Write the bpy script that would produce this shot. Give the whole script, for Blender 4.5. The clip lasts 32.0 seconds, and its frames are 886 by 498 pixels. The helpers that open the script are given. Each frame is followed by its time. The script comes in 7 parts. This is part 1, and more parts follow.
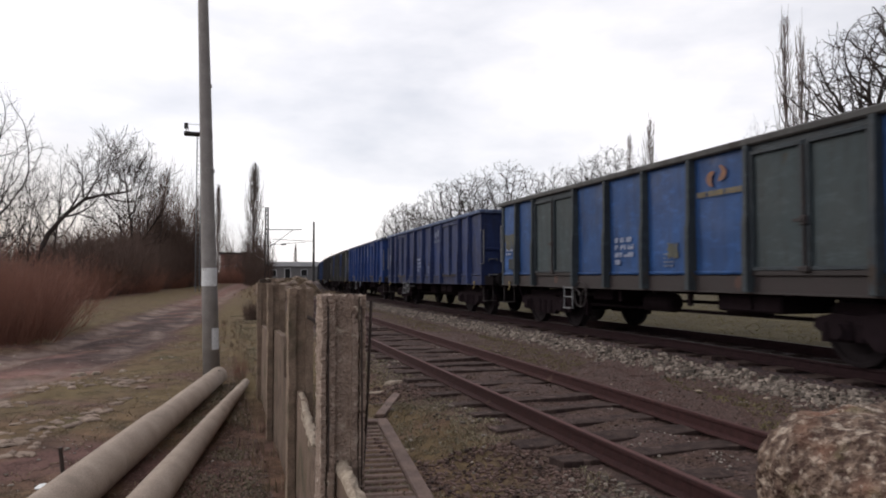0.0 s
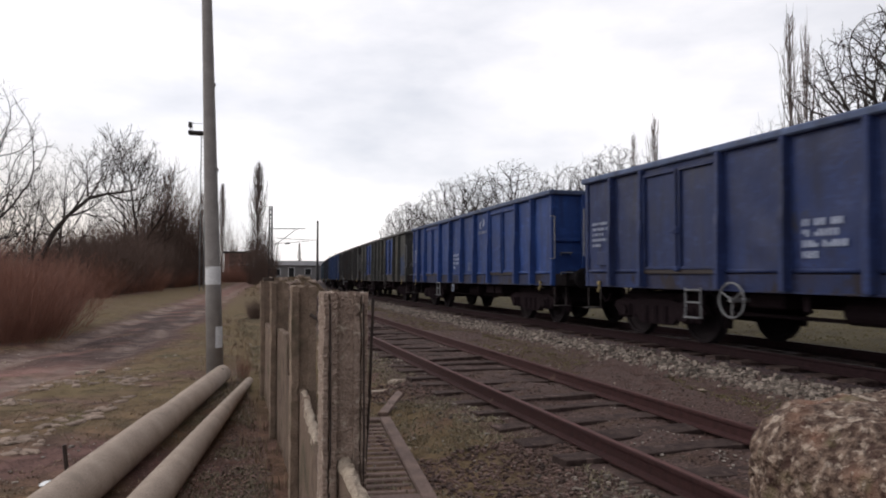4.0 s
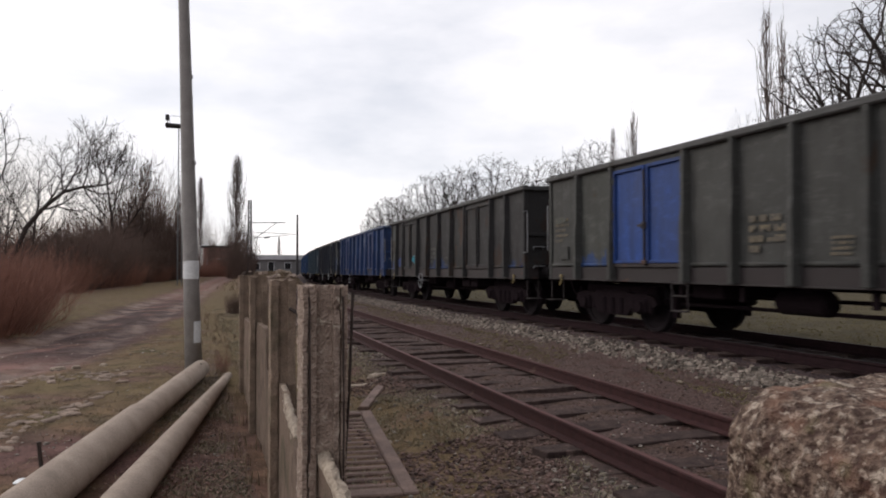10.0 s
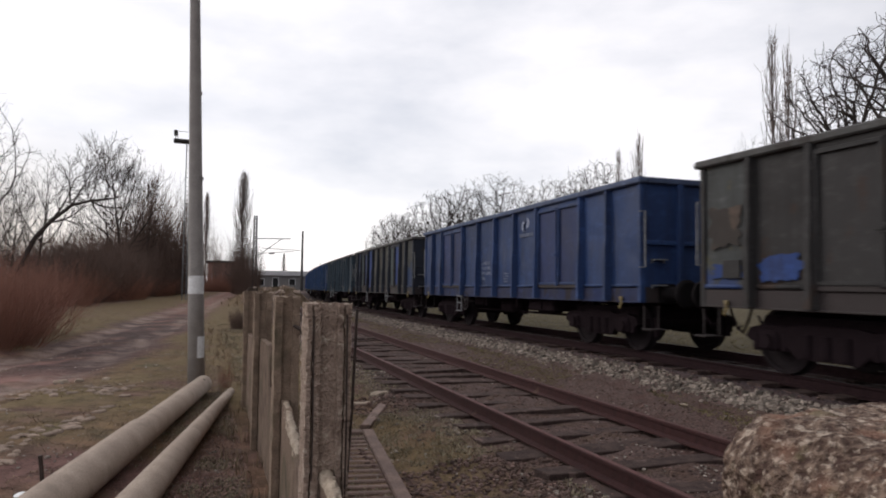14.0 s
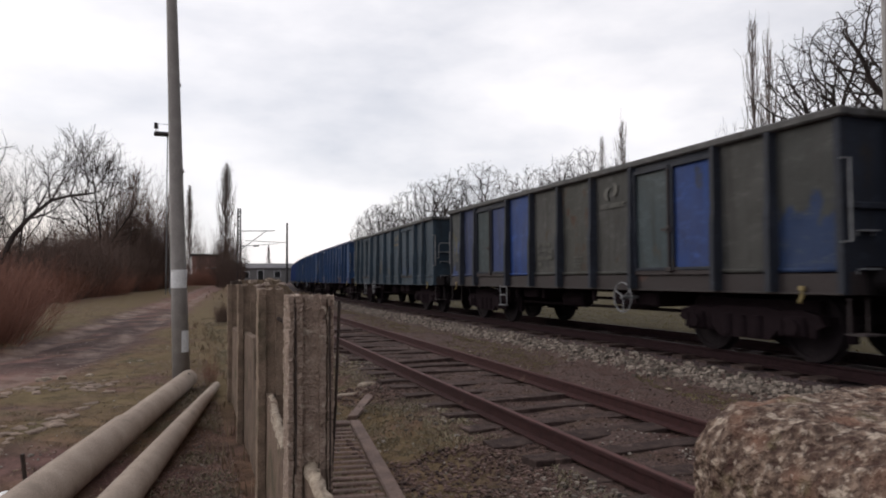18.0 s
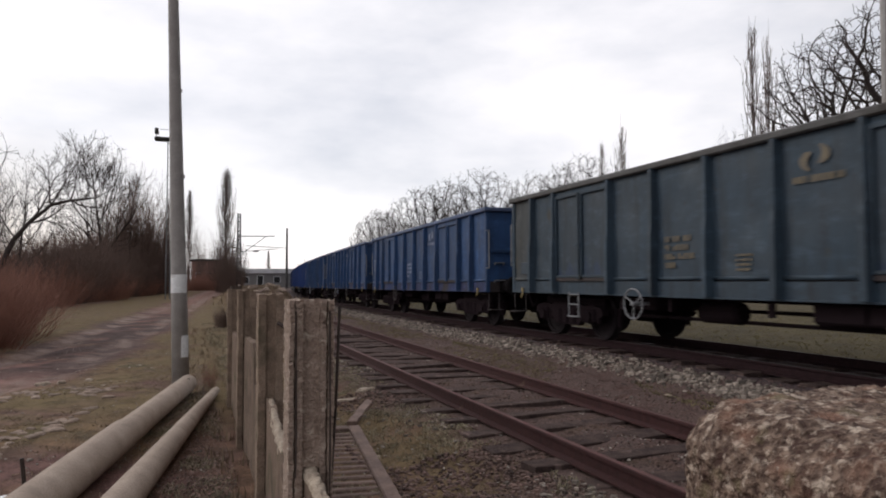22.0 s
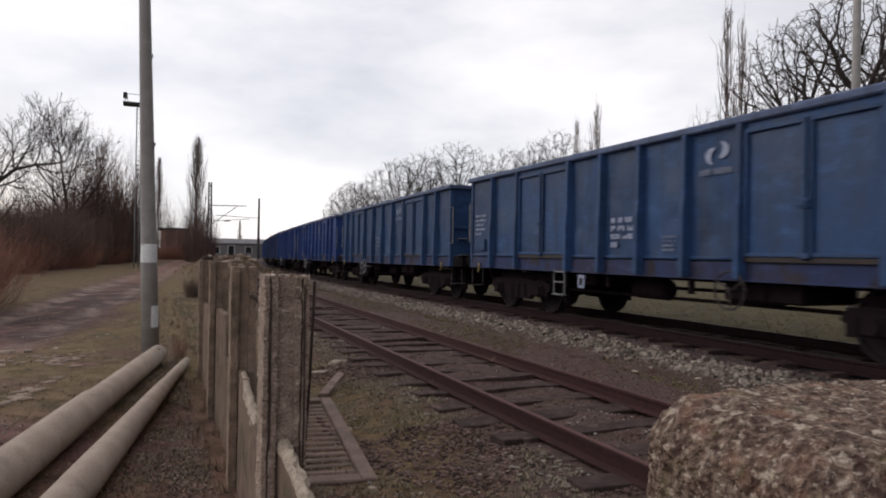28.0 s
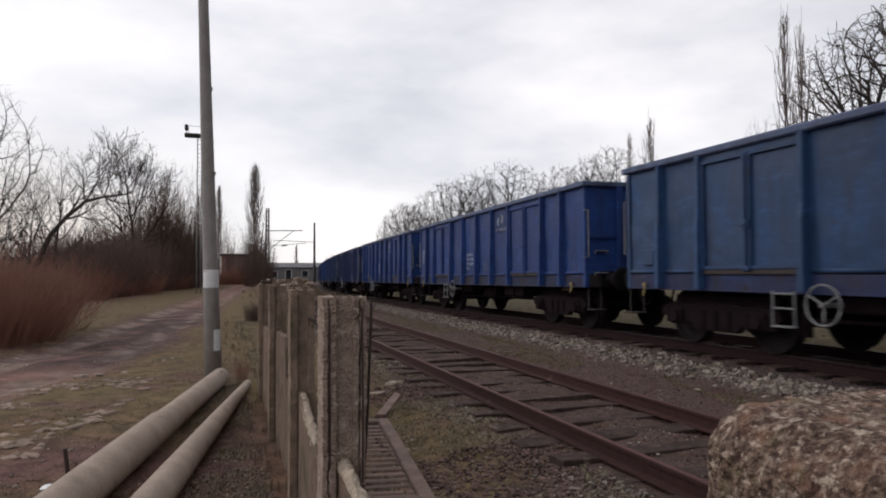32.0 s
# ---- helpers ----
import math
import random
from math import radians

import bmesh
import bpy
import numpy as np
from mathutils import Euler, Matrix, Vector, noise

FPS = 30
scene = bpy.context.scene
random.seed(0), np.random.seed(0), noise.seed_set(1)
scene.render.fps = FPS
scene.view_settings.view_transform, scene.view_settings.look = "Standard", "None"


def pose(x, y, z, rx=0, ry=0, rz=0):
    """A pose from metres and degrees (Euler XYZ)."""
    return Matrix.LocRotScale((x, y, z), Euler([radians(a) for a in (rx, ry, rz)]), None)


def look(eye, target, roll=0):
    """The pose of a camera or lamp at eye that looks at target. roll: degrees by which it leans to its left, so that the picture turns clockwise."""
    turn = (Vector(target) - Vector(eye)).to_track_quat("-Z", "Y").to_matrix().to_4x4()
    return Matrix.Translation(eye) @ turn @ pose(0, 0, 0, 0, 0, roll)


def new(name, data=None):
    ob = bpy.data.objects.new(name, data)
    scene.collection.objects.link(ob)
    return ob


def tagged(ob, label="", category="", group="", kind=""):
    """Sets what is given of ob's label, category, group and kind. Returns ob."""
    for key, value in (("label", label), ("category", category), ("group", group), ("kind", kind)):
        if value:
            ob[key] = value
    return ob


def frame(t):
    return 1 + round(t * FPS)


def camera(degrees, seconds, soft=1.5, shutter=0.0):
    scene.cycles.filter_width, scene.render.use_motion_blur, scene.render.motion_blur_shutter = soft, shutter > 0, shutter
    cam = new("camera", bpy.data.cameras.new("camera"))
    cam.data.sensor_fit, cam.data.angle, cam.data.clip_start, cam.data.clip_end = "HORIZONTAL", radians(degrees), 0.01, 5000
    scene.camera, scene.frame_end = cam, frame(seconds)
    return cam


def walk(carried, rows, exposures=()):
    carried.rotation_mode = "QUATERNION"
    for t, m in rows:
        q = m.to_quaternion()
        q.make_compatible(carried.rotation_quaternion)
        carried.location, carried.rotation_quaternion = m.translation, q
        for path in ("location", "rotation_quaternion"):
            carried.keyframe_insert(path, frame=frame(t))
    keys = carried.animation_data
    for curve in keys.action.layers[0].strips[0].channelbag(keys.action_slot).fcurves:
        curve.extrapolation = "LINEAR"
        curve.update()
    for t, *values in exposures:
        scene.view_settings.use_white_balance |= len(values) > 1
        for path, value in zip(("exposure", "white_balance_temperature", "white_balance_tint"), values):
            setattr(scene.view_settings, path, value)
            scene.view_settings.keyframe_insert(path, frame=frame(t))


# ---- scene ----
from collections import defaultdict

# camera: hand-held beside an old fence, turning a little; (seconds, x, y, z, yaw, pitch, roll)
PATH = [
    (0.0, 0.000, 0.000, 1.426, -18.67, 1.99, -0.02),
    (0.5, 0.005, -0.008, 1.425, -19.04, 1.96, 0.43),
    (1.0, 0.010, -0.006, 1.428, -19.23, 1.81, 0.69),
    (1.5, 0.003, -0.006, 1.424, -19.18, 1.67, 0.28),
    (2.0, 0.002, -0.004, 1.427, -19.04, 1.62, 0.07),
    (2.5, 0.000, -0.002, 1.425, -18.82, 1.67, 0.41),
    (3.0, 0.004, -0.000, 1.421, -18.58, 1.72, 0.27),
    (3.5, 0.008, -0.004, 1.419, -18.38, 1.83, 0.07),
    (5.5, 0.000, 0.011, 1.421, -18.77, 2.10, -0.56),
    (6.0, 0.002, 0.007, 1.420, -19.05, 2.06, -0.56),
    (6.5, 0.004, 0.000, 1.424, -19.41, 2.04, -0.42),
    (7.0, 0.009, 0.005, 1.422, -19.70, 2.13, -0.39),
    (7.5, 0.006, 0.001, 1.424, -19.81, 2.10, -0.27),
    (8.0, 0.007, -0.001, 1.421, -19.79, 2.07, -0.31),
    (8.5, 0.008, -0.001, 1.422, -19.66, 2.09, -0.07),
    (9.0, 0.004, -0.006, 1.420, -19.61, 2.05, 0.12),
    (9.5, 0.011, 0.007, 1.421, -19.70, 1.72, 0.09),
    (10.0, 0.012, 0.006, 1.415, -19.99, 1.41, 0.05),
    (10.5, 0.013, 0.006, 1.420, -20.08, 1.38, 0.53),
    (11.0, 0.016, 0.004, 1.421, -20.09, 1.48, 0.75),
    (11.5, 0.018, 0.004, 1.419, -20.16, 1.55, 0.45),
    (12.0, 0.007, 0.002, 1.419, -20.27, 1.80, 0.36),
    (12.5, 0.001, -0.002, 1.421, -20.31, 2.11, 0.11),
    (13.0, 0.003, -0.004, 1.419, -20.28, 2.50, -0.19),
    (13.5, 0.009, -0.007, 1.421, -20.04, 2.72, -0.51),
    (14.0, 0.006, -0.009, 1.420, -19.63, 2.95, -0.77),
    (14.5, 0.014, -0.014, 1.422, -19.17, 3.10, -0.26),
    (16.5, 0.028, -0.000, 1.418, -19.25, 2.57, 0.18),
    (17.0, 0.018, 0.003, 1.416, -19.59, 2.34, 0.07),
    (17.5, 0.021, 0.002, 1.418, -20.25, 2.05, 0.25),
    (18.0, 0.026, 0.002, 1.420, -20.81, 2.07, 0.24),
    (18.5, 0.032, 0.000, 1.417, -21.11, 2.16, 0.09),
    (19.0, 0.041, -0.014, 1.423, -20.88, 2.47, 0.01),
    (19.5, 0.040, -0.005, 1.419, -20.51, 2.63, -0.13),
    (20.0, 0.031, -0.002, 1.419, -20.35, 2.59, -0.22),
    (20.5, 0.024, -0.008, 1.421, -20.41, 2.67, 0.12),
    (21.0, 0.019, -0.009, 1.420, -20.68, 2.70, 0.07),
    (21.5, 0.017, -0.009, 1.418, -20.90, 2.63, 0.22),
    (22.0, 0.020, -0.012, 1.417, -20.83, 2.56, 0.08),
    (22.5, 0.022, -0.010, 1.418, -20.63, 2.39, 0.12),
    (23.0, 0.025, -0.022, 1.415, -20.47, 2.22, 0.11),
    (23.5, 0.029, -0.018, 1.418, -20.47, 2.07, -0.01),
    (24.0, 0.026, -0.033, 1.419, -20.39, 2.01, -0.23),
    (24.5, 0.023, -0.064, 1.422, -20.26, 1.62, -0.28),
    (25.0, 0.023, -0.055, 1.422, -20.38, 1.35, -0.56),
    (25.5, 0.019, -0.012, 1.423, -20.63, 1.32, -0.71),
    (27.5, 0.002, -0.018, 1.429, -22.04, 1.71, -1.17),
    (28.0, 0.001, -0.035, 1.435, -23.11, 0.35, -0.99),
    (28.5, 0.001, -0.022, 1.433, -23.29, 0.23, -1.10),
    (29.0, -0.000, -0.020, 1.435, -21.54, 0.84, -1.05),
    (29.5, -0.004, -0.035, 1.434, -19.64, 1.90, -0.74),
    (30.0, -0.007, -0.038, 1.433, -18.84, 2.22, -0.83),
    (30.5, -0.010, -0.037, 1.434, -18.78, 2.39, -0.67),
    (31.0, -0.015, -0.043, 1.434, -18.97, 2.31, -0.34),
    (31.5, -0.013, -0.053, 1.430, -18.98, 2.21, 0.03),
    (32.0, -0.009, -0.054, 1.432, -18.60, 2.01, 0.25),
]
cam = camera(66.3, 32.0, soft=1.9, shutter=0.5)
walk(cam, [(t, pose(x, y, z, 90 + pitch, roll, yaw)) for t, x, y, z, yaw, pitch, roll in PATH],
     exposures=[(0, 0.0), (13, 0.0), (17, -0.16), (18, -0.10), (20, -0.05), (24, -0.07), (28, -0.10), (30, -0.07), (32, -0.16)])

# ---- sky and light: overcast winter afternoon, low sun behind thin cloud ----
SUN_ELEV, SUN_AZ = radians(24), radians(-45)  # azimuth from +y towards +x
world = bpy.data.worlds.new("overcast_sky")
scene.world = world
world.use_nodes = True
wn, wl = world.node_tree.nodes, world.node_tree.links
wn.clear()
w_out = wn.new("ShaderNodeOutputWorld")
w_bg = wn.new("ShaderNodeBackground")
w_sky = wn.new("ShaderNodeTexSky")
w_sky.sky_type = "NISHITA"
w_sky.sun_disc = False
w_sky.sun_elevation, w_sky.sun_rotation = SUN_ELEV, SUN_AZ
w_tc = wn.new("ShaderNodeTexCoord")
w_map = wn.new("ShaderNodeMapping")
w_map.inputs["Scale"].default_value = (1.0, 1.0, 2.6)
w_map.inputs["Location"].default_value = (0.35, 0.1, 0.0)
w_n1 = wn.new("ShaderNodeTexNoise")
w_n1.inputs["Scale"].default_value = 2.3
w_n1.inputs["Detail"].default_value = 7.0
w_n1.inputs["Roughness"].default_value = 0.52
w_ramp = wn.new("ShaderNodeValToRGB")
w_ramp.color_ramp.elements[0].position = 0.34
w_ramp.color_ramp.elements[0].color = (0.785, 0.795, 0.865, 1)
w_ramp.color_ramp.elements[1].position = 0.60
w_ramp.color_ramp.elements[1].color = (1.215, 1.172, 1.19, 1)
w_scale = wn.new("ShaderNodeVectorMath")
w_scale.operation = "SCALE"
w_scale.inputs["Scale"].default_value = 0.10
w_mix = wn.new("ShaderNodeMix")
w_mix.data_type = "RGBA"
w_mix.inputs["Factor"].default_value = 0.86
wl.new(w_tc.outputs["Generated"], w_map.inputs["Vector"])
wl.new(w_map.outputs["Vector"], w_n1.inputs["Vector"])
wl.new(w_n1.outputs["Fac"], w_ramp.inputs["Fac"])
wl.new(w_sky.outputs["Color"], w_scale.inputs[0])
wl.new(w_scale.outputs["Vector"], w_mix.inputs[6])
wl.new(w_ramp.outputs["Color"], w_mix.inputs[7])
# thin cloud is brighter round the veiled sun than on the far side of the sky
w_dot, w_fall = wn.new("ShaderNodeVectorMath"), wn.new("ShaderNodeMapRange")
w_dot.operation = "DOT_PRODUCT"
w_dot.inputs[1].default_value = (math.sin(SUN_AZ), math.cos(SUN_AZ), 0.0)
w_fall.interpolation_type = "SMOOTHSTEP"
w_fall.inputs["From Min"].default_value, w_fall.inputs["From Max"].default_value = -1.0, 0.08
w_fall.inputs["To Min"].default_value, w_fall.inputs["To Max"].default_value = 0.18, 1.06
w_mul = wn.new("ShaderNodeVectorMath")
w_mul.operation = "SCALE"
wl.new(w_tc.outputs["Generated"], w_dot.inputs[0])
wl.new(w_dot.outputs["Value"], w_fall.inputs["Value"])
# the low veiled sun warms the sky above that part of the horizon
w_sep, w_low, w_side, w_both = (wn.new("ShaderNode" + k) for k in ("SeparateXYZ", "MapRange", "MapRange", "Math"))
w_low.inputs["From Min"].default_value, w_low.inputs["From Max"].default_value = 0.20, 0.02
w_side.inputs["From Min"].default_value, w_side.inputs["From Max"].default_value = 0.68, 0.95
w_both.operation = "MULTIPLY"
w_warm = wn.new("ShaderNodeMix")
w_warm.data_type = "RGBA"
w_warm.inputs[7].default_value = (0.86, 0.73, 0.62, 1)
wl.new(w_tc.outputs["Generated"], w_sep.inputs[0])
wl.new(w_sep.outputs["Z"], w_low.inputs["Value"])
wl.new(w_dot.outputs["Value"], w_side.inputs["Value"])
wl.new(w_low.outputs["Result"], w_both.inputs[0])
wl.new(w_side.outputs["Result"], w_both.inputs[1])
wl.new(w_both.outputs[0], w_warm.inputs["Factor"])
wl.new(w_mix.outputs[2], w_warm.inputs[6])
wl.new(w_warm.outputs[2], w_mul.inputs[0])
wl.new(w_fall.outputs["Result"], w_mul.inputs["Scale"])
wl.new(w_mul.outputs["Vector"], w_bg.inputs["Color"])
wl.new(w_bg.outputs["Background"], w_out.inputs["Surface"])
w_bg.inputs["Strength"].default_value = 1.0

sun_data = bpy.data.lights.new("sun", "SUN")
sun_data.energy, sun_data.angle, sun_data.color = 0.75, radians(25), (1.0, 0.93, 0.84)
sun = new("sun", sun_data)
sun.matrix_world = look((0, 0, 40), (-40 * math.sin(SUN_AZ), -40 * math.cos(SUN_AZ), 40 - 40 * math.tan(SUN_ELEV)))


# ---- materials ----
def material(name, base, second=None, rough=0.8, metal=0.0, scale=6.0, fine=60.0, bump=0.3, blotch=0.5, third=None,
             third_at=0.62, third_soft=0.06, third_scale=2.0, vary=0.12, dist=0.02, streak=0.0, spec=0.5, tone=None):
    """Base colour broken up by a coarse and a fine noise, patches of a third colour, and relief from the same noises."""
    m = bpy.data.materials.new(name)
    m.use_nodes = True
    n, l = m.node_tree.nodes, m.node_tree.links
    b = n["Principled BSDF"]
    b.inputs["Roughness"].default_value, b.inputs["Metallic"].default_value = rough, metal
    b.inputs["Specular IOR Level"].default_value = spec
    second = second or tuple(c * 0.6 for c in base)
    if tone:
        base, second, third = (c and tuple(a * b for a, b in zip(c, tone)) for c in (base, second, third))
    tc = n.new("ShaderNodeTexCoord")
    mp = n.new("ShaderNodeMapping")
    mp.inputs["Scale"].default_value = (1, 1, 1 - 0.85 * streak)
    l.new(tc.outputs["Object"], mp.inputs["Vector"])
    info = n.new("ShaderNodeObjectInfo")
    off = n.new("ShaderNodeVectorMath")
    off.operation = "SCALE"
    off.inputs["Scale"].default_value = 37.0
    l.new(info.outputs["Random"], off.inputs[0])
    add = n.new("ShaderNodeVectorMath")
    add.operation = "ADD"
    l.new(mp.outputs["Vector"], add.inputs[0])
    l.new(off.outputs["Vector"], add.inputs[1])

    def noise_node(sc, detail=5.0):
        x = n.new("ShaderNodeTexNoise")
        x.inputs["Scale"].default_value, x.inputs["Detail"].default_value = sc, detail
        l.new(add.outputs["Vector"], x.inputs["Vector"])
        return x

    def mixer(fac, a, c):
        x = n.new("ShaderNodeMix")
        x.data_type = "RGBA"
        l.new(fac, x.inputs["Factor"])
        for s, i in ((a, 6), (c, 7)):
            if isinstance(s, tuple):
                x.inputs[i].default_value = (*s, 1)
            else:
                l.new(s, x.inputs[i])
        return x.outputs[2]

    def ramp(src, lo, hi):
        x = n.new("ShaderNodeMapRange")
        x.inputs["From Min"].default_value, x.inputs["From Max"].default_value = lo, hi
        l.new(src, x.inputs["Value"])
        return x.outputs["Result"]

    n1, n2 = noise_node(scale), noise_node(fine, 3.0)
    col = mixer(ramp(n1.outputs["Fac"], 0.5 - 0.3 * blotch - 0.05, 0.5 + 0.3 * blotch + 0.05), second, base)
    grain = n.new("ShaderNodeHueSaturation")
    l.new(col, grain.inputs["Color"])
    l.new(ramp(n2.outputs["Fac"], 0.2, 0.8), grain.inputs["Value"])
    g = grain.inputs["Value"].links[0].from_node
    g.inputs["To Min"].default_value, g.inputs["To Max"].default_value = 0.72, 1.28
    col = grain.outputs["Color"]
    if third:
        n3 = noise_node(third_scale, 8.0)
        col = mixer(ramp(n3.outputs["Fac"], third_at, third_at + third_soft), col, third)
    hv = n.new("ShaderNodeHueSaturation")
    l.new(col, hv.inputs["Color"])
    rv = n.new("ShaderNodeMapRange")
    rv.inputs["To Min"].default_value, rv.inputs["To Max"].default_value = 1 - vary, 1 + vary
    l.new(info.outputs["Random"], rv.inputs["Value"])
    l.new(rv.outputs["Result"], hv.inputs["Value"])
    l.new(hv.outputs["Color"], b.inputs["Base Color"])
    rr = n.new("ShaderNodeMapRange")
    rr.inputs["To Min"].default_value, rr.inputs["To Max"].default_value = max(0.05, rough - 0.15), min(1.0, rough + 0.12)
    l.new(n1.outputs["Fac"], rr.inputs["Value"])
    l.new(rr.outputs["Result"], b.inputs["Roughness"])
    if bump:
        bp = n.new("ShaderNodeBump")
        bp.inputs["Strength"].default_value, bp.inputs["Distance"].default_value = bump, dist
        s = n.new("ShaderNodeMath")
        s.operation = "ADD"
        l.new(n1.outputs["Fac"], s.inputs[0])
        l.new(n2.outputs["Fac"], s.inputs[1])
        l.new(s.outputs[0], bp.inputs["Height"])
        l.new(bp.outputs["Normal"], b.inputs["Normal"])
    return m


EARTH = (1.05, 0.92, 0.95)   # the reddish cast of the soil, on all that it has stained
RUST = (0.062, 0.032, 0.023)


def paint(name, base, second, third=None, third_at=0.62, rough=0.5, low=None, low_to=0.5, scuff=None):
    """Old wagon paint: blotched, run with dirt, rubbed pale, chipped to rust; low: a patch of other paint along the foot of the sheet."""
    blue = base[2] > 3 * base[0]
    base, second = (tuple(c * k for c, k in zip(v, (1.85, 0.90, 0.84) if blue else (1.28, 1.24, 1.26))) for v in (base, second))   # blues pulled towards grey, other paints lightened
    m = bpy.data.materials.new(name)
    m.use_nodes = True
    n, l = m.node_tree.nodes, m.node_tree.links
    b = n["Principled BSDF"]
    b.inputs["Specular IOR Level"].default_value = 0.30
    tc, info, geo = n.new("ShaderNodeTexCoord"), n.new("ShaderNodeObjectInfo"), n.new("ShaderNodeVectorMath")
    geo.operation = "SCALE"
    geo.inputs["Scale"].default_value = 41.0
    l.new(info.outputs["Random"], geo.inputs[0])

    def noise_at(sx, sz, detail=4.0, rgh=0.55):
        mp, ad, x = n.new("ShaderNodeMapping"), n.new("ShaderNodeVectorMath"), n.new("ShaderNodeTexNoise")
        mp.inputs["Scale"].default_value = (sx, sx, sz)
        ad.operation = "ADD"
        x.inputs["Scale"].default_value, x.inputs["Detail"].default_value, x.inputs["Roughness"].default_value = 1.0, detail, rgh
        l.new(tc.outputs["Object"], mp.inputs["Vector"])
        l.new(mp.outputs["Vector"], ad.inputs[0])
        l.new(geo.outputs["Vector"], ad.inputs[1])
        l.new(ad.outputs["Vector"], x.inputs["Vector"])
        return x.outputs["Fac"]

    def rng(src, lo, hi, a=0.0, c=1.0):
        x = n.new("ShaderNodeMapRange")
        for k, v in (("From Min", lo), ("From Max", hi), ("To Min", a), ("To Max", c)):
            x.inputs[k].default_value = v
        l.new(src, x.inputs["Value"])
        return x.outputs["Result"]

    def mix(fac, a, c):
        x = n.new("ShaderNodeMix")
        x.data_type = "RGBA"
        l.new(fac, x.inputs["Factor"])
        for s, k in ((a, 6), (c, 7)):
            if isinstance(s, tuple):
                x.inputs[k].default_value = (*s, 1)
            else:
                l.new(s, x.inputs[k])
        return x.outputs[2]

    def value(col, src):
        x = n.new("ShaderNodeHueSaturation")
        l.new(col, x.inputs["Color"])
        l.new(src, x.inputs["Value"])
        return x.outputs["Color"]

    big = noise_at(1.3, 1.0, 5.0)
    col = mix(rng(big, 0.32, 0.66), second, base)
    if low:
        sep, ad = n.new("ShaderNodeSeparateXYZ"), n.new("ShaderNodeMath")
        l.new(tc.outputs["Object"], sep.inputs[0])
        l.new(rng(noise_at(4.2, 2.0, 8.0, 0.65), 0.2, 0.8, -0.45, 0.45), ad.inputs[0])
        l.new(sep.outputs["Z"], ad.inputs[1])
        col = mix(rng(ad.outputs[0], low_to, low_to - 0.12, 0.0, 0.9), col, low)
    pale = scuff or tuple(c * 1.75 + 0.006 for c in base)
    col = mix(rng(noise_at(3.0, 7.0, 7.0, 0.7), 0.52, 0.78, 0.0, 0.75), col, pale)                       # rubbed
    col = mix(rng(noise_at(5.5, 0.6, 6.0), 0.50, 0.78, 0.0, 0.55), col, (0.016, 0.014, 0.014))           # runs of dirt
    col = mix(rng(noise_at(1.7, 1.1, 8.0, 0.62), third_at, third_at + 0.05, 0.0, 0.85), col, third or RUST)
    col = mix(rng(noise_at(17.0, 12.0, 6.0, 0.7), 0.64, 0.69, 0.0, 0.8), col, (0.034, 0.021, 0.017))      # chips
    fine = noise_at(60.0, 60.0, 3.0)
    col = value(col, rng(fine, 0.2, 0.8, 0.80, 1.20))
    col = value(col, rng(info.outputs["Random"], 0.0, 1.0, 0.84, 1.14))
    l.new(col, b.inputs["Base Color"])
    l.new(rng(big, 0.3, 0.7, max(0.2, rough - 0.04), rough + 0.22), b.inputs["Roughness"])
    bp, sm = n.new("ShaderNodeBump"), n.new("ShaderNodeMath")
    bp.inputs["Strength"].default_value, bp.inputs["Distance"].default_value = 0.5, 0.035
    l.new(noise_at(3.4, 2.2, 3.0), sm.inputs[0])
    l.new(rng(fine, 0.0, 1.0, 0.0, 0.06), sm.inputs[1])
    l.new(sm.outputs[0], bp.inputs["Height"])
    l.new(bp.outputs["Normal"], b.inputs["Normal"])
    return m


M_BLUE = paint("paint_bright_blue", (0.0088, 0.0545, 0.2240), (0.0062, 0.0350, 0.1480), (0.035, 0.042, 0.065), 0.66)
M_MIDBLUE = paint("paint_sea_blue", (0.0115, 0.0640, 0.1750), (0.0078, 0.0420, 0.1140), (0.035, 0.042, 0.065), 0.66)
M_SKYBLUE = paint("paint_light_blue", (0.0110, 0.0800, 0.2550), (0.0078, 0.0520, 0.1750), (0.035, 0.045, 0.065), 0.66)
M_DOORBLUE = paint("paint_fresh_blue", (0.0115, 0.0640, 0.2550), (0.0085, 0.0450, 0.1800), (0.05, 0.06, 0.09), 0.70)
M_SOLEBLUE = paint("grimy_blue_solebar", (0.0110, 0.0370, 0.1150), (0.0105, 0.0205, 0.0520), (0.026, 0.018, 0.016), 0.56, rough=0.65)
M_NAVY = paint("paint_dark_blue", (0.0105, 0.0385, 0.1320), (0.0075, 0.0240, 0.0830), (0.035, 0.034, 0.045), 0.64)
M_TEALBLUE = paint("paint_faded_blue", (0.0112, 0.0520, 0.160), (0.0085, 0.0365, 0.113), (0.05, 0.05, 0.06), 0.66)
M_TEAL = paint("paint_grey_teal", (0.0270, 0.0445, 0.0615), (0.0198, 0.0330, 0.0462), (0.050, 0.046, 0.038), 0.67, rough=0.52)
M_TEALDOOR = paint("paint_grey_teal_over_blue", (0.0290, 0.0465, 0.0630), (0.0215, 0.0345, 0.0480), (0.045, 0.043, 0.040), 0.68, rough=0.52, low=(0.026, 0.046, 0.088), low_to=0.25)
M_NAVYWORN = paint("navy_rubbed_grey", (0.0300, 0.0400, 0.0860), (0.0180, 0.0290, 0.0760), (0.046, 0.044, 0.050), 0.60, rough=0.58)
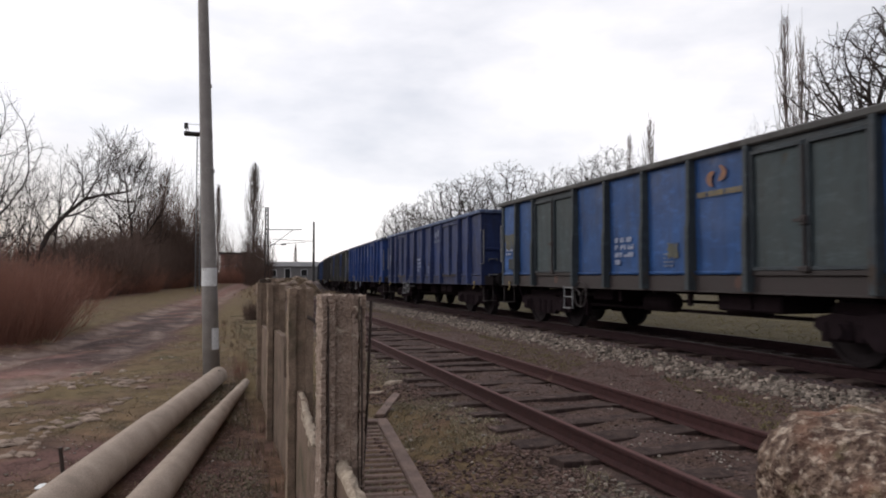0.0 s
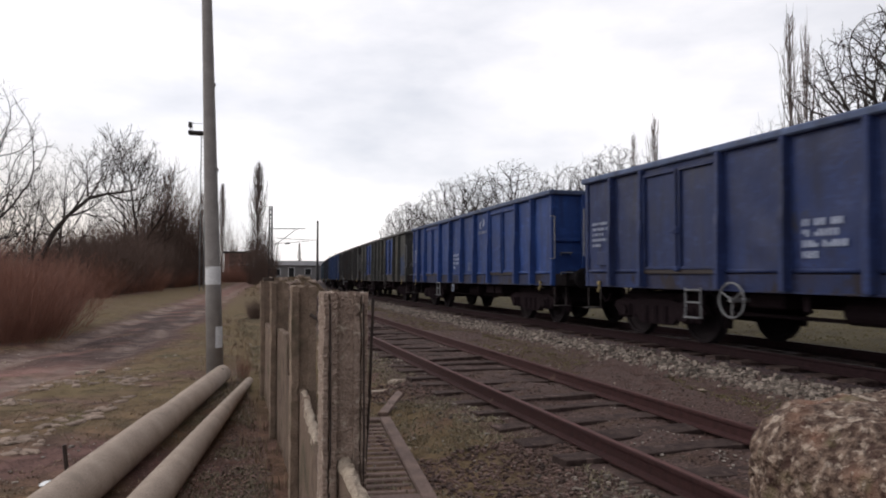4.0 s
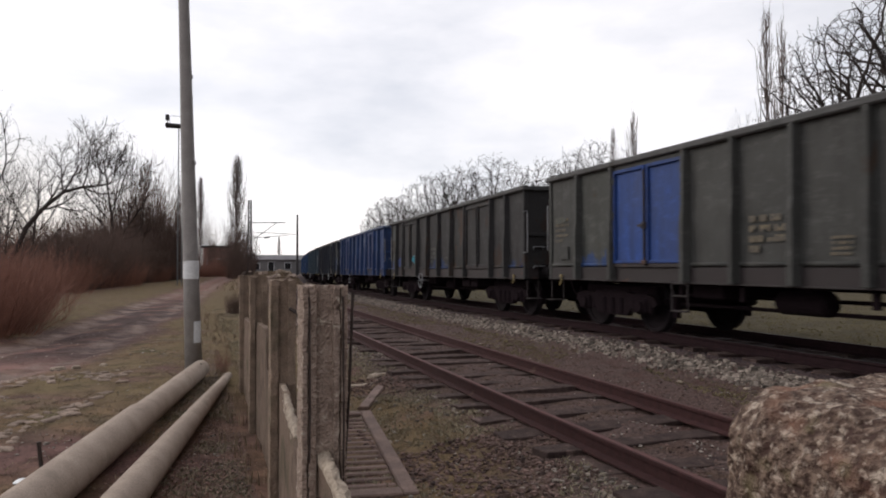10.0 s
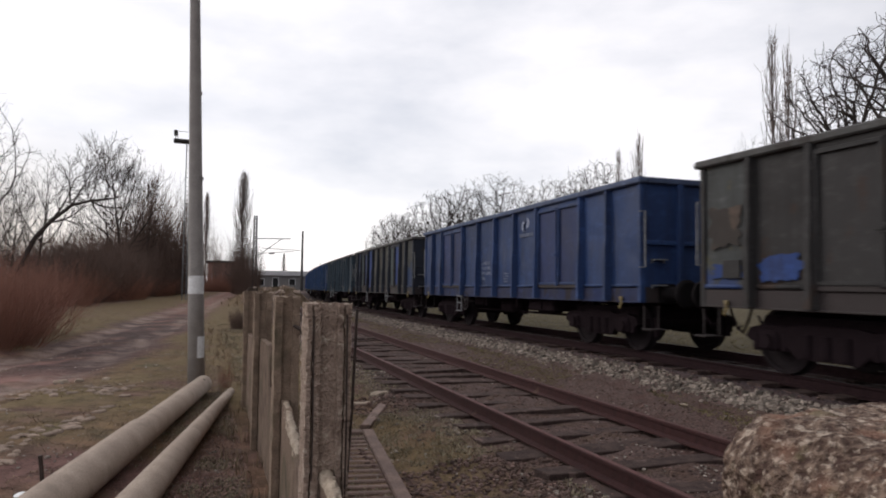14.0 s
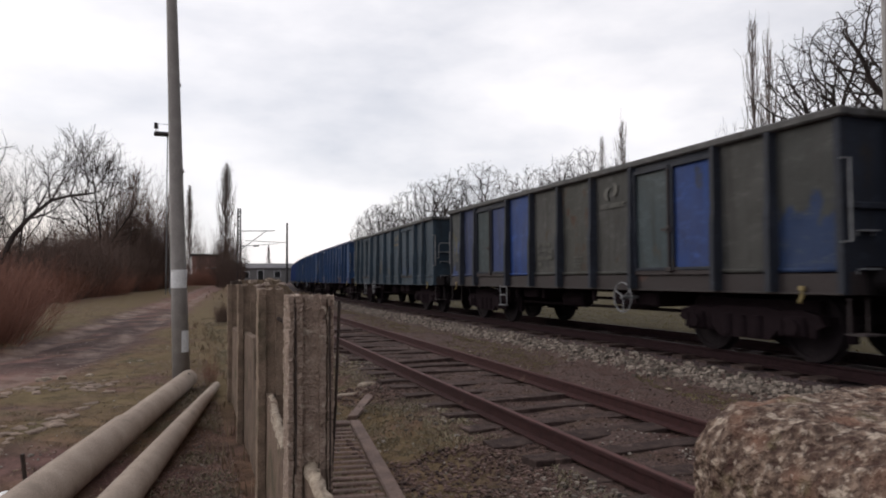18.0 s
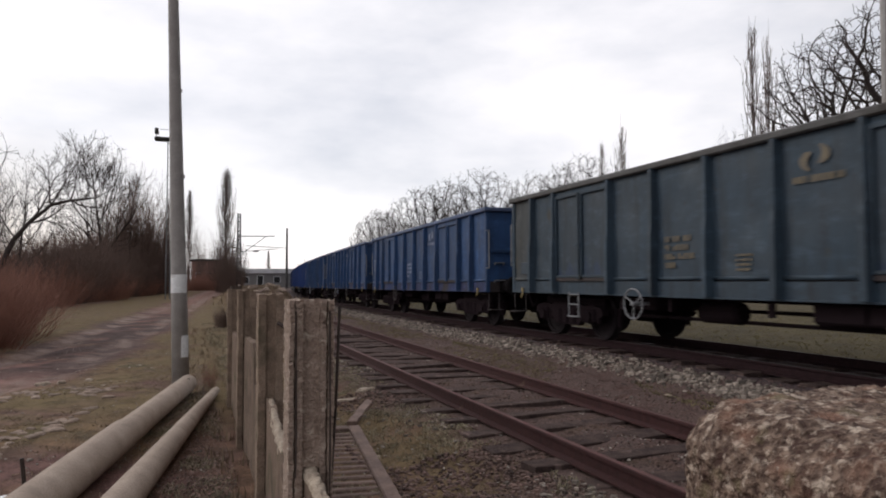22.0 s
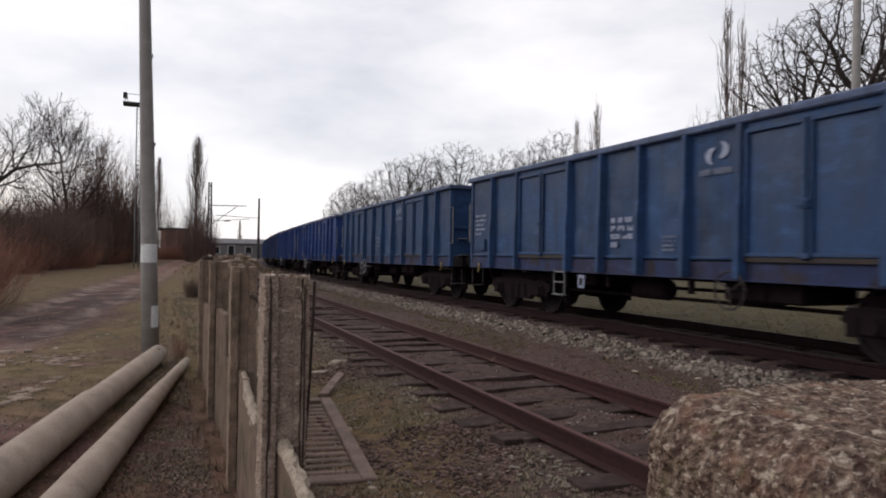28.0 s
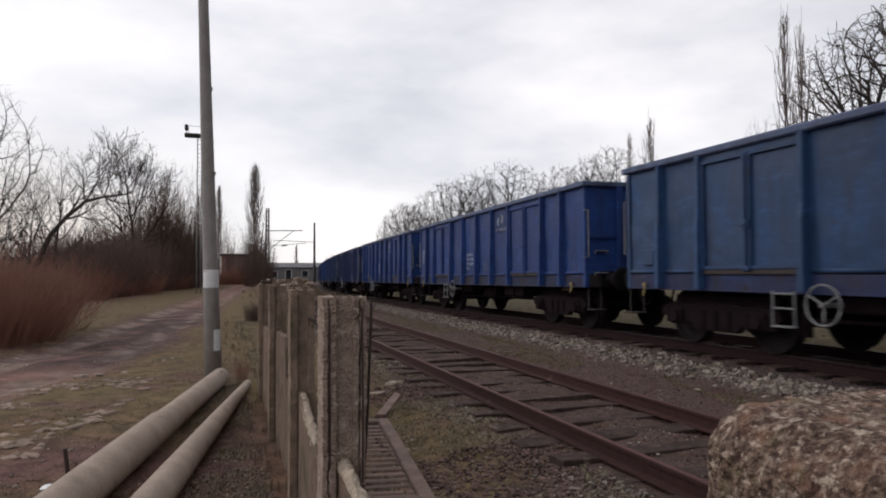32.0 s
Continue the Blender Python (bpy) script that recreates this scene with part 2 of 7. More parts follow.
M_DULLBLUE = paint("paint_dull_blue_door", (0.0130, 0.0440, 0.1350), (0.0095, 0.0310, 0.0950), (0.040, 0.046, 0.065), 0.70)
M_TEALOLIVE = paint("teal_gone_olive", (0.044, 0.050, 0.050), (0.030, 0.038, 0.044), (0.085, 0.068, 0.036), 0.60, rough=0.55)
M_FRAMEGREY = paint("paint_frame_grey_green", (0.0270, 0.0360, 0.0420), (0.0180, 0.0240, 0.0290), (0.045, 0.032, 0.024), 0.62, rough=0.55)
M_NAVYGREY = paint("paint_navy_grey_frame", (0.0165, 0.0205, 0.0300), (0.0110, 0.0135, 0.0195), (0.030, 0.026, 0.024), 0.62, rough=0.58)
M_RUSTPATCH = paint("brown_with_big_rust_patch", (0.0250, 0.0258, 0.0245), (0.0160, 0.0165, 0.0165), (0.060, 0.034, 0.024), 0.50, rough=0.62)
M_OLIVE = paint("paint_grey_olive", (0.0460, 0.0475, 0.0440), (0.0300, 0.0310, 0.0290), (0.055, 0.033, 0.022), 0.65, rough=0.58)
M_DOORGREY = paint("paint_door_grey", (0.0350, 0.0500, 0.0540), (0.0260, 0.0360, 0.0390), (0.055, 0.045, 0.036), 0.67, rough=0.55)
M_BROWN = paint("paint_dark_brown", (0.0280, 0.0275, 0.0275), (0.0180, 0.0176, 0.0182), (0.044, 0.028, 0.022), 0.575, rough=0.62)
M_BROWNBLUE = paint("brown_over_old_blue", (0.027, 0.0265, 0.027), (0.017, 0.017, 0.018), (0.045, 0.026, 0.02), 0.64, rough=0.6, low=(0.012, 0.030, 0.092), low_to=0.20)
M_OLIVEBLUE = paint("olive_over_old_blue", (0.044, 0.047, 0.042), (0.028, 0.030, 0.027), (0.055, 0.035, 0.022), 0.63, rough=0.58, low=(0.014, 0.042, 0.140), low_to=0.26)
M_OLIVEHALF = paint("olive_half_over_blue", (0.042, 0.045, 0.042), (0.027, 0.029, 0.028), (0.055, 0.035, 0.022), 0.63, rough=0.58, low=(0.014, 0.036, 0.105), low_to=0.80)
M_OLIVERUST = paint("olive_with_rust_runs", (0.044, 0.046, 0.040), (0.028, 0.029, 0.026), (0.058, 0.031, 0.021), 0.56, rough=0.58)
M_OLIVEYELLOW = paint("olive_with_yellow_remains", (0.0420, 0.0470, 0.0460), (0.0300, 0.0340, 0.0350), (0.085, 0.074, 0.030), 0.58, rough=0.58, low=(0.018, 0.042, 0.14), low_to=0.24)
# top chord catching the sky: that sheen is put into this paler grey
M_CHORD = paint("sky_bleached_grey_chord", (0.062, 0.062, 0.060), (0.040, 0.041, 0.041), (0.030, 0.024, 0.021), 0.60, rough=0.55)
M_SOLE = material("grimy_solebar_steel", (0.029, 0.0235, 0.0235), (0.018, 0.0148, 0.0148), rough=0.75, scale=2.5, fine=40, bump=0.25, third=RUST, third_at=0.66, tone=EARTH)
# dull near-black running gear; the buffers are darker still
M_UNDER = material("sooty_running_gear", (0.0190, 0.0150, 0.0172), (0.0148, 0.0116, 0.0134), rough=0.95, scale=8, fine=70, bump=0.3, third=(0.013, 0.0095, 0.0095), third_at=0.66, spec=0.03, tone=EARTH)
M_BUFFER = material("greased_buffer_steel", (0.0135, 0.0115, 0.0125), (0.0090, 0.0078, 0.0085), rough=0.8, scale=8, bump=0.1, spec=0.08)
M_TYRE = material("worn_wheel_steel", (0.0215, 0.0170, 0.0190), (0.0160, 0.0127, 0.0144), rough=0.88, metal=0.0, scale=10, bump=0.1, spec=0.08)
M_WHITE = material("weathered_white_lettering", (0.32, 0.36, 0.46), (0.15, 0.18, 0.29), rough=0.6, scale=14, fine=60, bump=0.0, blotch=0.9)
M_TABLE = material("half_worn_white_lettering", (0.17, 0.195, 0.27), (0.035, 0.055, 0.125), rough=0.6, scale=9, fine=60, bump=0.0, blotch=0.9)
# the same sky sheen on blue wagons' chords, mixed into the colour
M_CHORDBLUE = paint("bleached_blue_chord", (0.066, 0.092, 0.160), (0.042, 0.058, 0.108), (0.036, 0.034, 0.036), 0.64, rough=0.6)
M_BRANDYELLOW = material("faded_yellow_band", (0.21, 0.155, 0.055), (0.10, 0.085, 0.055), rough=0.6, scale=9, fine=60, bump=0.0, blotch=0.9)
M_YELLOWLET = material("weathered_yellow_lettering", (0.165, 0.128, 0.072), (0.045, 0.042, 0.040), rough=0.6, scale=9, fine=60, bump=0.0, blotch=0.9)
M_TANPATCH = paint("bare_tan_primer", (0.085, 0.064, 0.050), (0.050, 0.041, 0.035), (0.040, 0.036, 0.034), 0.50, rough=0.65)
M_GHOSTLET = material("nearly_gone_lettering", (0.090, 0.086, 0.070), (0.042, 0.046, 0.046), rough=0.6, scale=9, fine=60, bump=0.0, blotch=0.9)
M_YELLOWPATCH = paint("worn_yellow_patch", (0.075, 0.066, 0.026), (0.034, 0.046, 0.055), (0.016, 0.042, 0.12), 0.52)
M_ORANGE = material("faded_orange_emblem", (0.26, 0.095, 0.03), (0.10, 0.05, 0.035), rough=0.6, scale=9, fine=60, bump=0.0, blotch=0.9)
M_CYAN = material("cyan_spray_paint", (0.06, 0.34, 0.42), (0.03, 0.18, 0.25), rough=0.6, scale=9, bump=0.0)
M_YELLOW = material("yellow_painted_steel", (0.30, 0.23, 0.09), (0.16, 0.12, 0.05), rough=0.5, scale=12, bump=0.1)
M_RAIL_HANDLE = material("pale_painted_rail", (0.225, 0.23, 0.24), (0.12, 0.12, 0.13), rough=0.5, scale=15, bump=0.1)
M_RUSTRAIL = material("rusty_rail_steel", (0.052, 0.0255, 0.024), (0.030, 0.0145, 0.0142), rough=0.85, scale=14, fine=90, bump=0.3, third=(0.075, 0.05, 0.04), third_at=0.66, spec=0.2, tone=EARTH)
M_DARKRAIL = material("oily_main_rail", (0.032, 0.020, 0.0215), (0.020, 0.0125, 0.0138), rough=0.9, scale=14, fine=90, bump=0.2, spec=0.08, tone=EARTH)
M_MAINHEAD = material("main_rail_running_surface", (0.026, 0.019, 0.019), (0.016, 0.012, 0.012), rough=0.6, metal=0.0, scale=12, bump=0.1)
M_RAILHEAD = material("worn_rail_head", (0.105, 0.055, 0.049), (0.062, 0.032, 0.029), rough=0.75, metal=0.0, spec=0.25, scale=12, bump=0.15, tone=EARTH)
M_SLEEPER = material("weathered_sleeper_wood", (0.088, 0.070, 0.060), (0.040, 0.031, 0.028), rough=0.95, scale=9, fine=80, bump=0.8, spec=0.15, third=(0.140, 0.112, 0.096), third_at=0.62, third_scale=7, tone=EARTH)
M_CONC = material("old_lichened_concrete", (0.385, 0.300, 0.248), (0.225, 0.168, 0.136), rough=0.93, scale=16, fine=95, bump=0.9, third=(0.50, 0.425, 0.35), third_at=0.58, third_soft=0.12, third_scale=26, spec=0.2)
# browner and darker than M_CONC, with olive-brown patches
M_CONC_BROWN = material("stained_brown_concrete", (0.300, 0.226, 0.172), (0.172, 0.127, 0.096), rough=0.95, scale=9, fine=85, bump=0.8, third=(0.115, 0.096, 0.066), third_at=0.57, third_soft=0.15, third_scale=4, spec=0.15)
# fence slabs: the shade on their faces is painted in, with mossy patches over it
M_CONC_DARK = material("mossy_grimy_concrete", (0.215, 0.158, 0.122), (0.115, 0.081, 0.064), rough=0.95, scale=6, fine=80, bump=0.6, third=(0.075, 0.066, 0.042), third_at=0.55, third_soft=0.15, third_scale=3, spec=0.15)
# the darkest of the concretes, for the last post of the row
M_POST_DARK = material("blackened_damp_concrete", (0.098, 0.074, 0.062), (0.062, 0.046, 0.038), rough=0.95, scale=7, fine=80, bump=0.6, spec=0.15)
M_CONC_PALE = material("broken_pale_concrete", (0.46, 0.385, 0.305), (0.27, 0.215, 0.170), rough=0.92, scale=24, fine=110, bump=0.8, spec=0.2)


def pebble_concrete():
    """Concrete worn down to its small pebbles: pale grains and dark reddish pits."""
    m = bpy.data.materials.new("pebbly_weathered_concrete")
    m.use_nodes = True
    n, l = m.node_tree.nodes, m.node_tree.links
    b = n["Principled BSDF"]
    b.inputs["Roughness"].default_value, b.inputs["Specular IOR Level"].default_value = 0.95, 0.15
    tc = n.new("ShaderNodeTexCoord")

    def grain(scale, detail, lo, hi):
        x, r = n.new("ShaderNodeTexNoise"), n.new("ShaderNodeMapRange")
        x.inputs["Scale"].default_value, x.inputs["Detail"].default_value = scale, detail
        r.inputs["From Min"].default_value, r.inputs["From Max"].default_value = lo, hi
        l.new(tc.outputs["Object"], x.inputs["Vector"])
        l.new(x.outputs["Fac"], r.inputs["Value"])
        return r.outputs["Result"]

    def mix(fac, a, c):
        x = n.new("ShaderNodeMix")
        x.data_type = "RGBA"
        l.new(fac, x.inputs["Factor"])
        for v, k in ((a, 6), (c, 7)):
            if isinstance(v, tuple):
                x.inputs[k].default_value = (*v, 1)
            else:
                l.new(v, x.inputs[k])
        return x.outputs[2]

    speck = grain(190.0, 3.0, 0.36, 0.64)
    col = mix(speck, (0.064, 0.040, 0.033), (0.222, 0.160, 0.124))
    col = mix(grain(125.0, 3.0, 0.56, 0.66), col, (0.42, 0.345, 0.28))
    col = mix(grain(85.0, 4.0, 0.57, 0.68), col, (0.060, 0.034, 0.028))
    col = mix(grain(30.0, 4.0, 0.54, 0.70), col, (0.20, 0.108, 0.076))
    col = mix(grain(36.0, 5.0, 0.60, 0.74), col, (0.175, 0.145, 0.085))   # lichen
    col = mix(grain(240.0, 2.0, 0.58, 0.85), col, (0.50, 0.42, 0.345))
    col = mix(grain(220.0, 2.0, 0.56, 0.95), col, (0.060, 0.036, 0.029))
    l.new(col, b.inputs["Base Color"])
    bp = n.new("ShaderNodeBump")
    bp.inputs["Strength"].default_value, bp.inputs["Distance"].default_value = 0.9, 0.003
    l.new(speck, bp.inputs["Height"])
    l.new(bp.outputs["Normal"], b.inputs["Normal"])
    return m


M_CONC_BLOCK = pebble_concrete()
M_POLE = material("grey_spun_concrete", (0.335, 0.318, 0.306), (0.235, 0.220, 0.212), rough=0.85, scale=5, fine=90, bump=0.15, blotch=0.7)
M_PIPE = material("lying_pole_concrete", (0.370, 0.302, 0.250), (0.280, 0.222, 0.182), rough=0.9, scale=4, fine=80, bump=0.25, third=(0.215, 0.176, 0.144), third_at=0.57, third_soft=0.2, third_scale=5, spec=0.2)
M_SIGN = material("white_plate", (0.78, 0.79, 0.80), (0.68, 0.69, 0.70), rough=0.5, scale=10, bump=0.0)
M_STONE = material("pale_ballast_stone", (0.235, 0.200, 0.170), (0.100, 0.080, 0.066), rough=0.9, scale=8, fine=60, bump=0.4, spec=0.25)


def vary_by_piece(m, low, high):
    """Lets every loose piece of a joined mesh have its own brightness."""
    n, l = m.node_tree.nodes, m.node_tree.links
    b = n["Principled BSDF"]
    src = b.inputs["Base Color"].links[0].from_socket
    geo, hv, mr = n.new("ShaderNodeNewGeometry"), n.new("ShaderNodeHueSaturation"), n.new("ShaderNodeMapRange")
    mr.inputs["To Min"].default_value, mr.inputs["To Max"].default_value = low, high
    l.new(geo.outputs["Random Per Island"], mr.inputs["Value"])
    l.new(mr.outputs["Result"], hv.inputs["Value"])
    l.new(src, hv.inputs["Color"])
    l.new(hv.outputs["Color"], b.inputs["Base Color"])
    return m


vary_by_piece(M_STONE, 0.3, 1.8)
M_BARK = material("dark_bark", (0.050, 0.042, 0.036), (0.028, 0.023, 0.020), rough=0.95, scale=5, fine=40, bump=0.5, tone=EARTH)
M_SCRUB = material("brown_scrub_twigs", (0.182, 0.128, 0.108), (0.126, 0.088, 0.075), rough=0.9, scale=0.4, bump=0.0, spec=0.1)
M_SPIRE = material("grey_poplar_twigs", (0.215, 0.172, 0.154), (0.150, 0.118, 0.106), rough=0.9, scale=3, bump=0.0, spec=0.1)
M_TWIG_DARK = material("dark_bare_twigs", (0.056, 0.046, 0.041), (0.036, 0.029, 0.026), rough=0.9, scale=3, bump=0.0, spec=0.1)
M_TWIG_RED = material("reddish_brushwood", (0.315, 0.178, 0.125), (0.215, 0.120, 0.084), rough=0.9, scale=2, bump=0.0, tone=EARTH)
M_GRASS = material("dry_winter_grass", (0.225, 0.188, 0.124), (0.145, 0.124, 0.080), rough=0.9, scale=0.8, bump=0.0, tone=EARTH)
M_VERGE = material("olive_winter_grass", (0.215, 0.184, 0.122), (0.140, 0.121, 0.080), rough=0.9, scale=0.8, bump=0.0)
M_GREEN = material("short_green_grass", (0.205, 0.170, 0.078), (0.140, 0.118, 0.052), rough=0.9, scale=0.8, bump=0.0)
M_LEAF = material("dead_leaves", (0.128, 0.092, 0.074), (0.066, 0.046, 0.039), rough=0.9, scale=3, bump=0.0, tone=EARTH)
vary_by_piece(M_LEAF, 0.4, 2.5)
vary_by_piece(M_GRASS, 0.8, 1.5)
vary_by_piece(M_VERGE, 0.7, 1.5)
M_CHIP = vary_by_piece(material("pale_chips", (0.34, 0.30, 0.26), (0.2, 0.17, 0.145), rough=0.9, scale=8, bump=0.2), 0.4, 1.6)
M_IRON = material("rusty_iron", (0.055, 0.035, 0.028), (0.03, 0.02, 0.017), rough=0.8, scale=20, bump=0.3)
M_STEELGREY = material("galvanised_steel", (0.20, 0.21, 0.22), (0.14, 0.145, 0.15), rough=0.55, metal=0.4, scale=5, bump=0.05)
M_DARKSTEEL = material("dark_mast_steel", (0.05, 0.047, 0.047), (0.03, 0.028, 0.028), rough=0.7, scale=5, bump=0.05)
# brick and render are lightened to carry the haze of distance in their colour
M_BRICK = material("far_red_brick", (0.38, 0.215, 0.185), (0.27, 0.165, 0.145), rough=0.9, scale=0.7, fine=9, bump=0.1)
M_GREYWALL = material("far_grey_render", (0.30, 0.29, 0.29), (0.22, 0.212, 0.212), rough=0.9, scale=0.5, fine=6, bump=0.05)
M_PALEROOF = material("far_pale_roof", (0.62, 0.62, 0.64), (0.50, 0.50, 0.52), rough=0.7, scale=0.5, bump=0.0)
M_DARKVOID = material("dark_opening", (0.02, 0.02, 0.022), rough=0.8, bump=0.0)
M_BOARD = material("grey_weathered_board", (0.205, 0.160, 0.128), (0.120, 0.091, 0.073), rough=0.92, scale=6, fine=60, bump=0.4, tone=EARTH)


# ---- mesh helpers ----
def mesh_of(name, bm, mat, smooth=False):
    me = bpy.data.meshes.new(name)
    bm.to_mesh(me)
    bm.free()
    me.materials.append(mat)
    if smooth:
        me.shade_smooth()
    return me


def part(name, bm, mat, parent=None, label="", smooth=False, m=None):
    """Links a bmesh (or a shared mesh) as one object under its thing or part."""
    me = bm if isinstance(bm, bpy.types.Mesh) else mesh_of(name, bm, mat, smooth)
    ob = new(name, me)
    if parent is not None:
        ob.parent = parent
    if m is not None:
        ob.matrix_basis = m
    if label:
        tagged(ob, label)
    return ob


def box(bm, x0, x1, y0, y1, z0, z1, bevel=0.0):
    v = [bm.verts.new(c) for c in ((x0, y0, z0), (x1, y0, z0), (x1, y1, z0), (x0, y1, z0), (x0, y0, z1), (x1, y0, z1), (x1, y1, z1), (x0, y1, z1))]
    fs = [bm.faces.new([v[i] for i in q]) for q in ((3, 2, 1, 0), (4, 5, 6, 7), (0, 1, 5, 4), (1, 2, 6, 5), (2, 3, 7, 6), (3, 0, 4, 7))]
    if bevel:
        es = {e for f in fs for e in f.edges}
        bmesh.ops.bevel(bm, geom=list(es), offset=bevel, segments=1, affect="EDGES")
    return bm


def boxes(*dims, bevel=0.0):
    bm = bmesh.new()
    for d in dims:
        box(bm, *d, bevel=bevel)
    return bm


def tube(bm, pts, radii, sides=8, caps=True):
    """A round bar through the points, with a radius at each."""
    rings = []
    pts = [Vector(p) for p in pts]
    for i, p in enumerate(pts):
        d = (pts[min(i + 1, len(pts) - 1)] - pts[max(i - 1, 0)]).normalized()
        a = d.orthogonal().normalized() if i == 0 else (rings_a - d * rings_a.dot(d)).normalized()
        rings_a = a
        b = d.cross(a)
        r = radii[i] if isinstance(radii, (list, tuple)) else radii
        rings.append([bm.verts.new(p + (a * math.cos(k * 2 * math.pi / sides) + b * math.sin(k * 2 * math.pi / sides)) * r) for k in range(sides)])
    for r0, r1 in zip(rings, rings[1:]):
        for k in range(sides):
            bm.faces.new((r0[k], r0[(k + 1) % sides], r1[(k + 1) % sides], r1[k]))
    if caps:
        bm.faces.new(rings[0][::-1])
        bm.faces.new(rings[-1])
    return bm


def sweep(bm, profile, line):
    """A profile (across, up) swept along points (x, y, z) that run roughly along y."""
    rings = []
    for i, p in enumerate(line):
        p = Vector(p)
        d = Vector(line[min(i + 1, len(line) - 1)]) - Vector(line[max(i - 1, 0)])
        side = Vector((d.y, -d.x, 0)).normalized()
        rings.append([bm.verts.new(p + side * a + Vector((0, 0, u))) for a, u in profile])
    n = len(profile)
    for r0, r1 in zip(rings, rings[1:]):
        for k in range(n):
            bm.faces.new((r0[k], r0[(k + 1) % n], r1[(k + 1) % n], r1[k]))
    bm.faces.new(rings[0])
    bm.faces.new(rings[-1][::-1])
    bmesh.ops.recalc_face_normals(bm, faces=bm.faces)
    return bm


def rough_stone(c, size, rng, squash=0.6):
    """A small angular stone of eight jittered corners."""
    sx, sy, sz = (size * rng.uniform(0.7, 1.3) for _ in range(3))
    a = rng.uniform(0, math.pi)
    ca, sa = math.cos(a), math.sin(a)
    vs = []
    for dx, dy, dz in ((-1, -1, -1), (1, -1, -1), (1, 1, -1), (-1, 1, -1), (-1, -1, 1), (1, -1, 1), (1, 1, 1), (-1, 1, 1)):
        t = 0.72 if dz > 0 else 1.0
        x = dx * sx * t * rng.uniform(0.6, 1.1)
        y = dy * sy * t * rng.uniform(0.6, 1.1)
        vs.append((c[0] + ca * x - sa * y, c[1] + sa * x + ca * y, c[2] + dz * sz * squash * rng.uniform(0.6, 1.1)))
    return vs


STONE_FACES = ((3, 2, 1, 0), (4, 5, 6, 7), (0, 1, 5, 4), (1, 2, 6, 5), (2, 3, 7, 6), (3, 0, 4, 7))


def stuff(name, verts, faces, mat, label, category):
    me = bpy.data.meshes.new(name)
    me.from_pydata(verts, [], faces)
    me.materials.append(mat)
    return tagged(new(name, me), label, category, kind="stuff")


# ---- plan ----
RAIL_Z = 0.25       # running rails of the main line; the old siding's rails are the zero height
GROUND_Z = -0.30
MAIN_X, BEND_NEAR, BEND_FAR, BEND_CHANGE = 8.38, 0.00079, 0.0004, 70.0   # centre line of the main line: a bend ahead of the camera that eases off
SIDE_X, SIDE_K = 3.92, 0.00030


def bend(y, k):
    return k * y * y if y > 0 else 0.0


def main_x(y):
    u, v = min(max(y, 0.0), BEND_CHANGE), max(y - BEND_CHANGE, 0.0)
    return MAIN_X + BEND_NEAR * u * u + 2 * BEND_NEAR * BEND_CHANGE * v + BEND_FAR * v * v


def fall(y):
    """The main line runs slightly downhill away from the camera."""
    return 0.0085 * max(0.0, y - 10.0)


def main_slope(y):
    return 2 * BEND_NEAR * min(max(y, 0.0), BEND_CHANGE) + 2 * BEND_FAR * max(y - BEND_CHANGE, 0.0)


def side_x(y):
    return SIDE_X + bend(y, SIDE_K)


ROAD = ((-9.5, -6), (-6.4, 4), (-4.6, 9.5), (-3.1, 14), (-2.4, 19), (-1.65, 28.5), (-0.3, 45), (1.1, 64), (2.7, 85), (4.4, 108))


def road_x(y):
    for (x0, y0), (x1, y1) in zip(ROAD, ROAD[1:]):
        if y <= y1:
            return x0 + (x1 - x0) * max(0.0, (y - y0) / (y1 - y0))
    return ROAD[-1][0]


def smooth(a, b, v):
    t = min(1.0, max(0.0, (v - a) / (b - a)))
    return t * t * (3 - 2 * t)


def ground_z(x, y):
    """Height of the ground: flat waste land, a sunken cart track, and the raised bed of the main line."""
    z = GROUND_Z
    cx = main_x(y)
    d = abs(x - cx)
    z += (RAIL_Z - 0.21 - GROUND_Z) * (1 - smooth(1.45, 2.6, d))
    if x > cx:
        z += 0.28 * smooth(1.4, 4.0, x - cx)
    s = abs(x - side_x(y))
    if s < 2.0:
        z = max(z, GROUND_Z + 0.112 * (1 - smooth(1.2, 2.2, s)) + 0.050 * noise.noise(Vector((x * 2.3, y * 1.9, 6.0))))
    z += 0.26 * smooth(side_x(y) + 1.0, side_x(y) + 2.1, x) * (1 - smooth(cx - 1.9, cx - 1.4, x)) * (1 if x < cx else 0)
    z -= fall(y) * smooth(side_x(y) + 1.2, cx - 2.0, x)
    z += 1.00 * math.exp(-((x - 5.8) / 3.0) ** 4 - ((y - 58) / 7) ** 2) * (1 - smooth(cx - 3.4, cx - 2.3, x))
    if x < 0.9 and d > 4:
        z += 0.05 * noise.noise(Vector((x * 0.45, y * 0.45, 3.1))) + 0.02 * noise.noise(Vector((x * 2.1, y * 2.1, 7.7)))
        r = abs(x - road_x(y))
        z -= 0.05 * (1 - smooth(0.9, 2.0, r))
        z -= 0.04 * (1 - smooth(0.1, 0.35, abs(r - 0.8)))
    else:
        z += 0.02 * noise.noise(Vector((x * 1.3, y * 1.3, 1.7)))
    return z


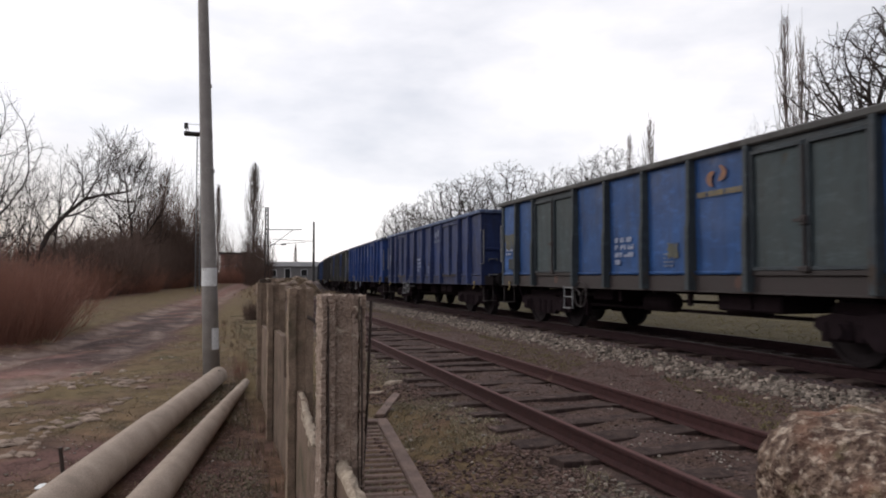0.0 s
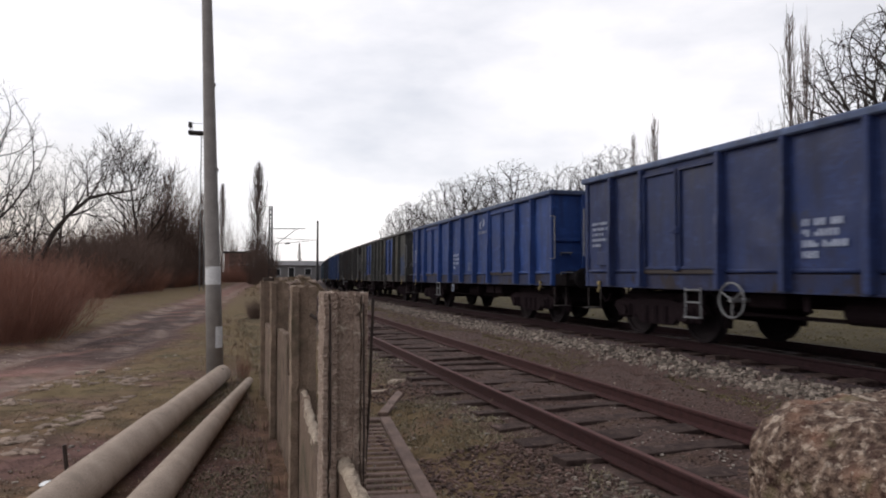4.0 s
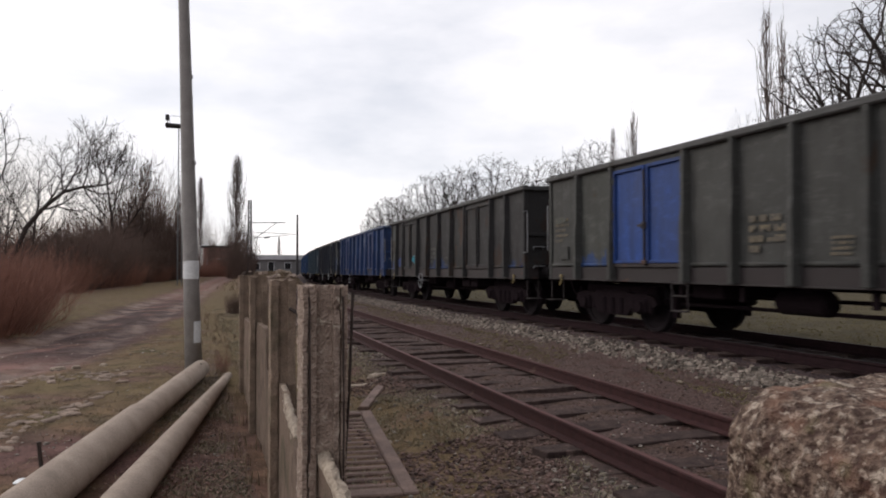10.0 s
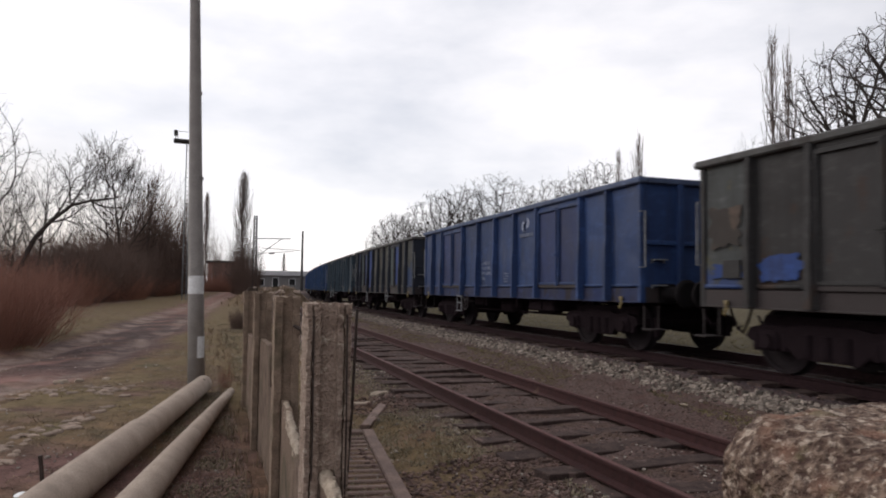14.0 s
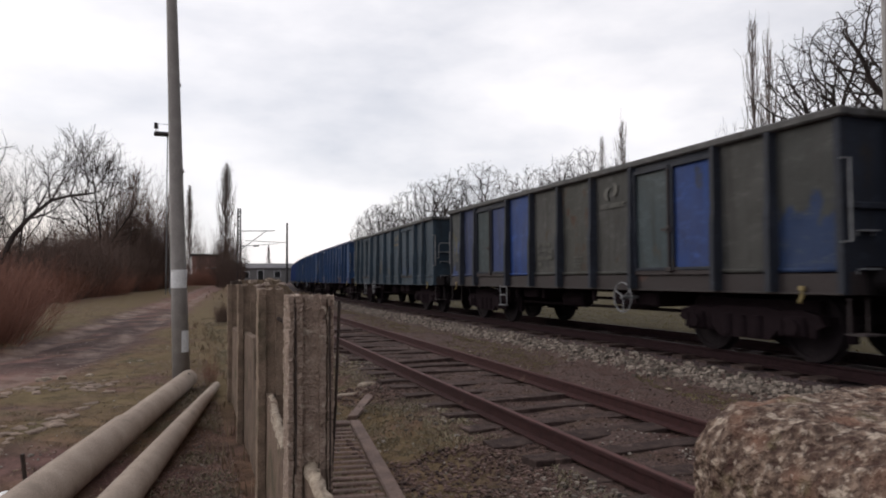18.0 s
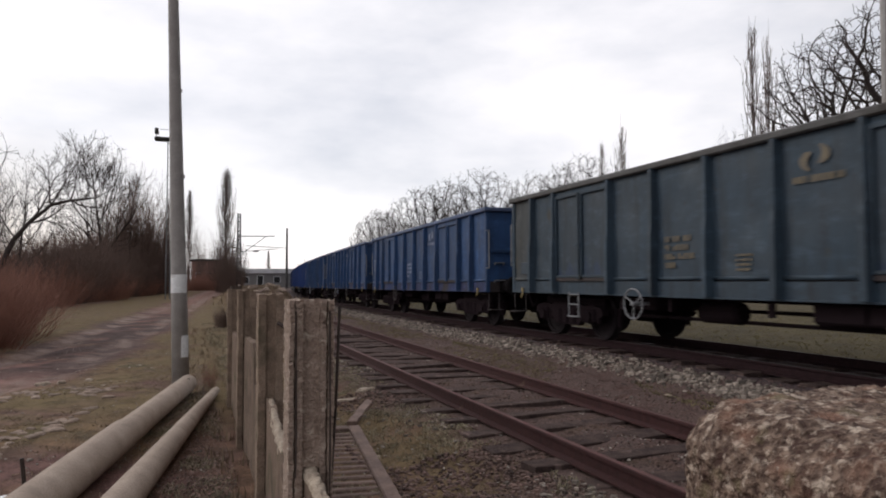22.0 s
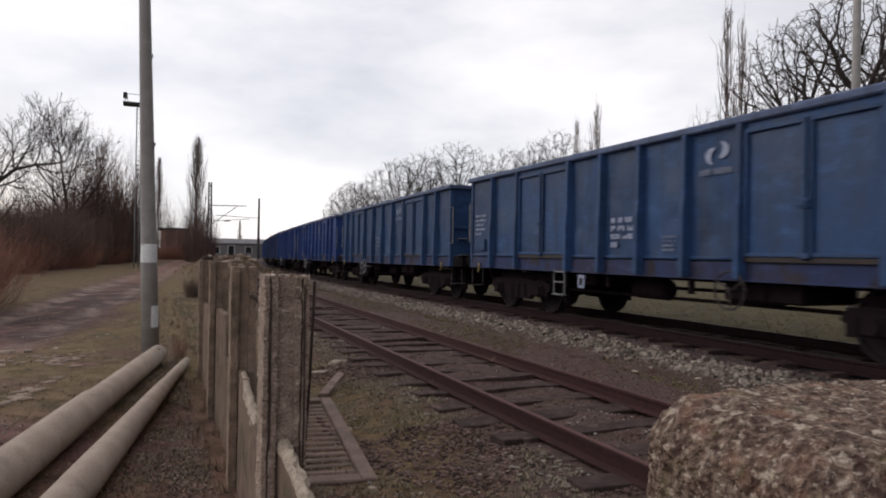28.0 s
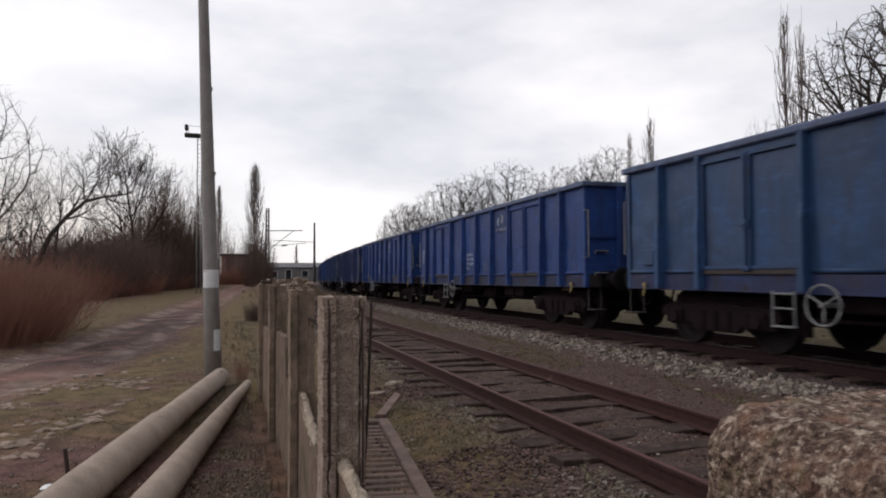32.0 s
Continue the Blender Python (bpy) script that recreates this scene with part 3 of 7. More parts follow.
# ---- ground: one sheet to the horizon ----
def ground_material():
    m = bpy.data.materials.new("waste_ground_soil")
    m.use_nodes = True
    n, l = m.node_tree.nodes, m.node_tree.links
    b = n["Principled BSDF"]
    b.inputs["Roughness"].default_value = 0.95
    b.inputs["Specular IOR Level"].default_value = 0.25
    geo = n.new("ShaderNodeNewGeometry")

    def nz(scale, detail=6.0, rough=0.6):
        x = n.new("ShaderNodeTexNoise")
        x.inputs["Scale"].default_value, x.inputs["Detail"].default_value, x.inputs["Roughness"].default_value = scale, detail, rough
        l.new(geo.outputs["Position"], x.inputs["Vector"])
        return x.outputs["Fac"]

    def attr(name):
        x = n.new("ShaderNodeAttribute")
        x.attribute_name = name
        return x.outputs["Fac"]

    def rng(src, lo, hi):
        x = n.new("ShaderNodeMapRange")
        x.inputs["From Min"].default_value, x.inputs["From Max"].default_value = lo, hi
        l.new(src, x.inputs["Value"])
        return x.outputs["Result"]

    def mul(a, c, op="MULTIPLY"):
        x = n.new("ShaderNodeMath")
        x.operation = op
        x.use_clamp = True
        for s, i in ((a, 0), (c, 1)):
            if isinstance(s, float):
                x.inputs[i].default_value = s
            else:
                l.new(s, x.inputs[i])
        return x.outputs[0]

    def mix(fac, a, c):
        x = n.new("ShaderNodeMix")
        x.data_type = "RGBA"
        l.new(fac, x.inputs["Factor"])
        for s, i in ((a, 6), (c, 7)):
            if isinstance(s, tuple):
                x.inputs[i].default_value = (*s, 1)
            else:
                l.new(s, x.inputs[i])
        return x.outputs[2]

    big, mid, fine = nz(0.45), nz(3.5), nz(38.0, 4.0, 0.7)
    soil = mix(rng(mid, 0.3, 0.7), (0.0800, 0.0400, 0.0340), (0.1520, 0.0780, 0.0660))
    grass = mix(rng(mid, 0.35, 0.65), (0.0907, 0.0572, 0.0285), (0.1764, 0.1080, 0.0559))
    grass = mix(rng(nz(1.1), 0.48, 0.62), grass, mix(rng(mid, 0.35, 0.65), (0.0640, 0.0520, 0.0250), (0.1050, 0.0860, 0.0420)))
    col = mix(mul(rng(big, 0.40, 0.58), attr("grass")), soil, grass)
    turf = mix(rng(mid, 0.3, 0.7), (0.0980, 0.0700, 0.0310), (0.1600, 0.1140, 0.0530))
    col = mix(mul(attr("turf"), rng(nz(0.7), 0.34, 0.50)), col, turf)
    road = mix(rng(nz(1.6), 0.35, 0.65), (0.1733, 0.0894, 0.0742), (0.2716, 0.1479, 0.1255))
    col = mix(mul(attr("road"), rng(nz(1.3), 0.40, 0.58)), col, road)
    mud = mix(rng(mid, 0.3, 0.7), (0.0440, 0.0262, 0.0240), (0.0780, 0.0480, 0.0440))
    col = mix(mul(attr("mud"), rng(nz(0.8), 0.34, 0.48)), col, mud)
    col = mix(mul(attr("rut"), rng(nz(0.9), 0.40, 0.56)), col, mix(rng(mid, 0.3, 0.7), (0.170, 0.118, 0.100), (0.275, 0.205, 0.175)))
    cinder = mix(rng(fine, 0.35, 0.65), (0.0465, 0.0303, 0.0268), (0.1145, 0.0745, 0.0650))
    col = mix(mul(attr("cinder"), rng(mid, 0.2, 0.5)), col, cinder)
    # near-black ground along the main line, fading out about 2 m either side
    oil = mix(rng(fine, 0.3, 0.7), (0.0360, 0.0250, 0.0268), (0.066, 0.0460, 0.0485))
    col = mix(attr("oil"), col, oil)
    lawn = mix(rng(nz(0.9), 0.35, 0.65), (0.054, 0.043, 0.021), (0.088, 0.070, 0.034))
    col = mix(mul(attr("lawn"), rng(mid, 0.1, 0.45)), col, lawn)
    hv = n.new("ShaderNodeHueSaturation")
    l.new(col, hv.inputs["Color"])
    r = rng(fine, 0.25, 0.75)
    r.node.inputs["To Min"].default_value, r.node.inputs["To Max"].default_value = 0.55, 1.45
    l.new(r, hv.inputs["Value"])
    l.new(hv.outputs["Color"], b.inputs["Base Color"])
    bp = n.new("ShaderNodeBump")
    bp.inputs["Strength"].default_value, bp.inputs["Distance"].default_value = 0.8, 0.05
    l.new(mul(mid, fine, "ADD"), bp.inputs["Height"])
    l.new(bp.outputs["Normal"], b.inputs["Normal"])
    return m


def spaced(*runs):
    out = []
    for a, b, step in runs:
        k = max(1, round((b - a) / step))
        out += [a + (b - a) * i / k for i in range(k)]
    return out + [runs[-1][1]]


def build_ground():
    xs = spaced((-2600, -300, 500), (-300, -60, 40), (-60, -14, 2.5), (-14, -7, 0.6), (-7, 11, 0.2), (11, 20, 0.6), (20, 70, 2.5), (70, 300, 40), (300, 2600, 500))
    ys = spaced((-2600, -200, 600), (-200, -20, 30), (-20, -3, 1.0), (-3, 26, 0.25), (26, 60, 0.8), (60, 200, 4), (200, 340, 7), (340, 500, 40), (500, 2600, 500))
    verts, faces, att = [], [], defaultdict(list)
    for y in ys:
        for x in xs:
            far = abs(x) > 120 or y > 335 or y < -60
            verts.append((x, y, GROUND_Z if far else ground_z(x, y)))
            yy = min(y, 335.0)
            cx, sx = main_x(yy), side_x(yy)
            rd = abs(x - road_x(yy))
            wob = 0.5 * noise.noise(Vector((x * 0.5, yy * 0.35, 0)))
            att["road"].append((1 - smooth(0.7, 1.6, rd + wob)) if y < 112 else 0.0)
            att["mud"].append((1 - smooth(0.9, 1.8, rd + wob)) * smooth(13, 16, yy) * (1 - smooth(30, 45, yy)))
            side = x - road_x(yy)
            right = smooth(1.2, 1.9, side + wob) * (1 - smooth(side_x(yy) - 2.2, side_x(yy) - 1.4, x)) * smooth(7.5, 10.5, yy)
            verge = 0.9 * smooth(1.1, 1.6, x + wob) * (1 - smooth(sx - 1.4, sx - 0.9, x + wob)) * smooth(3.8, 5.4, yy) * (1 - smooth(11, 14, yy))
            left = smooth(1.3, 2.0, wob - side) * (1 - smooth(5.0, 7.0, -side)) * smooth(20, 25, yy)
            att["turf"].append(0.9 * max(right, left, verge) if yy < 100 else 0.0)
            att["rut"].append(max(1 - smooth(0.10, 0.60, abs(side + 0.95 + 0.6 * wob)), 1 - smooth(0.08, 0.50, abs(side - 0.75 + 0.5 * wob))) * (0.85 if 7 < yy < 105 else 0.0))
            att["cinder"].append(max(1 - smooth(1.1, 1.9, abs(x - sx) + wob), smooth(sx + 0.8, sx + 1.2, x) * (1 - smooth(cx - 0.5, cx, x)), 0.6 * smooth(2.2, 2.9, x + wob) * (1 - smooth(sx - 1, sx, x)) * (1 - smooth(4, 6, yy))))
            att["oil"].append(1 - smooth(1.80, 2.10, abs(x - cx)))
            att["lawn"].append(smooth(cx + 1.5, cx + 2.2, x) * (1 - smooth(cx + 40, cx + 60, x)))
            att["grass"].append(0.6 if 0.0 < x < 0.9 and yy < 14 else 1.0)
    w = len(xs)
    for j in range(len(ys) - 1):
        for i in range(w - 1):
            a = j * w + i
            faces.append((a, a + 1, a + 1 + w, a + w))
    me = bpy.data.meshes.new("ground")
    me.from_pydata(verts, [], faces)
    for k, v in att.items():
        me.attributes.new(k, "FLOAT", "POINT").data.foreach_set("value", v)
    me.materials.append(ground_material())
    me.shade_smooth()
    tagged(new("ground", me), "bare brown waste ground with thin winter grass and a rutted dirt track", "ground", kind="structure")


build_ground()

# ---- railway tracks ----
RAIL_PROFILE = ((-0.07, -0.16), (0.07, -0.16), (0.07, -0.145), (0.012, -0.125), (0.012, -0.04), (0.034, -0.03), (0.034, -0.004), (0.026, 0.0),
                (-0.026, 0.0), (-0.034, -0.004), (-0.034, -0.03), (-0.012, -0.04), (-0.012, -0.125), (-0.07, -0.145))


def track(name, cx, z, y0, y1, step, label, sleeper_from, sleeper_to, head, steel, seed):
    thing = tagged(new(name), label, "railway track", kind="structure")
    ys = spaced((y0, 10, 4), (10, min(60, y1 - 1), 4), (min(60, y1 - 1), y1, 8))
    for s in (-0.7525, 0.7525):
        line = []
        for y in ys:
            line.append((cx(y) + s, y, z - (fall(y) if cx is main_x else 0.0)))
        part("rail", sweep(bmesh.new(), RAIL_PROFILE, line), steel, thing)
        strip = ((-0.024, 0.0005), (0.024, 0.0005), (0.022, 0.003), (-0.022, 0.003))
        part("rail_head", sweep(bmesh.new(), strip, line), head, thing, "polished running surface" if z else "dull brown worn running surface")
    r = random.Random(seed)
    base = []
    for k in range(3):
        bm = boxes((-1.20, 1.24, -0.125, 0.125, -0.14, 0.0), bevel=0.007)
        bmesh.ops.subdivide_edges(bm, edges=[e for e in bm.edges if abs((e.verts[0].co - e.verts[1].co).x) > 1], cuts=7)
        for v in bm.verts:
            v.co += Vector((0, noise.noise(v.co * 3 + Vector((k * 9, 0, 0))) * 0.020, noise.noise(v.co * 4 + Vector((0, k * 7, 0))) * 0.009))
        base.append(mesh_of("sleeper", bm, M_SLEEPER))
    y, count = sleeper_from, 0
    while y < sleeper_to:
        yy = y + r.uniform(-0.04, 0.04)
        slope = main_slope(yy) if cx is main_x else 2 * SIDE_K * max(yy, 0)
        if count < 120:
            part("sleeper", base[count % 3], None, thing, m=pose(cx(yy) + r.uniform(-0.06, 0.14), yy, z - (fall(yy) if cx is main_x else 0.0) - 0.158 + r.uniform(-0.026, 0.012), r.uniform(-4, 4), r.uniform(-1.2, 1.2), r.uniform(-4, 4) - math.degrees(slope)))
        count += 1
        y += step
    return thing


track("siding_track", side_x, 0.0, -14, 52, 0.66, "disused siding with rusty rails on weathered wooden sleepers", -8, 51, M_RAILHEAD, M_RUSTRAIL, 3)
track("main_track", main_x, RAIL_Z, -180, 330, 0.62, "main line track with dark rails and wooden sleepers under the train", -8, 66, M_MAINHEAD, M_DARKRAIL, 4)


# ---- freight train ----
WAGON_PITCH, HALF = 14.2, 6.355
SPEED, GAP_Y = 4.624, 16.46          # metres a second towards the camera; far end of the first wagon at the start
BAYS = (0, 0.98, 1.96, 3.905, 5.13, 6.355, 7.58, 8.805, 10.75, 11.73, 12.71)   # post lines, from the wagon's far end
BAYS_NARROW = (0, 1.19, 2.37, 4.33, 5.34, 6.355, 7.37, 8.38, 10.34, 11.52, 12.71)   # the type with narrower bays in the middle
DOOR_BAYS = (2, 7)
Z_SOLE, Z_FLOOR, Z_TOP = 0.89, 1.16, 3.045
WHEEL_R = 0.46
SHARED = {}


def shared(key, make, mat, smooth=False):
    if key not in SHARED:
        SHARED[key] = mesh_of(key.rstrip("0123456789_"), make(), mat, smooth)
    return SHARED[key]


def piece(name, key, make, mat, parent, label="", m=None, smooth=False):
    """A part on a shared mesh, with a paint of its own."""
    ob = part(name, shared(key, make, mat, smooth), None, parent, label, m=m)
    if ob.data.materials[0] is not mat:
        ob.material_slots[0].link = "OBJECT"
        ob.material_slots[0].material = mat
    return ob


def panel_mesh(w, seed):
    """A steel side sheet, dented between its edges; it faces -x."""
    bm = bmesh.new()
    nx, nz, h = 10, 14, Z_TOP - 0.10 - Z_FLOOR
    g = []
    for i in range(nx + 1):
        col = []
        for j in range(nz + 1):
            u, v = i / nx, j / nz
            edge = min(1.0, 6 * min(u, 1 - u)) * min(1.0, 6 * min(v, 1 - v))
            d = 0.042 * noise.noise(Vector((u * w * 1.6 + seed * 5.1, v * h * 1.3, seed))) + 0.018 * noise.noise(Vector((u * w * 4 + seed * 3, v * h * 4, seed + 9)))
            col.append(bm.verts.new((edge * max(d, -0.015), (u - 0.5) * w, v * h)))
        g.append(col)
    for i in range(nx):
        for j in range(nz):
            bm.faces.new((g[i][j], g[i][j + 1], g[i + 1][j + 1], g[i + 1][j]))
    back = [bm.verts.new((0.03, y, z)) for y, z in ((-w / 2, 0), (w / 2, 0), (w / 2, h), (-w / 2, h))]
    bm.faces.new(back)
    box(bm, -0.03, -0.006, -w / 2, w / 2, 0.0, 0.055)
    bmesh.ops.recalc_face_normals(bm, faces=bm.faces)
    return bm


def post_mesh():
    """A pressed side post: slim above, stepped out below the middle, with a foot over the solebar."""
    bm = bmesh.new()
    h = Z_TOP - 0.10 - Z_SOLE - 0.03
    prof = [(0.0, 0.145, 0.10), (0.34, 0.145, 0.10), (0.95, 0.14, 0.095), (1.12, 0.118, 0.082), (h, 0.108, 0.076)]
    rings = []
    for z, d, w in prof:
        rings.append([bm.verts.new(c) for c in ((0.02, -w / 2 - 0.02, z), (-d, -w / 2, z), (-d, w / 2, z), (0.02, w / 2 + 0.02, z))])
    for a, b in zip(rings, rings[1:]):
        for k in range(3):
            bm.faces.new((a[k], a[k + 1], b[k + 1], b[k]))
    bm.faces.new(rings[0])
    bm.faces.new(rings[-1][::-1])
    bmesh.ops.recalc_face_normals(bm, faces=bm.faces)
    bmesh.ops.bevel(bm, geom=[e for e in bm.edges if e.verts[0].co.x < -0.05 and e.verts[1].co.x < -0.05], offset=0.008, segments=1, affect="EDGES")
    return bm


def door_mesh():
    """One leaf of a side door: a framed sheet."""
    w, h = 0.905, Z_TOP - 0.24 - Z_FLOOR
    bm = boxes((-0.012, 0.02, -w / 2, w / 2, 0, h))
    sheet = min(bm.faces, key=lambda f: f.calc_center_median().x)
    bmesh.ops.inset_region(bm, faces=[sheet], thickness=0.056)
    lip = bmesh.ops.inset_region(bm, faces=[sheet], thickness=0.022)["faces"]
    raised = bmesh.ops.extrude_face_region(bm, geom=lip)["geom"]
    bmesh.ops.translate(bm, verts=[v for v in raised if isinstance(v, bmesh.types.BMVert)], vec=(-0.018, 0, 0))
    bmesh.ops.delete(bm, geom=lip, context="FACES")
    bmesh.ops.recalc_face_normals(bm, faces=bm.faces)
    return bm


def door_rim_mesh():
    """The steel frame round a door leaf."""
    w, h = 0.905, Z_TOP - 0.24 - Z_FLOOR
    bm = bmesh.new()
    for d in ((-w / 2, -w / 2 + 0.055, 0, h), (w / 2 - 0.055, w / 2, 0, h), (-w / 2 + 0.055, w / 2 - 0.055, h - 0.06, h), (-w / 2 + 0.055, w / 2 - 0.055, 0, 0.05)):
        box(bm, -0.060, -0.0125, d[0], d[1], d[2], d[3], bevel=0.008)
    return bm


def lock_mesh():
    bm = bmesh.new()
    tube(bm, ((-0.075, 0, 0.02), (-0.075, 0, 1.62)), 0.018, 6)
    box(bm, -0.10, -0.05, -0.05, 0.05, 0.62, 0.74, bevel=0.01)
    box(bm, -0.12, -0.07, -0.02, 0.13, 0.66, 0.70)
    box(bm, -0.10, -0.05, -0.07, 0.07, 0.03, 0.10, bevel=0.01)
    return bm


def end_mesh():
    bm = boxes((-1.36, 1.36, -0.03, 0.0, 0, Z_TOP - 0.10 - Z_FLOOR))
    return bm


def wheelset_mesh():
    bm = bmesh.new()
    for s in (-1, 1):
        ring = []
        prof = ((0.835, 0.16), (0.835, 0.10), (0.80, 0.17), (0.775, 0.30), (0.785, 0.385), (0.82, 0.40), (0.82, 0.455), (0.72, 0.462), (0.705, 0.49), (0.685, 0.485), (0.69, 0.40), (0.745, 0.37), (0.745, 0.16), (0.69, 0.14), (0.69, 0.085))
        for k in range(28):
            a = 2 * math.pi * k / 28
            ring.append([bm.verts.new((s * x, r * math.cos(a), r * math.sin(a))) for x, r in prof])
        for k in range(28):
            a, b = ring[k], ring[(k + 1) % 28]
            for i in range(len(prof) - 1):
                bm.faces.new((a[i], a[i + 1], b[i + 1], b[i]))
    tube(bm, ((-1.02, 0, 0), (1.02, 0, 0)), 0.085, 14)
    bmesh.ops.recalc_face_normals(bm, faces=bm.faces)
    return bm


def side_frame_mesh():
    """A cast bogie side frame: arched over each axle box, deep in the middle; in the plane x = 0."""
    top = ((-1.32, 0.50), (-1.25, 0.62), (-1.0, 0.68), (-0.62, 0.66), (-0.42, 0.70), (0.42, 0.70), (0.62, 0.66), (1.0, 0.68), (1.25, 0.62), (1.32, 0.50))
    low = ((1.22, 0.44), (1.06, 0.54), (0.74, 0.54), (0.58, 0.38), (0.45, 0.26), (-0.45, 0.26), (-0.58, 0.38), (-0.74, 0.54), (-1.06, 0.54), (-1.22, 0.44))
    bm = bmesh.new()
    for x0, x1 in ((-0.07, 0.05),):
        a = [bm.verts.new((x0, y, z)) for y, z in top + low]
        b = [bm.verts.new((x1, y, z)) for y, z in top + low]
        n = len(a)
        for i in range(n):
            bm.faces.new((a[i], a[(i + 1) % n], b[(i + 1) % n], b[i]))
        bm.faces.new(a[::-1])
        bm.faces.new(b)
    for y in (-0.28, 0.0, 0.28):
        tube(bm, ((-0.04, y, 0.30), (-0.04, y, 0.58)), 0.085, 8)
    bmesh.ops.recalc_face_normals(bm, faces=bm.faces)
    return bm


def axle_box_mesh():
    bm = boxes((-0.12, 0.08, -0.17, 0.17, 0.33, 0.60), bevel=0.035)
    tube(bm, ((-0.16, 0, 0.46), (-0.10, 0, 0.46)), 0.10, 12)
    for s in (-0.24, 0.24):
        tube(bm, ((-0.03, s, 0.34), (-0.03, s, 0.56)), 0.06, 8)
    return bm


def bolster_mesh():
    bm = boxes((-0.98, 0.98, -0.20, 0.20, 0.42, 0.66), (-0.9, 0.9, -1.30, -1.20, 0.50, 0.60), (-0.9, 0.9, 1.20, 1.30, 0.50, 0.60), (-0.35, 0.35, -0.3, 0.3, 0.66, 0.84), (-0.93, 0.93, -1.12, 1.12, 0.50, 0.80))
    for y in (-1.42, -0.40, 0.40, 1.42):
        for s in (-0.75, 0.75):
            box(bm, s - 0.05, s + 0.05, y - 0.05, y + 0.05, 0.28, 0.62)
    return bm


def buffer_mesh():
    bm = bmesh.new()
    box(bm, -0.17, 0.17, 0.0, 0.03, -0.17, 0.17, bevel=0.01)
    tube(bm, ((0, 0.02, 0), (0, 0.34, 0)), [0.125, 0.105], 14)
    tube(bm, ((0, 0.34, 0), (0, 0.52, 0)), 0.08, 12)
    return bm


def buffer_head_mesh():
    bm = bmesh.new()
    tube(bm, ((0, 0.52, 0), (0, 0.565, 0), (0, 0.59, 0)), [0.235, 0.235, 0.19], 20)
    return bm


def coupler_mesh():
    bm = boxes((-0.16, 0.16, -0.02, 0.03, -0.15, 0.15), bevel=0.01)
    box(bm, -0.04, 0.04, 0.03, 0.36, -0.05, 0.06, bevel=0.015)
    tube(bm, ((0, 0.36, 0.05), (0, 0.43, 0.0), (0, 0.40, -0.1), (0, 0.33, -0.08)), 0.035, 8)
    tube(bm, ((-0.05, 0.38, 0), (-0.05, 0.66, -0.05)), 0.022, 6)
    tube(bm, ((0.05, 0.38, 0), (0.05, 0.66, -0.05)), 0.022, 6)
    return bm


def hose_mesh():
    return tube(bmesh.new(), ((0.3, 0.0, 0.02), (0.3, 0.16, 0.0), (0.3, 0.26, -0.18), (0.3, 0.42, -0.34), (0.3, 0.58, -0.30), (0.3, 0.66, -0.16)), 0.022, 7)


def slack_hose_mesh():
    return tube(bmesh.new(), ((-0.3, 0.0, 0.02), (-0.3, 0.16, 0.0), (-0.3, 0.24, -0.22), (-0.3, 0.36, -0.42), (-0.3, 0.44, -0.36)), 0.022, 7)


def handwheel_mesh():
    bm = bmesh.new()
    pts = [(0, 0.25 * math.cos(a), 0.25 * math.sin(a)) for a in [2 * math.pi * k / 20 for k in range(21)]]
    tube(bm, pts, 0.0145, 6, caps=False)
    for k in range(3):
        a = 2 * math.pi / 3 * k + 0.5
        tube(bm, ((0.02, 0, 0), (0, 0.25 * math.cos(a), 0.25 * math.sin(a))), 0.013, 5)
    tube(bm, ((0.30, 0, 0), (-0.03, 0, 0)), 0.03, 8)
    return bm


def step_mesh():
    bm = bmesh.new()
    tube(bm, ((0, -0.18, 0.46), (0, -0.18, 0.0), (0, 0.18, 0.0), (0, 0.18, 0.46)), 0.016, 6)
    tube(bm, ((0, -0.18, 0.23), (0, 0.18, 0.23)), 0.014, 6)
    tube(bm, ((0, -0.18, 0.42), (0, 0.18, 0.42)), 0.014, 6)
    box(bm, -0.05, 0.05, -0.17, 0.17, -0.014, 0.008)
    return bm


def grab_mesh():
    bm = bmesh.new()
    tube(bm, ((0.05, 0.03, 0.0), (-0.02, 0.09, 0.0), (-0.02, 0.09, 0.95), (0.05, 0.03, 0.95)), 0.015, 6)
    return bm


def hook_mesh():
    bm = bmesh.new()
    tube(bm, ((0, 0, 0.10), (0, 0, -0.02), (-0.02, 0.03, -0.10), (-0.05, 0.0, -0.13)), 0.028, 7)
    box(bm, -0.03, 0.02, -0.05, 0.05, 0.06, 0.14, bevel=0.01)
    return bm


def gear_mesh():
    """Brake rigging and pipes between the bogies."""
    bm = boxes((-0.14, 0.14, -6.2, 6.2, 0.80, 1.02), (-1.25, 1.25, -3.0, -2.9, 0.86, 1.0), (-1.25, 1.25, 2.9, 3.0, 0.86, 1.0), (-1.25, 1.25, -0.06, 0.06, 0.84, 1.0))
    box(bm, -1.18, -0.2, -2.75, -1.5, 0.62, 0.88, bevel=0.03)
    box(bm, -1.1, 0.4, 1.6, 2.3, 0.66, 0.88, bevel=0.03)
    for y in (-2.2, -0.9, 1.1, 2.4):
        box(bm, -1.22, -1.16, y - 0.04, y + 0.04, 0.66, 0.86)
    tube(bm, ((-0.7, -3.6, 0.55), (-0.7, 3.6, 0.52)), 0.03, 6)
    tube(bm, ((-0.35, -3.6, 0.70), (-0.35, 3.6, 0.66)), 0.03, 6)
    tube(bm, ((0.6, -3.6, 0.62), (0.6, 3.6, 0.62)), 0.03, 6)
    return bm


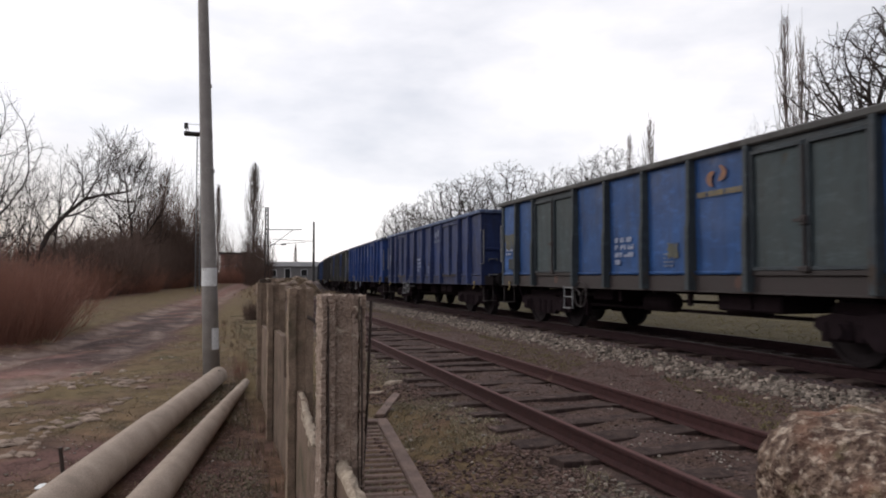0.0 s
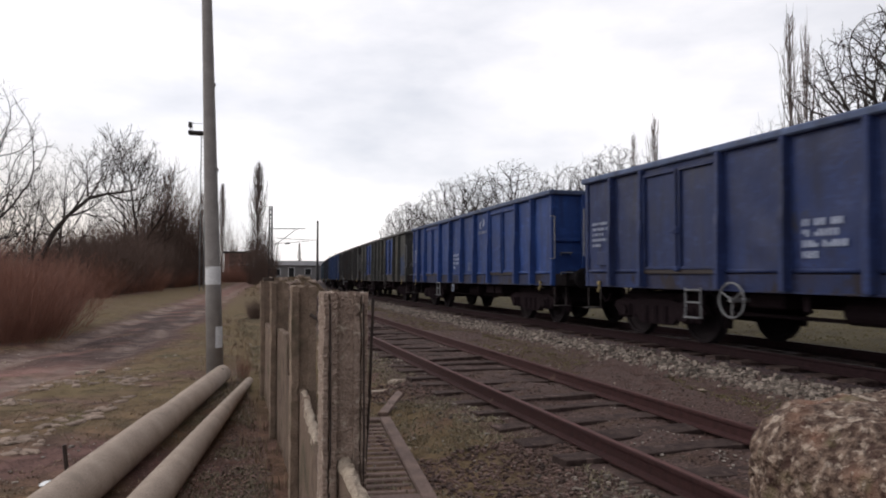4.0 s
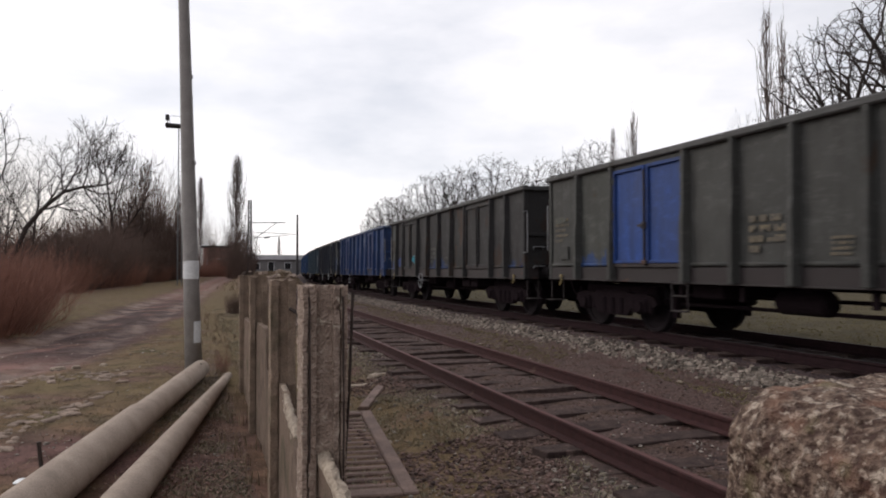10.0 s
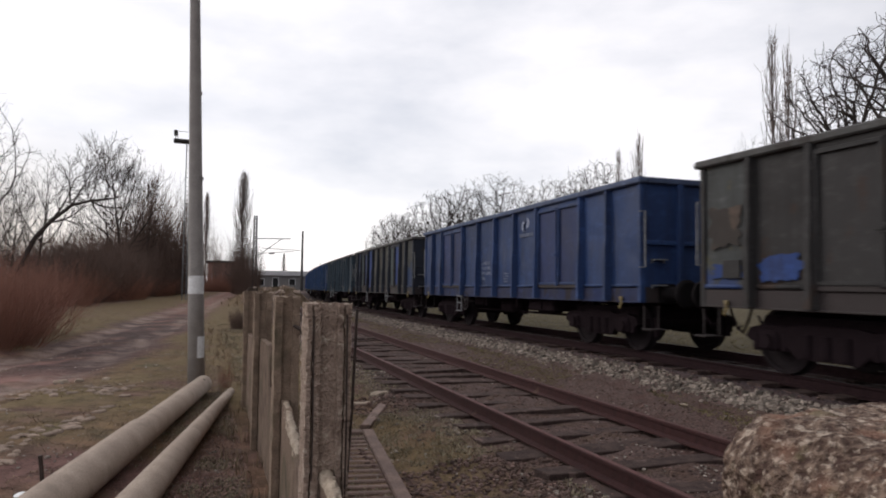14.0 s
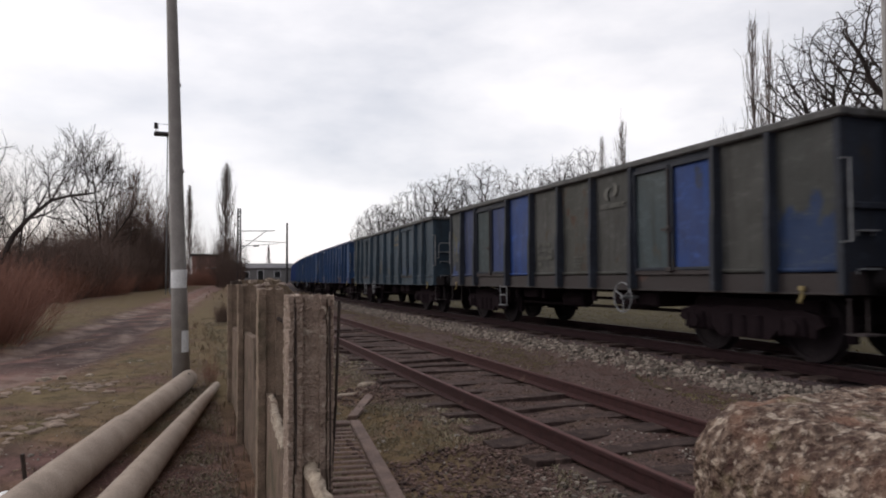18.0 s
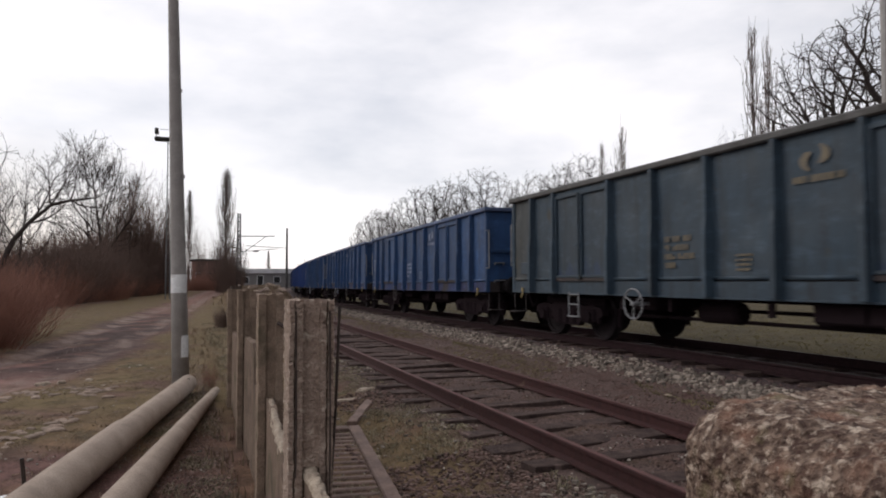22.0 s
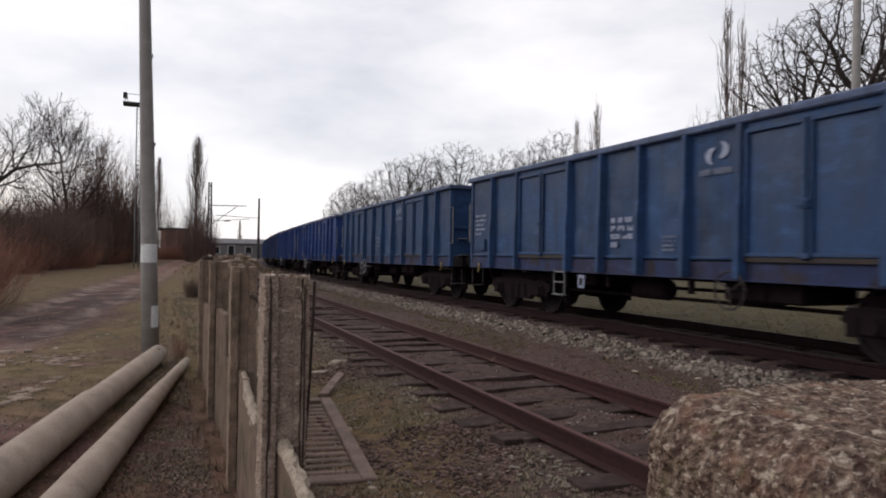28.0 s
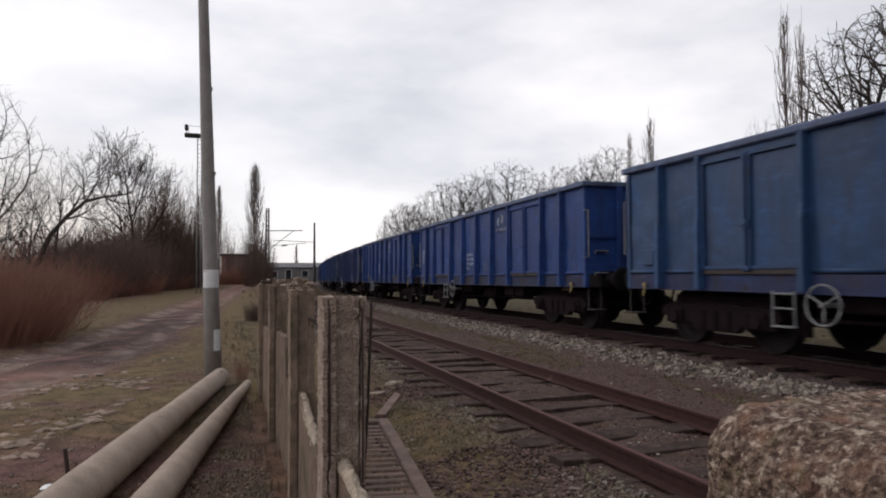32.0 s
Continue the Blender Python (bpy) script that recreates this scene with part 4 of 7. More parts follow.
def tank_mesh():
    bm = bmesh.new()
    tube(bm, ((-0.75, -0.42, 0.66), (-0.75, -0.36, 0.66), (-0.75, 0.36, 0.66), (-0.75, 0.42, 0.66)), [0.12, 0.17, 0.17, 0.12], 14)
    box(bm, -0.78, -0.72, -0.25, -0.20, 0.66, 0.95)
    box(bm, -0.78, -0.72, 0.20, 0.25, 0.66, 0.95)
    return bm


def bar_rows(rows, h, gap, seed):
    """Lettering too worn to read: rows of short bars. rows: lengths in metres."""
    r = random.Random(seed)
    bm = bmesh.new()
    for i, w in enumerate(rows):
        y, z = 0.0, -i * (h + gap)
        while y < w:
            k = min(w - y, r.uniform(0.028, 0.062))
            box(bm, -0.004, 0.0, -y - k, -y, z, z + h)
            y += k + (0.018 if r.random() < 0.8 else 0.05)
    return bm


def sign_rows(rows, w, h, pitch, seed):
    """Worn lettering in groups: each # is one plain bar the size of a letter, with bits rubbed away."""
    r = random.Random(seed)
    bm = bmesh.new()
    for i, row in enumerate(rows):
        for k, c in enumerate(row):
            if c == "#":
                y, z, ww = k * w * 1.28, -i * pitch, w * r.uniform(0.8, 1.05)
                lo, hi = (0.0, 1.0) if r.random() < 0.85 else ((0.0, 0.6) if r.random() < 0.5 else (0.4, 1.0))
                box(bm, -0.004, 0.0, -y - ww, -y, z + h * lo, z + h * hi)
    return bm


def emblem_mesh():
    """Two crescents chasing one another round an open middle."""
    bm = bmesh.new()
    for f in (1.1, 1.1 + math.pi):
        vi, vo = [], []
        for k in range(21):
            u = k / 20
            a, mid, w = f - 2.35 * u, 0.082 + 0.088 * u, 0.100 * math.sin(math.pi * min(1.0, u * 0.92 + 0.06)) ** 0.9 + 0.003
            for ring, rr in ((vi, mid - w / 2), (vo, mid + w / 2)):
                ring.append(bm.verts.new((-0.004, rr * math.cos(a) * 1.25, rr * math.sin(a) * 0.95)))
        for k in range(20):
            bm.faces.new((vi[k], vi[k + 1], vo[k + 1], vo[k]))
    bmesh.ops.recalc_face_normals(bm, faces=bm.faces)
    return bm


def patch_mesh(w, h, seed):
    """A ragged patch of paint, thin, on the side sheet."""
    bm = bmesh.new()
    rim = []
    for k in range(48):
        a = 2 * math.pi * k / 48
        c, s = math.cos(a), math.sin(a)
        q = 1 / max(abs(c), abs(s)) * (0.86 + 0.30 * noise.noise(Vector((c * 2.5, s * 2.5, seed))) + 0.12 * noise.noise(Vector((c * 7, s * 7, seed + 4))))
        rim.append((-w / 2 - c * q * w / 2, h / 2 + s * q * h / 2))
    front = [bm.verts.new((-0.004, y, z)) for y, z in rim]
    back = [bm.verts.new((0.004, y, z)) for y, z in rim]
    bm.faces.new(front)
    for k in range(48):
        bm.faces.new((front[k], front[(k + 1) % 48], back[(k + 1) % 48], back[k]))
    bmesh.ops.recalc_face_normals(bm, faces=bm.faces)
    return bm


def spray_mesh():
    bm = bmesh.new()
    pts = [(-0.005, 0.13 * math.cos(a) * (1 + 0.15 * math.sin(3 * a)), 0.12 * math.sin(a)) for a in [2 * math.pi * k / 18 for k in range(19)]]
    tube(bm, pts, 0.022, 5, caps=False)
    tube(bm, ((-0.005, 0.30, -0.05), (-0.005, 0.22, 0.10), (-0.005, 0.16, -0.08)), 0.02, 5)
    tube(bm, ((-0.005, -0.04, -0.05), (-0.005, 0.03, 0.04)), 0.025, 5)
    return bm


def side_y(s):
    return HALF - s


def wagon(index, spec):
    bays = BAYS_NARROW if spec.get("narrow") else BAYS
    body, doors = spec["paint"], spec.get("doors", spec["paint"])
    odd = spec.get("odd", {})
    frame_m = spec.get("frame", body)
    w = tagged(new("gondola_wagon"), spec["label"], "freight wagon", "wagons of the freight train")
    for side in (-1, 1):
        rot = 0 if side < 0 else 180
        for b in range(10):
            s0, s1 = bays[b], bays[b + 1]
            yc = side_y((s0 + s1) / 2) * (1 if side < 0 else -1)
            if b in DOOR_BAYS:
                part_m = pose(side * 1.385, yc, Z_FLOOR, 0, 0, rot)
                piece("door_sill", "sill_" + str(b), lambda: boxes((-0.05, 0.03, -0.96, 0.96, -0.02, 0.05), bevel=0.008), M_SOLE, w, m=part_m)
                piece("door_header", "header_" + str(b), lambda: boxes((-0.02, 0.03, -0.96, 0.96, Z_TOP - 0.19 - Z_FLOOR, Z_TOP - 0.08 - Z_FLOOR)), frame_m, w, m=part_m)
                for k in (-1, 1):
                    dm = odd.get((b, k), doors) if side < 0 else doors
                    leaf = piece("door", "door_0", door_mesh, dm, w, m=pose(side * 1.385, yc + k * 0.475, Z_FLOOR + 0.05, 0, 0, rot))
                    piece("door_frame", "doorrim_0", door_rim_mesh, spec.get("rim", frame_m), leaf)
                    for hz in (0.25, 0.85, 1.45):
                        piece("hinge", "hinge_0", lambda: boxes((-0.07, -0.01, -0.035, 0.035, -0.06, 0.06), bevel=0.01), frame_m, leaf, m=pose(0, k * 0.45 * (1 if side < 0 else -1), hz))
                piece("lock_bar", "lock_0", lock_mesh, M_SOLE if spec.get("lock_dark", "frame" in spec) else frame_m, w, m=part_m)
            else:
                pm = odd.get(b, body) if side < 0 else body
                wd = s1 - s0
                piece("side_panel", "panel_%d_%d" % (round(wd * 100), (b + index) % 4), lambda: panel_mesh(wd, (b + index) % 4 + wd), pm, w, m=pose(side * 1.372, yc, Z_FLOOR, 0, 0, rot), smooth=True)
        for s in bays[1:-1]:
            piece("side_post", "post_0", post_mesh, odd.get("posts", frame_m), w, m=pose(side * 1.375, side_y(s) * (1 if side < 0 else -1), Z_SOLE + 0.03, 0, 0, rot))
        for e in (-1, 1):
            piece("corner_post", "corner_0", lambda: boxes((-0.05, 0.05, -0.05, 0.05, 0, Z_TOP - 0.08 - Z_SOLE), bevel=0.012), frame_m, w, m=pose(side * 1.36, e * (HALF - 0.03), Z_SOLE))
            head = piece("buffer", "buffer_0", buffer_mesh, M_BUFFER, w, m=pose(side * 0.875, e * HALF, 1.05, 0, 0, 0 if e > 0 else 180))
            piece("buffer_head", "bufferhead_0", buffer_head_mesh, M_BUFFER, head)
            piece("grab_rail", "grab_0", grab_mesh, M_RAIL_HANDLE, w, m=pose(side * 1.38, e * HALF, 1.50, 0, 0, rot if e > 0 else (rot + 180)))
            if side < 0:
                piece("lashing_hook", "hook_0", hook_mesh, M_YELLOW if spec.get("hooks", True) else M_SOLE, w, m=pose(-1.43, e * 5.82, Z_SOLE - 0.0) @ Matrix.Diagonal((0.75, 0.75, 0.75, 1)))
        piece("top_chord", "chord_0", lambda: boxes((-0.085, 0.09, -HALF - 0.09, HALF + 0.09, -0.11, 0.0), bevel=0.022), spec.get("chord", M_CHORDBLUE), w, m=pose(side * 1.385, 0, Z_TOP, 0, 0, rot))
        piece("solebar", "sole_0", lambda: boxes((-0.02, 0.10, -HALF, HALF, 0, Z_FLOOR - Z_SOLE - 0.02), (-0.055, -0.02, -HALF, HALF, 0, 0.025), bevel=0.006), spec.get("sole", M_SOLEBLUE), w, m=pose(side * 1.375, 0, Z_SOLE, 0, 0, rot))
    for e in (-1, 1):
        rot = 0 if e > 0 else 180
        piece("end_wall", "end_0", end_mesh, odd.get("end", body), w, m=pose(0, e * HALF, Z_FLOOR, 0, 0, rot))
        for x in (-0.62, 0.62):
            piece("end_post", "endpost_0", lambda: boxes((-0.06, 0.06, 0, 0.09, 0, Z_TOP - 0.1 - Z_SOLE), bevel=0.012), frame_m, w, m=pose(x, e * HALF, Z_SOLE, 0, 0, rot))
        piece("end_rail", "endrail_0", lambda: boxes((-1.33, 1.33, 0, 0.05, 0.72, 0.80), bevel=0.01), frame_m, w, m=pose(0, e * HALF, Z_FLOOR, 0, 0, rot))
        piece("end_chord", "endchord_0", lambda: boxes((-1.29, 1.29, -0.09, 0.085, -0.11, -0.004), bevel=0.02), spec.get("chord", M_CHORDBLUE), w, m=pose(0, e * HALF, Z_TOP, 0, 0, rot))
        piece("headstock", "headstock_0", lambda: boxes((-1.35, 1.35, -0.12, 0.0, 0, Z_FLOOR - Z_SOLE), bevel=0.01), M_SOLE, w, m=pose(0, e * HALF, Z_SOLE, 0, 0, rot))
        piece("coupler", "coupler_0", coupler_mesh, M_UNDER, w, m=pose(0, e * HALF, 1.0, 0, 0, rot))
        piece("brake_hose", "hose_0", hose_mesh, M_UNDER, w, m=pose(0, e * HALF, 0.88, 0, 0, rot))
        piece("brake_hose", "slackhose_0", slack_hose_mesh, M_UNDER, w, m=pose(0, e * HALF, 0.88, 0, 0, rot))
        piece("shunter_step", "shunter_0", lambda: boxes((-0.16, 0.16, -0.04, 0.22, 0, 0.02), (-0.15, -0.13, 0, 0.02, 0, 0.42), (0.13, 0.15, 0, 0.02, 0, 0.42)), M_SOLE, w, m=pose(-1.2, e * (HALF + 0.01), 0.44, 0, 0, rot))
    for e in (-1, 1):
        for z in (1.18, 1.62):
            piece("end_step", "endstep_0", lambda: boxes((-0.13, 0.13, 0, 0.10, 0, 0.02), (-0.13, -0.11, 0, 0.02, -0.05, 0), (0.11, 0.13, 0, 0.02, -0.05, 0)), M_RAIL_HANDLE, w, m=pose(-1.05, e * HALF, z, 0, 0, 0 if e > 0 else 180))
    if spec.get("ladder"):
        bm_l = lambda: tube(tube(bmesh.new(), ((-0.21, 0.0, 0.05), (-0.21, 0.12, 0.05), (-0.21, 0.14, 0.46), (-0.15, 0.14, 0.52), (0.15, 0.14, 0.52), (0.21, 0.14, 0.46), (0.21, 0.12, 0.05), (0.21, 0.0, 0.05)), 0.017, 6), ((-0.21, 0.13, 0.24), (0.21, 0.13, 0.24)), 0.014, 6)
        for e in (-1, 1):
            piece("end_handrail", "endhandrail_0", bm_l, M_RAIL_HANDLE, w, m=pose(-1.05, e * HALF, 1.68, 0, 0, 0 if e > 0 else 180))
    piece("floor", "floor_0", lambda: boxes((-1.34, 1.34, -HALF + 0.03, HALF - 0.03, Z_FLOOR - 0.06, Z_FLOOR)), M_SOLE, w)
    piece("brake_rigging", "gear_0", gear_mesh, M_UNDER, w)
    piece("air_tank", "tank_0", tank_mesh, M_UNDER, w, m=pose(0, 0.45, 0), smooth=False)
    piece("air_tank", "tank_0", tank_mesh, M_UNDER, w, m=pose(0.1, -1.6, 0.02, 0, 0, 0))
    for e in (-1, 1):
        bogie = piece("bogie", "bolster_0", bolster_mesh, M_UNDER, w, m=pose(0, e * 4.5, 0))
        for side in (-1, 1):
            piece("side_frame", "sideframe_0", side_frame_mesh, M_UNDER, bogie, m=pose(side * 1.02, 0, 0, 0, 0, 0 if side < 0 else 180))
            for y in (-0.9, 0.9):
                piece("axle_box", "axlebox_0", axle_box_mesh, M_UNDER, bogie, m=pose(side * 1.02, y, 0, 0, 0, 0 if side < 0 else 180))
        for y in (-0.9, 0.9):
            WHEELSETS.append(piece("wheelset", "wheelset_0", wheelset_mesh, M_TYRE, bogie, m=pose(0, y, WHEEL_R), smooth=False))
    metal = M_RAIL_HANDLE if spec.get("pale_steps", True) else M_SOLE
    if spec.get("step", True):
        piece("footstep", "step_0", step_mesh, metal, w, m=pose(-1.43, side_y(spec.get("step_at", 3.30)), 0.47))
    if spec.get("card"):
        card = piece("card_holder", "cardholder_0", lambda: boxes((-0.02, 0.0, -0.10, 0.10, 0, 0.24), bevel=0.006), M_WHITE, w, "white card in a holder", m=pose(-1.40, side_y(spec["card"]), 0.62))
        piece("card_mark", "cardmark_0", lambda: boxes((-0.026, -0.021, -0.05, 0.05, 0.05, 0.18)), M_DARKVOID, card)
    if spec.get("wheel", True):
        piece("brake_handwheel", "handwheel_0", handwheel_mesh, M_SOLE if spec.get("dark_wheel") else metal, w, m=pose(-1.50, side_y(spec.get("wheel_at", 4.22)), 0.77))
    lm, em = spec.get("letters", M_WHITE), spec.get("emblem", M_WHITE)
    if lm:
        words = (("## ## ###", "## ### ###", "#### #####", "###"), ("## ### ###", "## ######", "#### ######", "####"), ("## ### ##", "## ## ####", "#### ######", "####"))[index % 3]
        piece("lettering", "letters_%d" % (index % 3), lambda: sign_rows(words, 0.048, 0.088, 0.135, index % 3), lm, w, "worn rows of lettering", m=pose(-1.396, side_y(bays[4] + 0.25), 1.75))
        piece("data_table", "table_0", lambda: bar_rows((0.30, 0.28, 0.30, 0.26), 0.035, 0.03, 7), M_TABLE if lm is M_WHITE else lm, w, "worn small data table", m=pose(-1.392, side_y(bays[5] + 0.50), 1.48))
        if spec.get("end_rows", True):
            piece("end_lettering", "endletters_0", lambda: bar_rows((0.52, 0.55, 0.40, 0.50, 0.30), 0.055, 0.05, 5), lm, w, "worn rows of small lettering", m=pose(-1.392, side_y(0.24), 2.08))
    piece("number_plate_holder", "plateholder_0", lambda: boxes((-0.03, 0.0, -0.17, 0.17, 0, 0.26), bevel=0.008), odd.get("holder", frame_m), w, m=pose(-1.395, side_y(0.62), 1.30))
    if em:
        piece("emblem", "emblem_0", emblem_mesh, em, w, "white swirl of two crescents" if em is M_WHITE else "faded orange swirl", m=pose(-1.396, side_y(bays[6] + 0.56), 2.62) @ Matrix.Diagonal((1, 0.97, 0.97, 1)))
        wide = spec.get("brand_width", 0.72)
        piece("brand_bar", "brand_%d" % round(wide * 100), lambda: bar_rows((wide,), 0.085, 0.0, 3), spec.get("brand", M_TABLE if em is M_WHITE else em), w, "worn row of letters", m=pose(-1.396, side_y(bays[6] + 0.60 - wide / 2), 2.33))
    for k, (s, z, wd, ht) in enumerate(spec.get("yellow", ())):
        piece("paint_patch", "patch_%d_%d" % (index, k), lambda: patch_mesh(wd, ht, k + index), M_YELLOWPATCH, w, "worn yellow paint patch", m=pose(-1.4005, side_y(s), z))
    for k, (s, z, wd, ht, mat, words) in enumerate(spec.get("patches", ())):
        piece("paint_patch", "mend_%d_%d" % (index, k), lambda: patch_mesh(wd, ht, k + index), mat, w, words, m=pose(-1.4005, side_y(s), z))
    for o in w.children:
        if o.name.split(".")[0] in ("lettering", "data_table", "end_lettering", "brand_bar"):
            tagged(o, kind="stuff")
    if spec.get("spray"):
        piece("spray_tag", "spray_0", spray_mesh, M_CYAN, w, "cyan spray-paint scribble", m=pose(-1.42, side_y(3.50), 1.50))
    return w


WHEELSETS, WAGONS = [], []
BLUE = dict(paint=M_BLUE, label="bright blue open freight wagon with white emblem and steel doors")
SPECS = {
    -1: BLUE,
    0: dict(shift=0.17, step_at=3.62, chord=M_CHORD, paint=M_SKYBLUE, sole=M_SOLE, doors=M_DOORGREY, frame=M_FRAMEGREY, letters=M_WHITE, emblem=M_ORANGE, brand=M_BRANDYELLOW, brand_width=0.95, wheel_at=4.25, dark_wheel=True, yellow=((0.16, 1.78, 0.62, 0.42), (6.95, 1.42, 0.30, 0.26)),
            label="blue open freight wagon with grey-green doors and orange emblem"),
    1: dict(shift=0.10, paint=M_NAVY, label="dark navy blue open freight wagon with white emblem"),
    2: dict(shift=0.06, step_at=3.72, paint=M_BLUE, wheel=False, card=5.36, label="bright blue open freight wagon with white emblem and lettering"),
    3: dict(narrow=True, shift=0.06, step_at=4.2, pale_steps=False, paint=M_OLIVE, chord=M_CHORD, doors=M_DOORBLUE, rim=M_DOORBLUE, sole=M_SOLE, frame=M_OLIVE, letters=M_YELLOWLET, emblem=M_YELLOWLET, wheel_at=8.45, yellow=((0.24, 2.02, 0.46, 0.15),), odd={8: M_OLIVERUST, 9: M_OLIVEHALF, 1: M_OLIVEBLUE}, lock_dark=True,
            label="faded olive-grey open freight wagon with bright blue doors"),
    4: dict(shift=0.34, paint=M_BROWN, chord=M_CHORD, sole=M_SOLE, wheel_at=4.52, step=False, odd={9: M_BROWNBLUE, 6: M_RUSTPATCH, 4: M_BROWNBLUE, 5: M_BROWNBLUE, 0: M_OLIVEYELLOW}, letters=M_GHOSTLET, emblem=None, end_rows=False, spray=True, patches=((0.16, 1.72, 0.66, 0.62, M_TANPATCH, "pale tan worn patch"), (0.22, 1.30, 0.62, 0.22, M_BLUE, "patch of blue paint"), (1.10, 1.22, 0.70, 0.40, M_BLUE, "patch of blue paint")), label="dark grimy brown open freight wagon with cyan scribble"),
    5: dict(shift=0.35, wheel_at=4.33, dark_wheel=True, letters=M_TABLE, end_rows=False, step_at=3.65, paint=M_TEALBLUE, doors=M_NAVY, label="faded blue open freight wagon with darker doors"),
    6: dict(shift=0.19, step_at=3.67, paint=M_OLIVE, chord=M_CHORD, sole=M_SOLE, doors=M_DOORGREY, frame=M_NAVYGREY, letters=M_GHOSTLET, emblem=M_GHOSTLET, end_rows=False, yellow=((0.28, 1.72, 0.50, 0.42),), wheel_at=8.6,
            odd={(7, -1): M_BLUE, (2, -1): M_DULLBLUE, 3: M_BLUE, 1: M_NAVYWORN, 0: M_OLIVEYELLOW, 9: M_OLIVEHALF, 8: M_OLIVE, "end": M_NAVYGREY, 5: M_OLIVERUST},
            label="patched olive-grey open freight wagon with odd blue panels and doors"),
    7: dict(shift=0.10, paint=M_TEAL, chord=M_CHORD, doors=M_TEALDOOR, odd={0: M_TEALOLIVE}, wheel_at=4.68, step_at=2.70, sole=M_TEAL, letters=M_YELLOWLET, emblem=M_YELLOWLET, end_rows=False, ladder=True, lock_dark=False, label="grey-teal open freight wagon with faded yellow lettering"),
    8: dict(shift=0.06, paint=M_MIDBLUE, step=False, wheel_at=4.08, dark_wheel=True, label="bright blue open freight wagon with white emblem and brake handwheel"),
    9: dict(narrow=True, shift=-0.10, step_at=4.05, card=4.75, wheel_at=8.28, dark_wheel=True, paint=M_MIDBLUE, label="faded blue open freight wagon with white lettering"),
    10: dict(shift=0.06, paint=M_MIDBLUE, letters=M_TABLE, end_rows=False, step_at=3.55, label="dark blue open freight wagon with brake handwheel"),
}
REST = (BLUE, dict(paint=M_NAVY, label="dark blue open freight wagon"), dict(paint=M_TEALBLUE, label="faded blue open freight wagon"))
for i in range(-1, 26):
    WAGONS.append((i, wagon(i, SPECS.get(i, REST[(i * 7) % 3] if i != 11 else BLUE))))


# ---- old concrete fence beside the camera ----
POSTS = ((0.45, 0.262, 1.345), (0.50, 2.80, 1.335), (0.615, 5.15, 1.31), (0.635, 7.45, 1.30), (0.66, 9.75, 1.28), (0.86, 12.30, 1.31))


def fence_post_mesh(seed, fine=1):
    """H-section post with a slot in the two faces along the fence, its edges eroded to the pebbles. Height 1.65, top at z = 0."""
    bm = bmesh.new()
    w, d, sw, sd, top, bot = 0.090, 0.075, 0.032, 0.022, 0.0, -1.68
    prof = [(-w, -d), (-0.071, -d), (-0.069, -d + 0.024), (-0.065, -d + 0.024), (-0.063, -d), (-sw - 0.004, -d), (-sw, -d + sd), (sw, -d + sd), (sw + 0.004, -d), (0.058, -d), (0.060, -d + 0.024), (0.065, -d + 0.024), (0.067, -d), (w, -d), (w, d), (sw + 0.004, d), (sw, d - sd), (-sw, d - sd), (-sw - 0.004, d), (-w, d)]
    if fine == 1:   # the others have plain faces
        prof = [q for q in prof if abs(q[0]) not in (0.071, 0.069, 0.065, 0.063, 0.058, 0.060, 0.067)]
    nz = 46 if fine == 1 else 190
    pts = []
    for i, (x, y) in enumerate(prof):
        x1, y1 = prof[(i + 1) % len(prof)]
        k = (5 if fine > 1 else 3) * fine if math.hypot(x1 - x, y1 - y) > 0.05 else (2 * fine if math.hypot(x1 - x, y1 - y) > 0.02 else 1)
        pts += [(x + (x1 - x) * j / k, y + (y1 - y) * j / k) for j in range(k)]
    rings = []
    for j in range(nz + 1):
        z = bot + (top - bot) * j / nz
        ring = []
        for x, y in pts:
            p = Vector((x, y, z))
            outer = abs(x) > sw + 0.002
            amp = 0.0065 if outer else 0.0015
            f = 0.7 * noise.noise(p * 16 + Vector((seed * 3.3, 0, 0))) + 0.7 * noise.noise(p * 48 + Vector((seed, 2, 0))) + 0.7 * noise.noise(p * 110 + Vector((seed, 5, 0)))
            chip = max(0.0, noise.noise(p * 5 + Vector((0, seed * 2.2, 0))) - 0.25) * (0.022 if outer else 0.0)
            q = Vector((x, y, 0)) * (1 - chip * 6) + Vector((x, y, 0)).normalized() * amp * f
            ring.append(bm.verts.new((q.x, q.y, z + (0.010 * f if j == nz else 0))))
        rings.append(ring)
    n = len(pts)
    for a, b in zip(rings, rings[1:]):
        for k in range(n):
            bm.faces.new((a[k], a[(k + 1) % n], b[(k + 1) % n], b[k]))
    bm.faces.new(rings[-1])
    bm.faces.new(rings[0][::-1])
    return bm


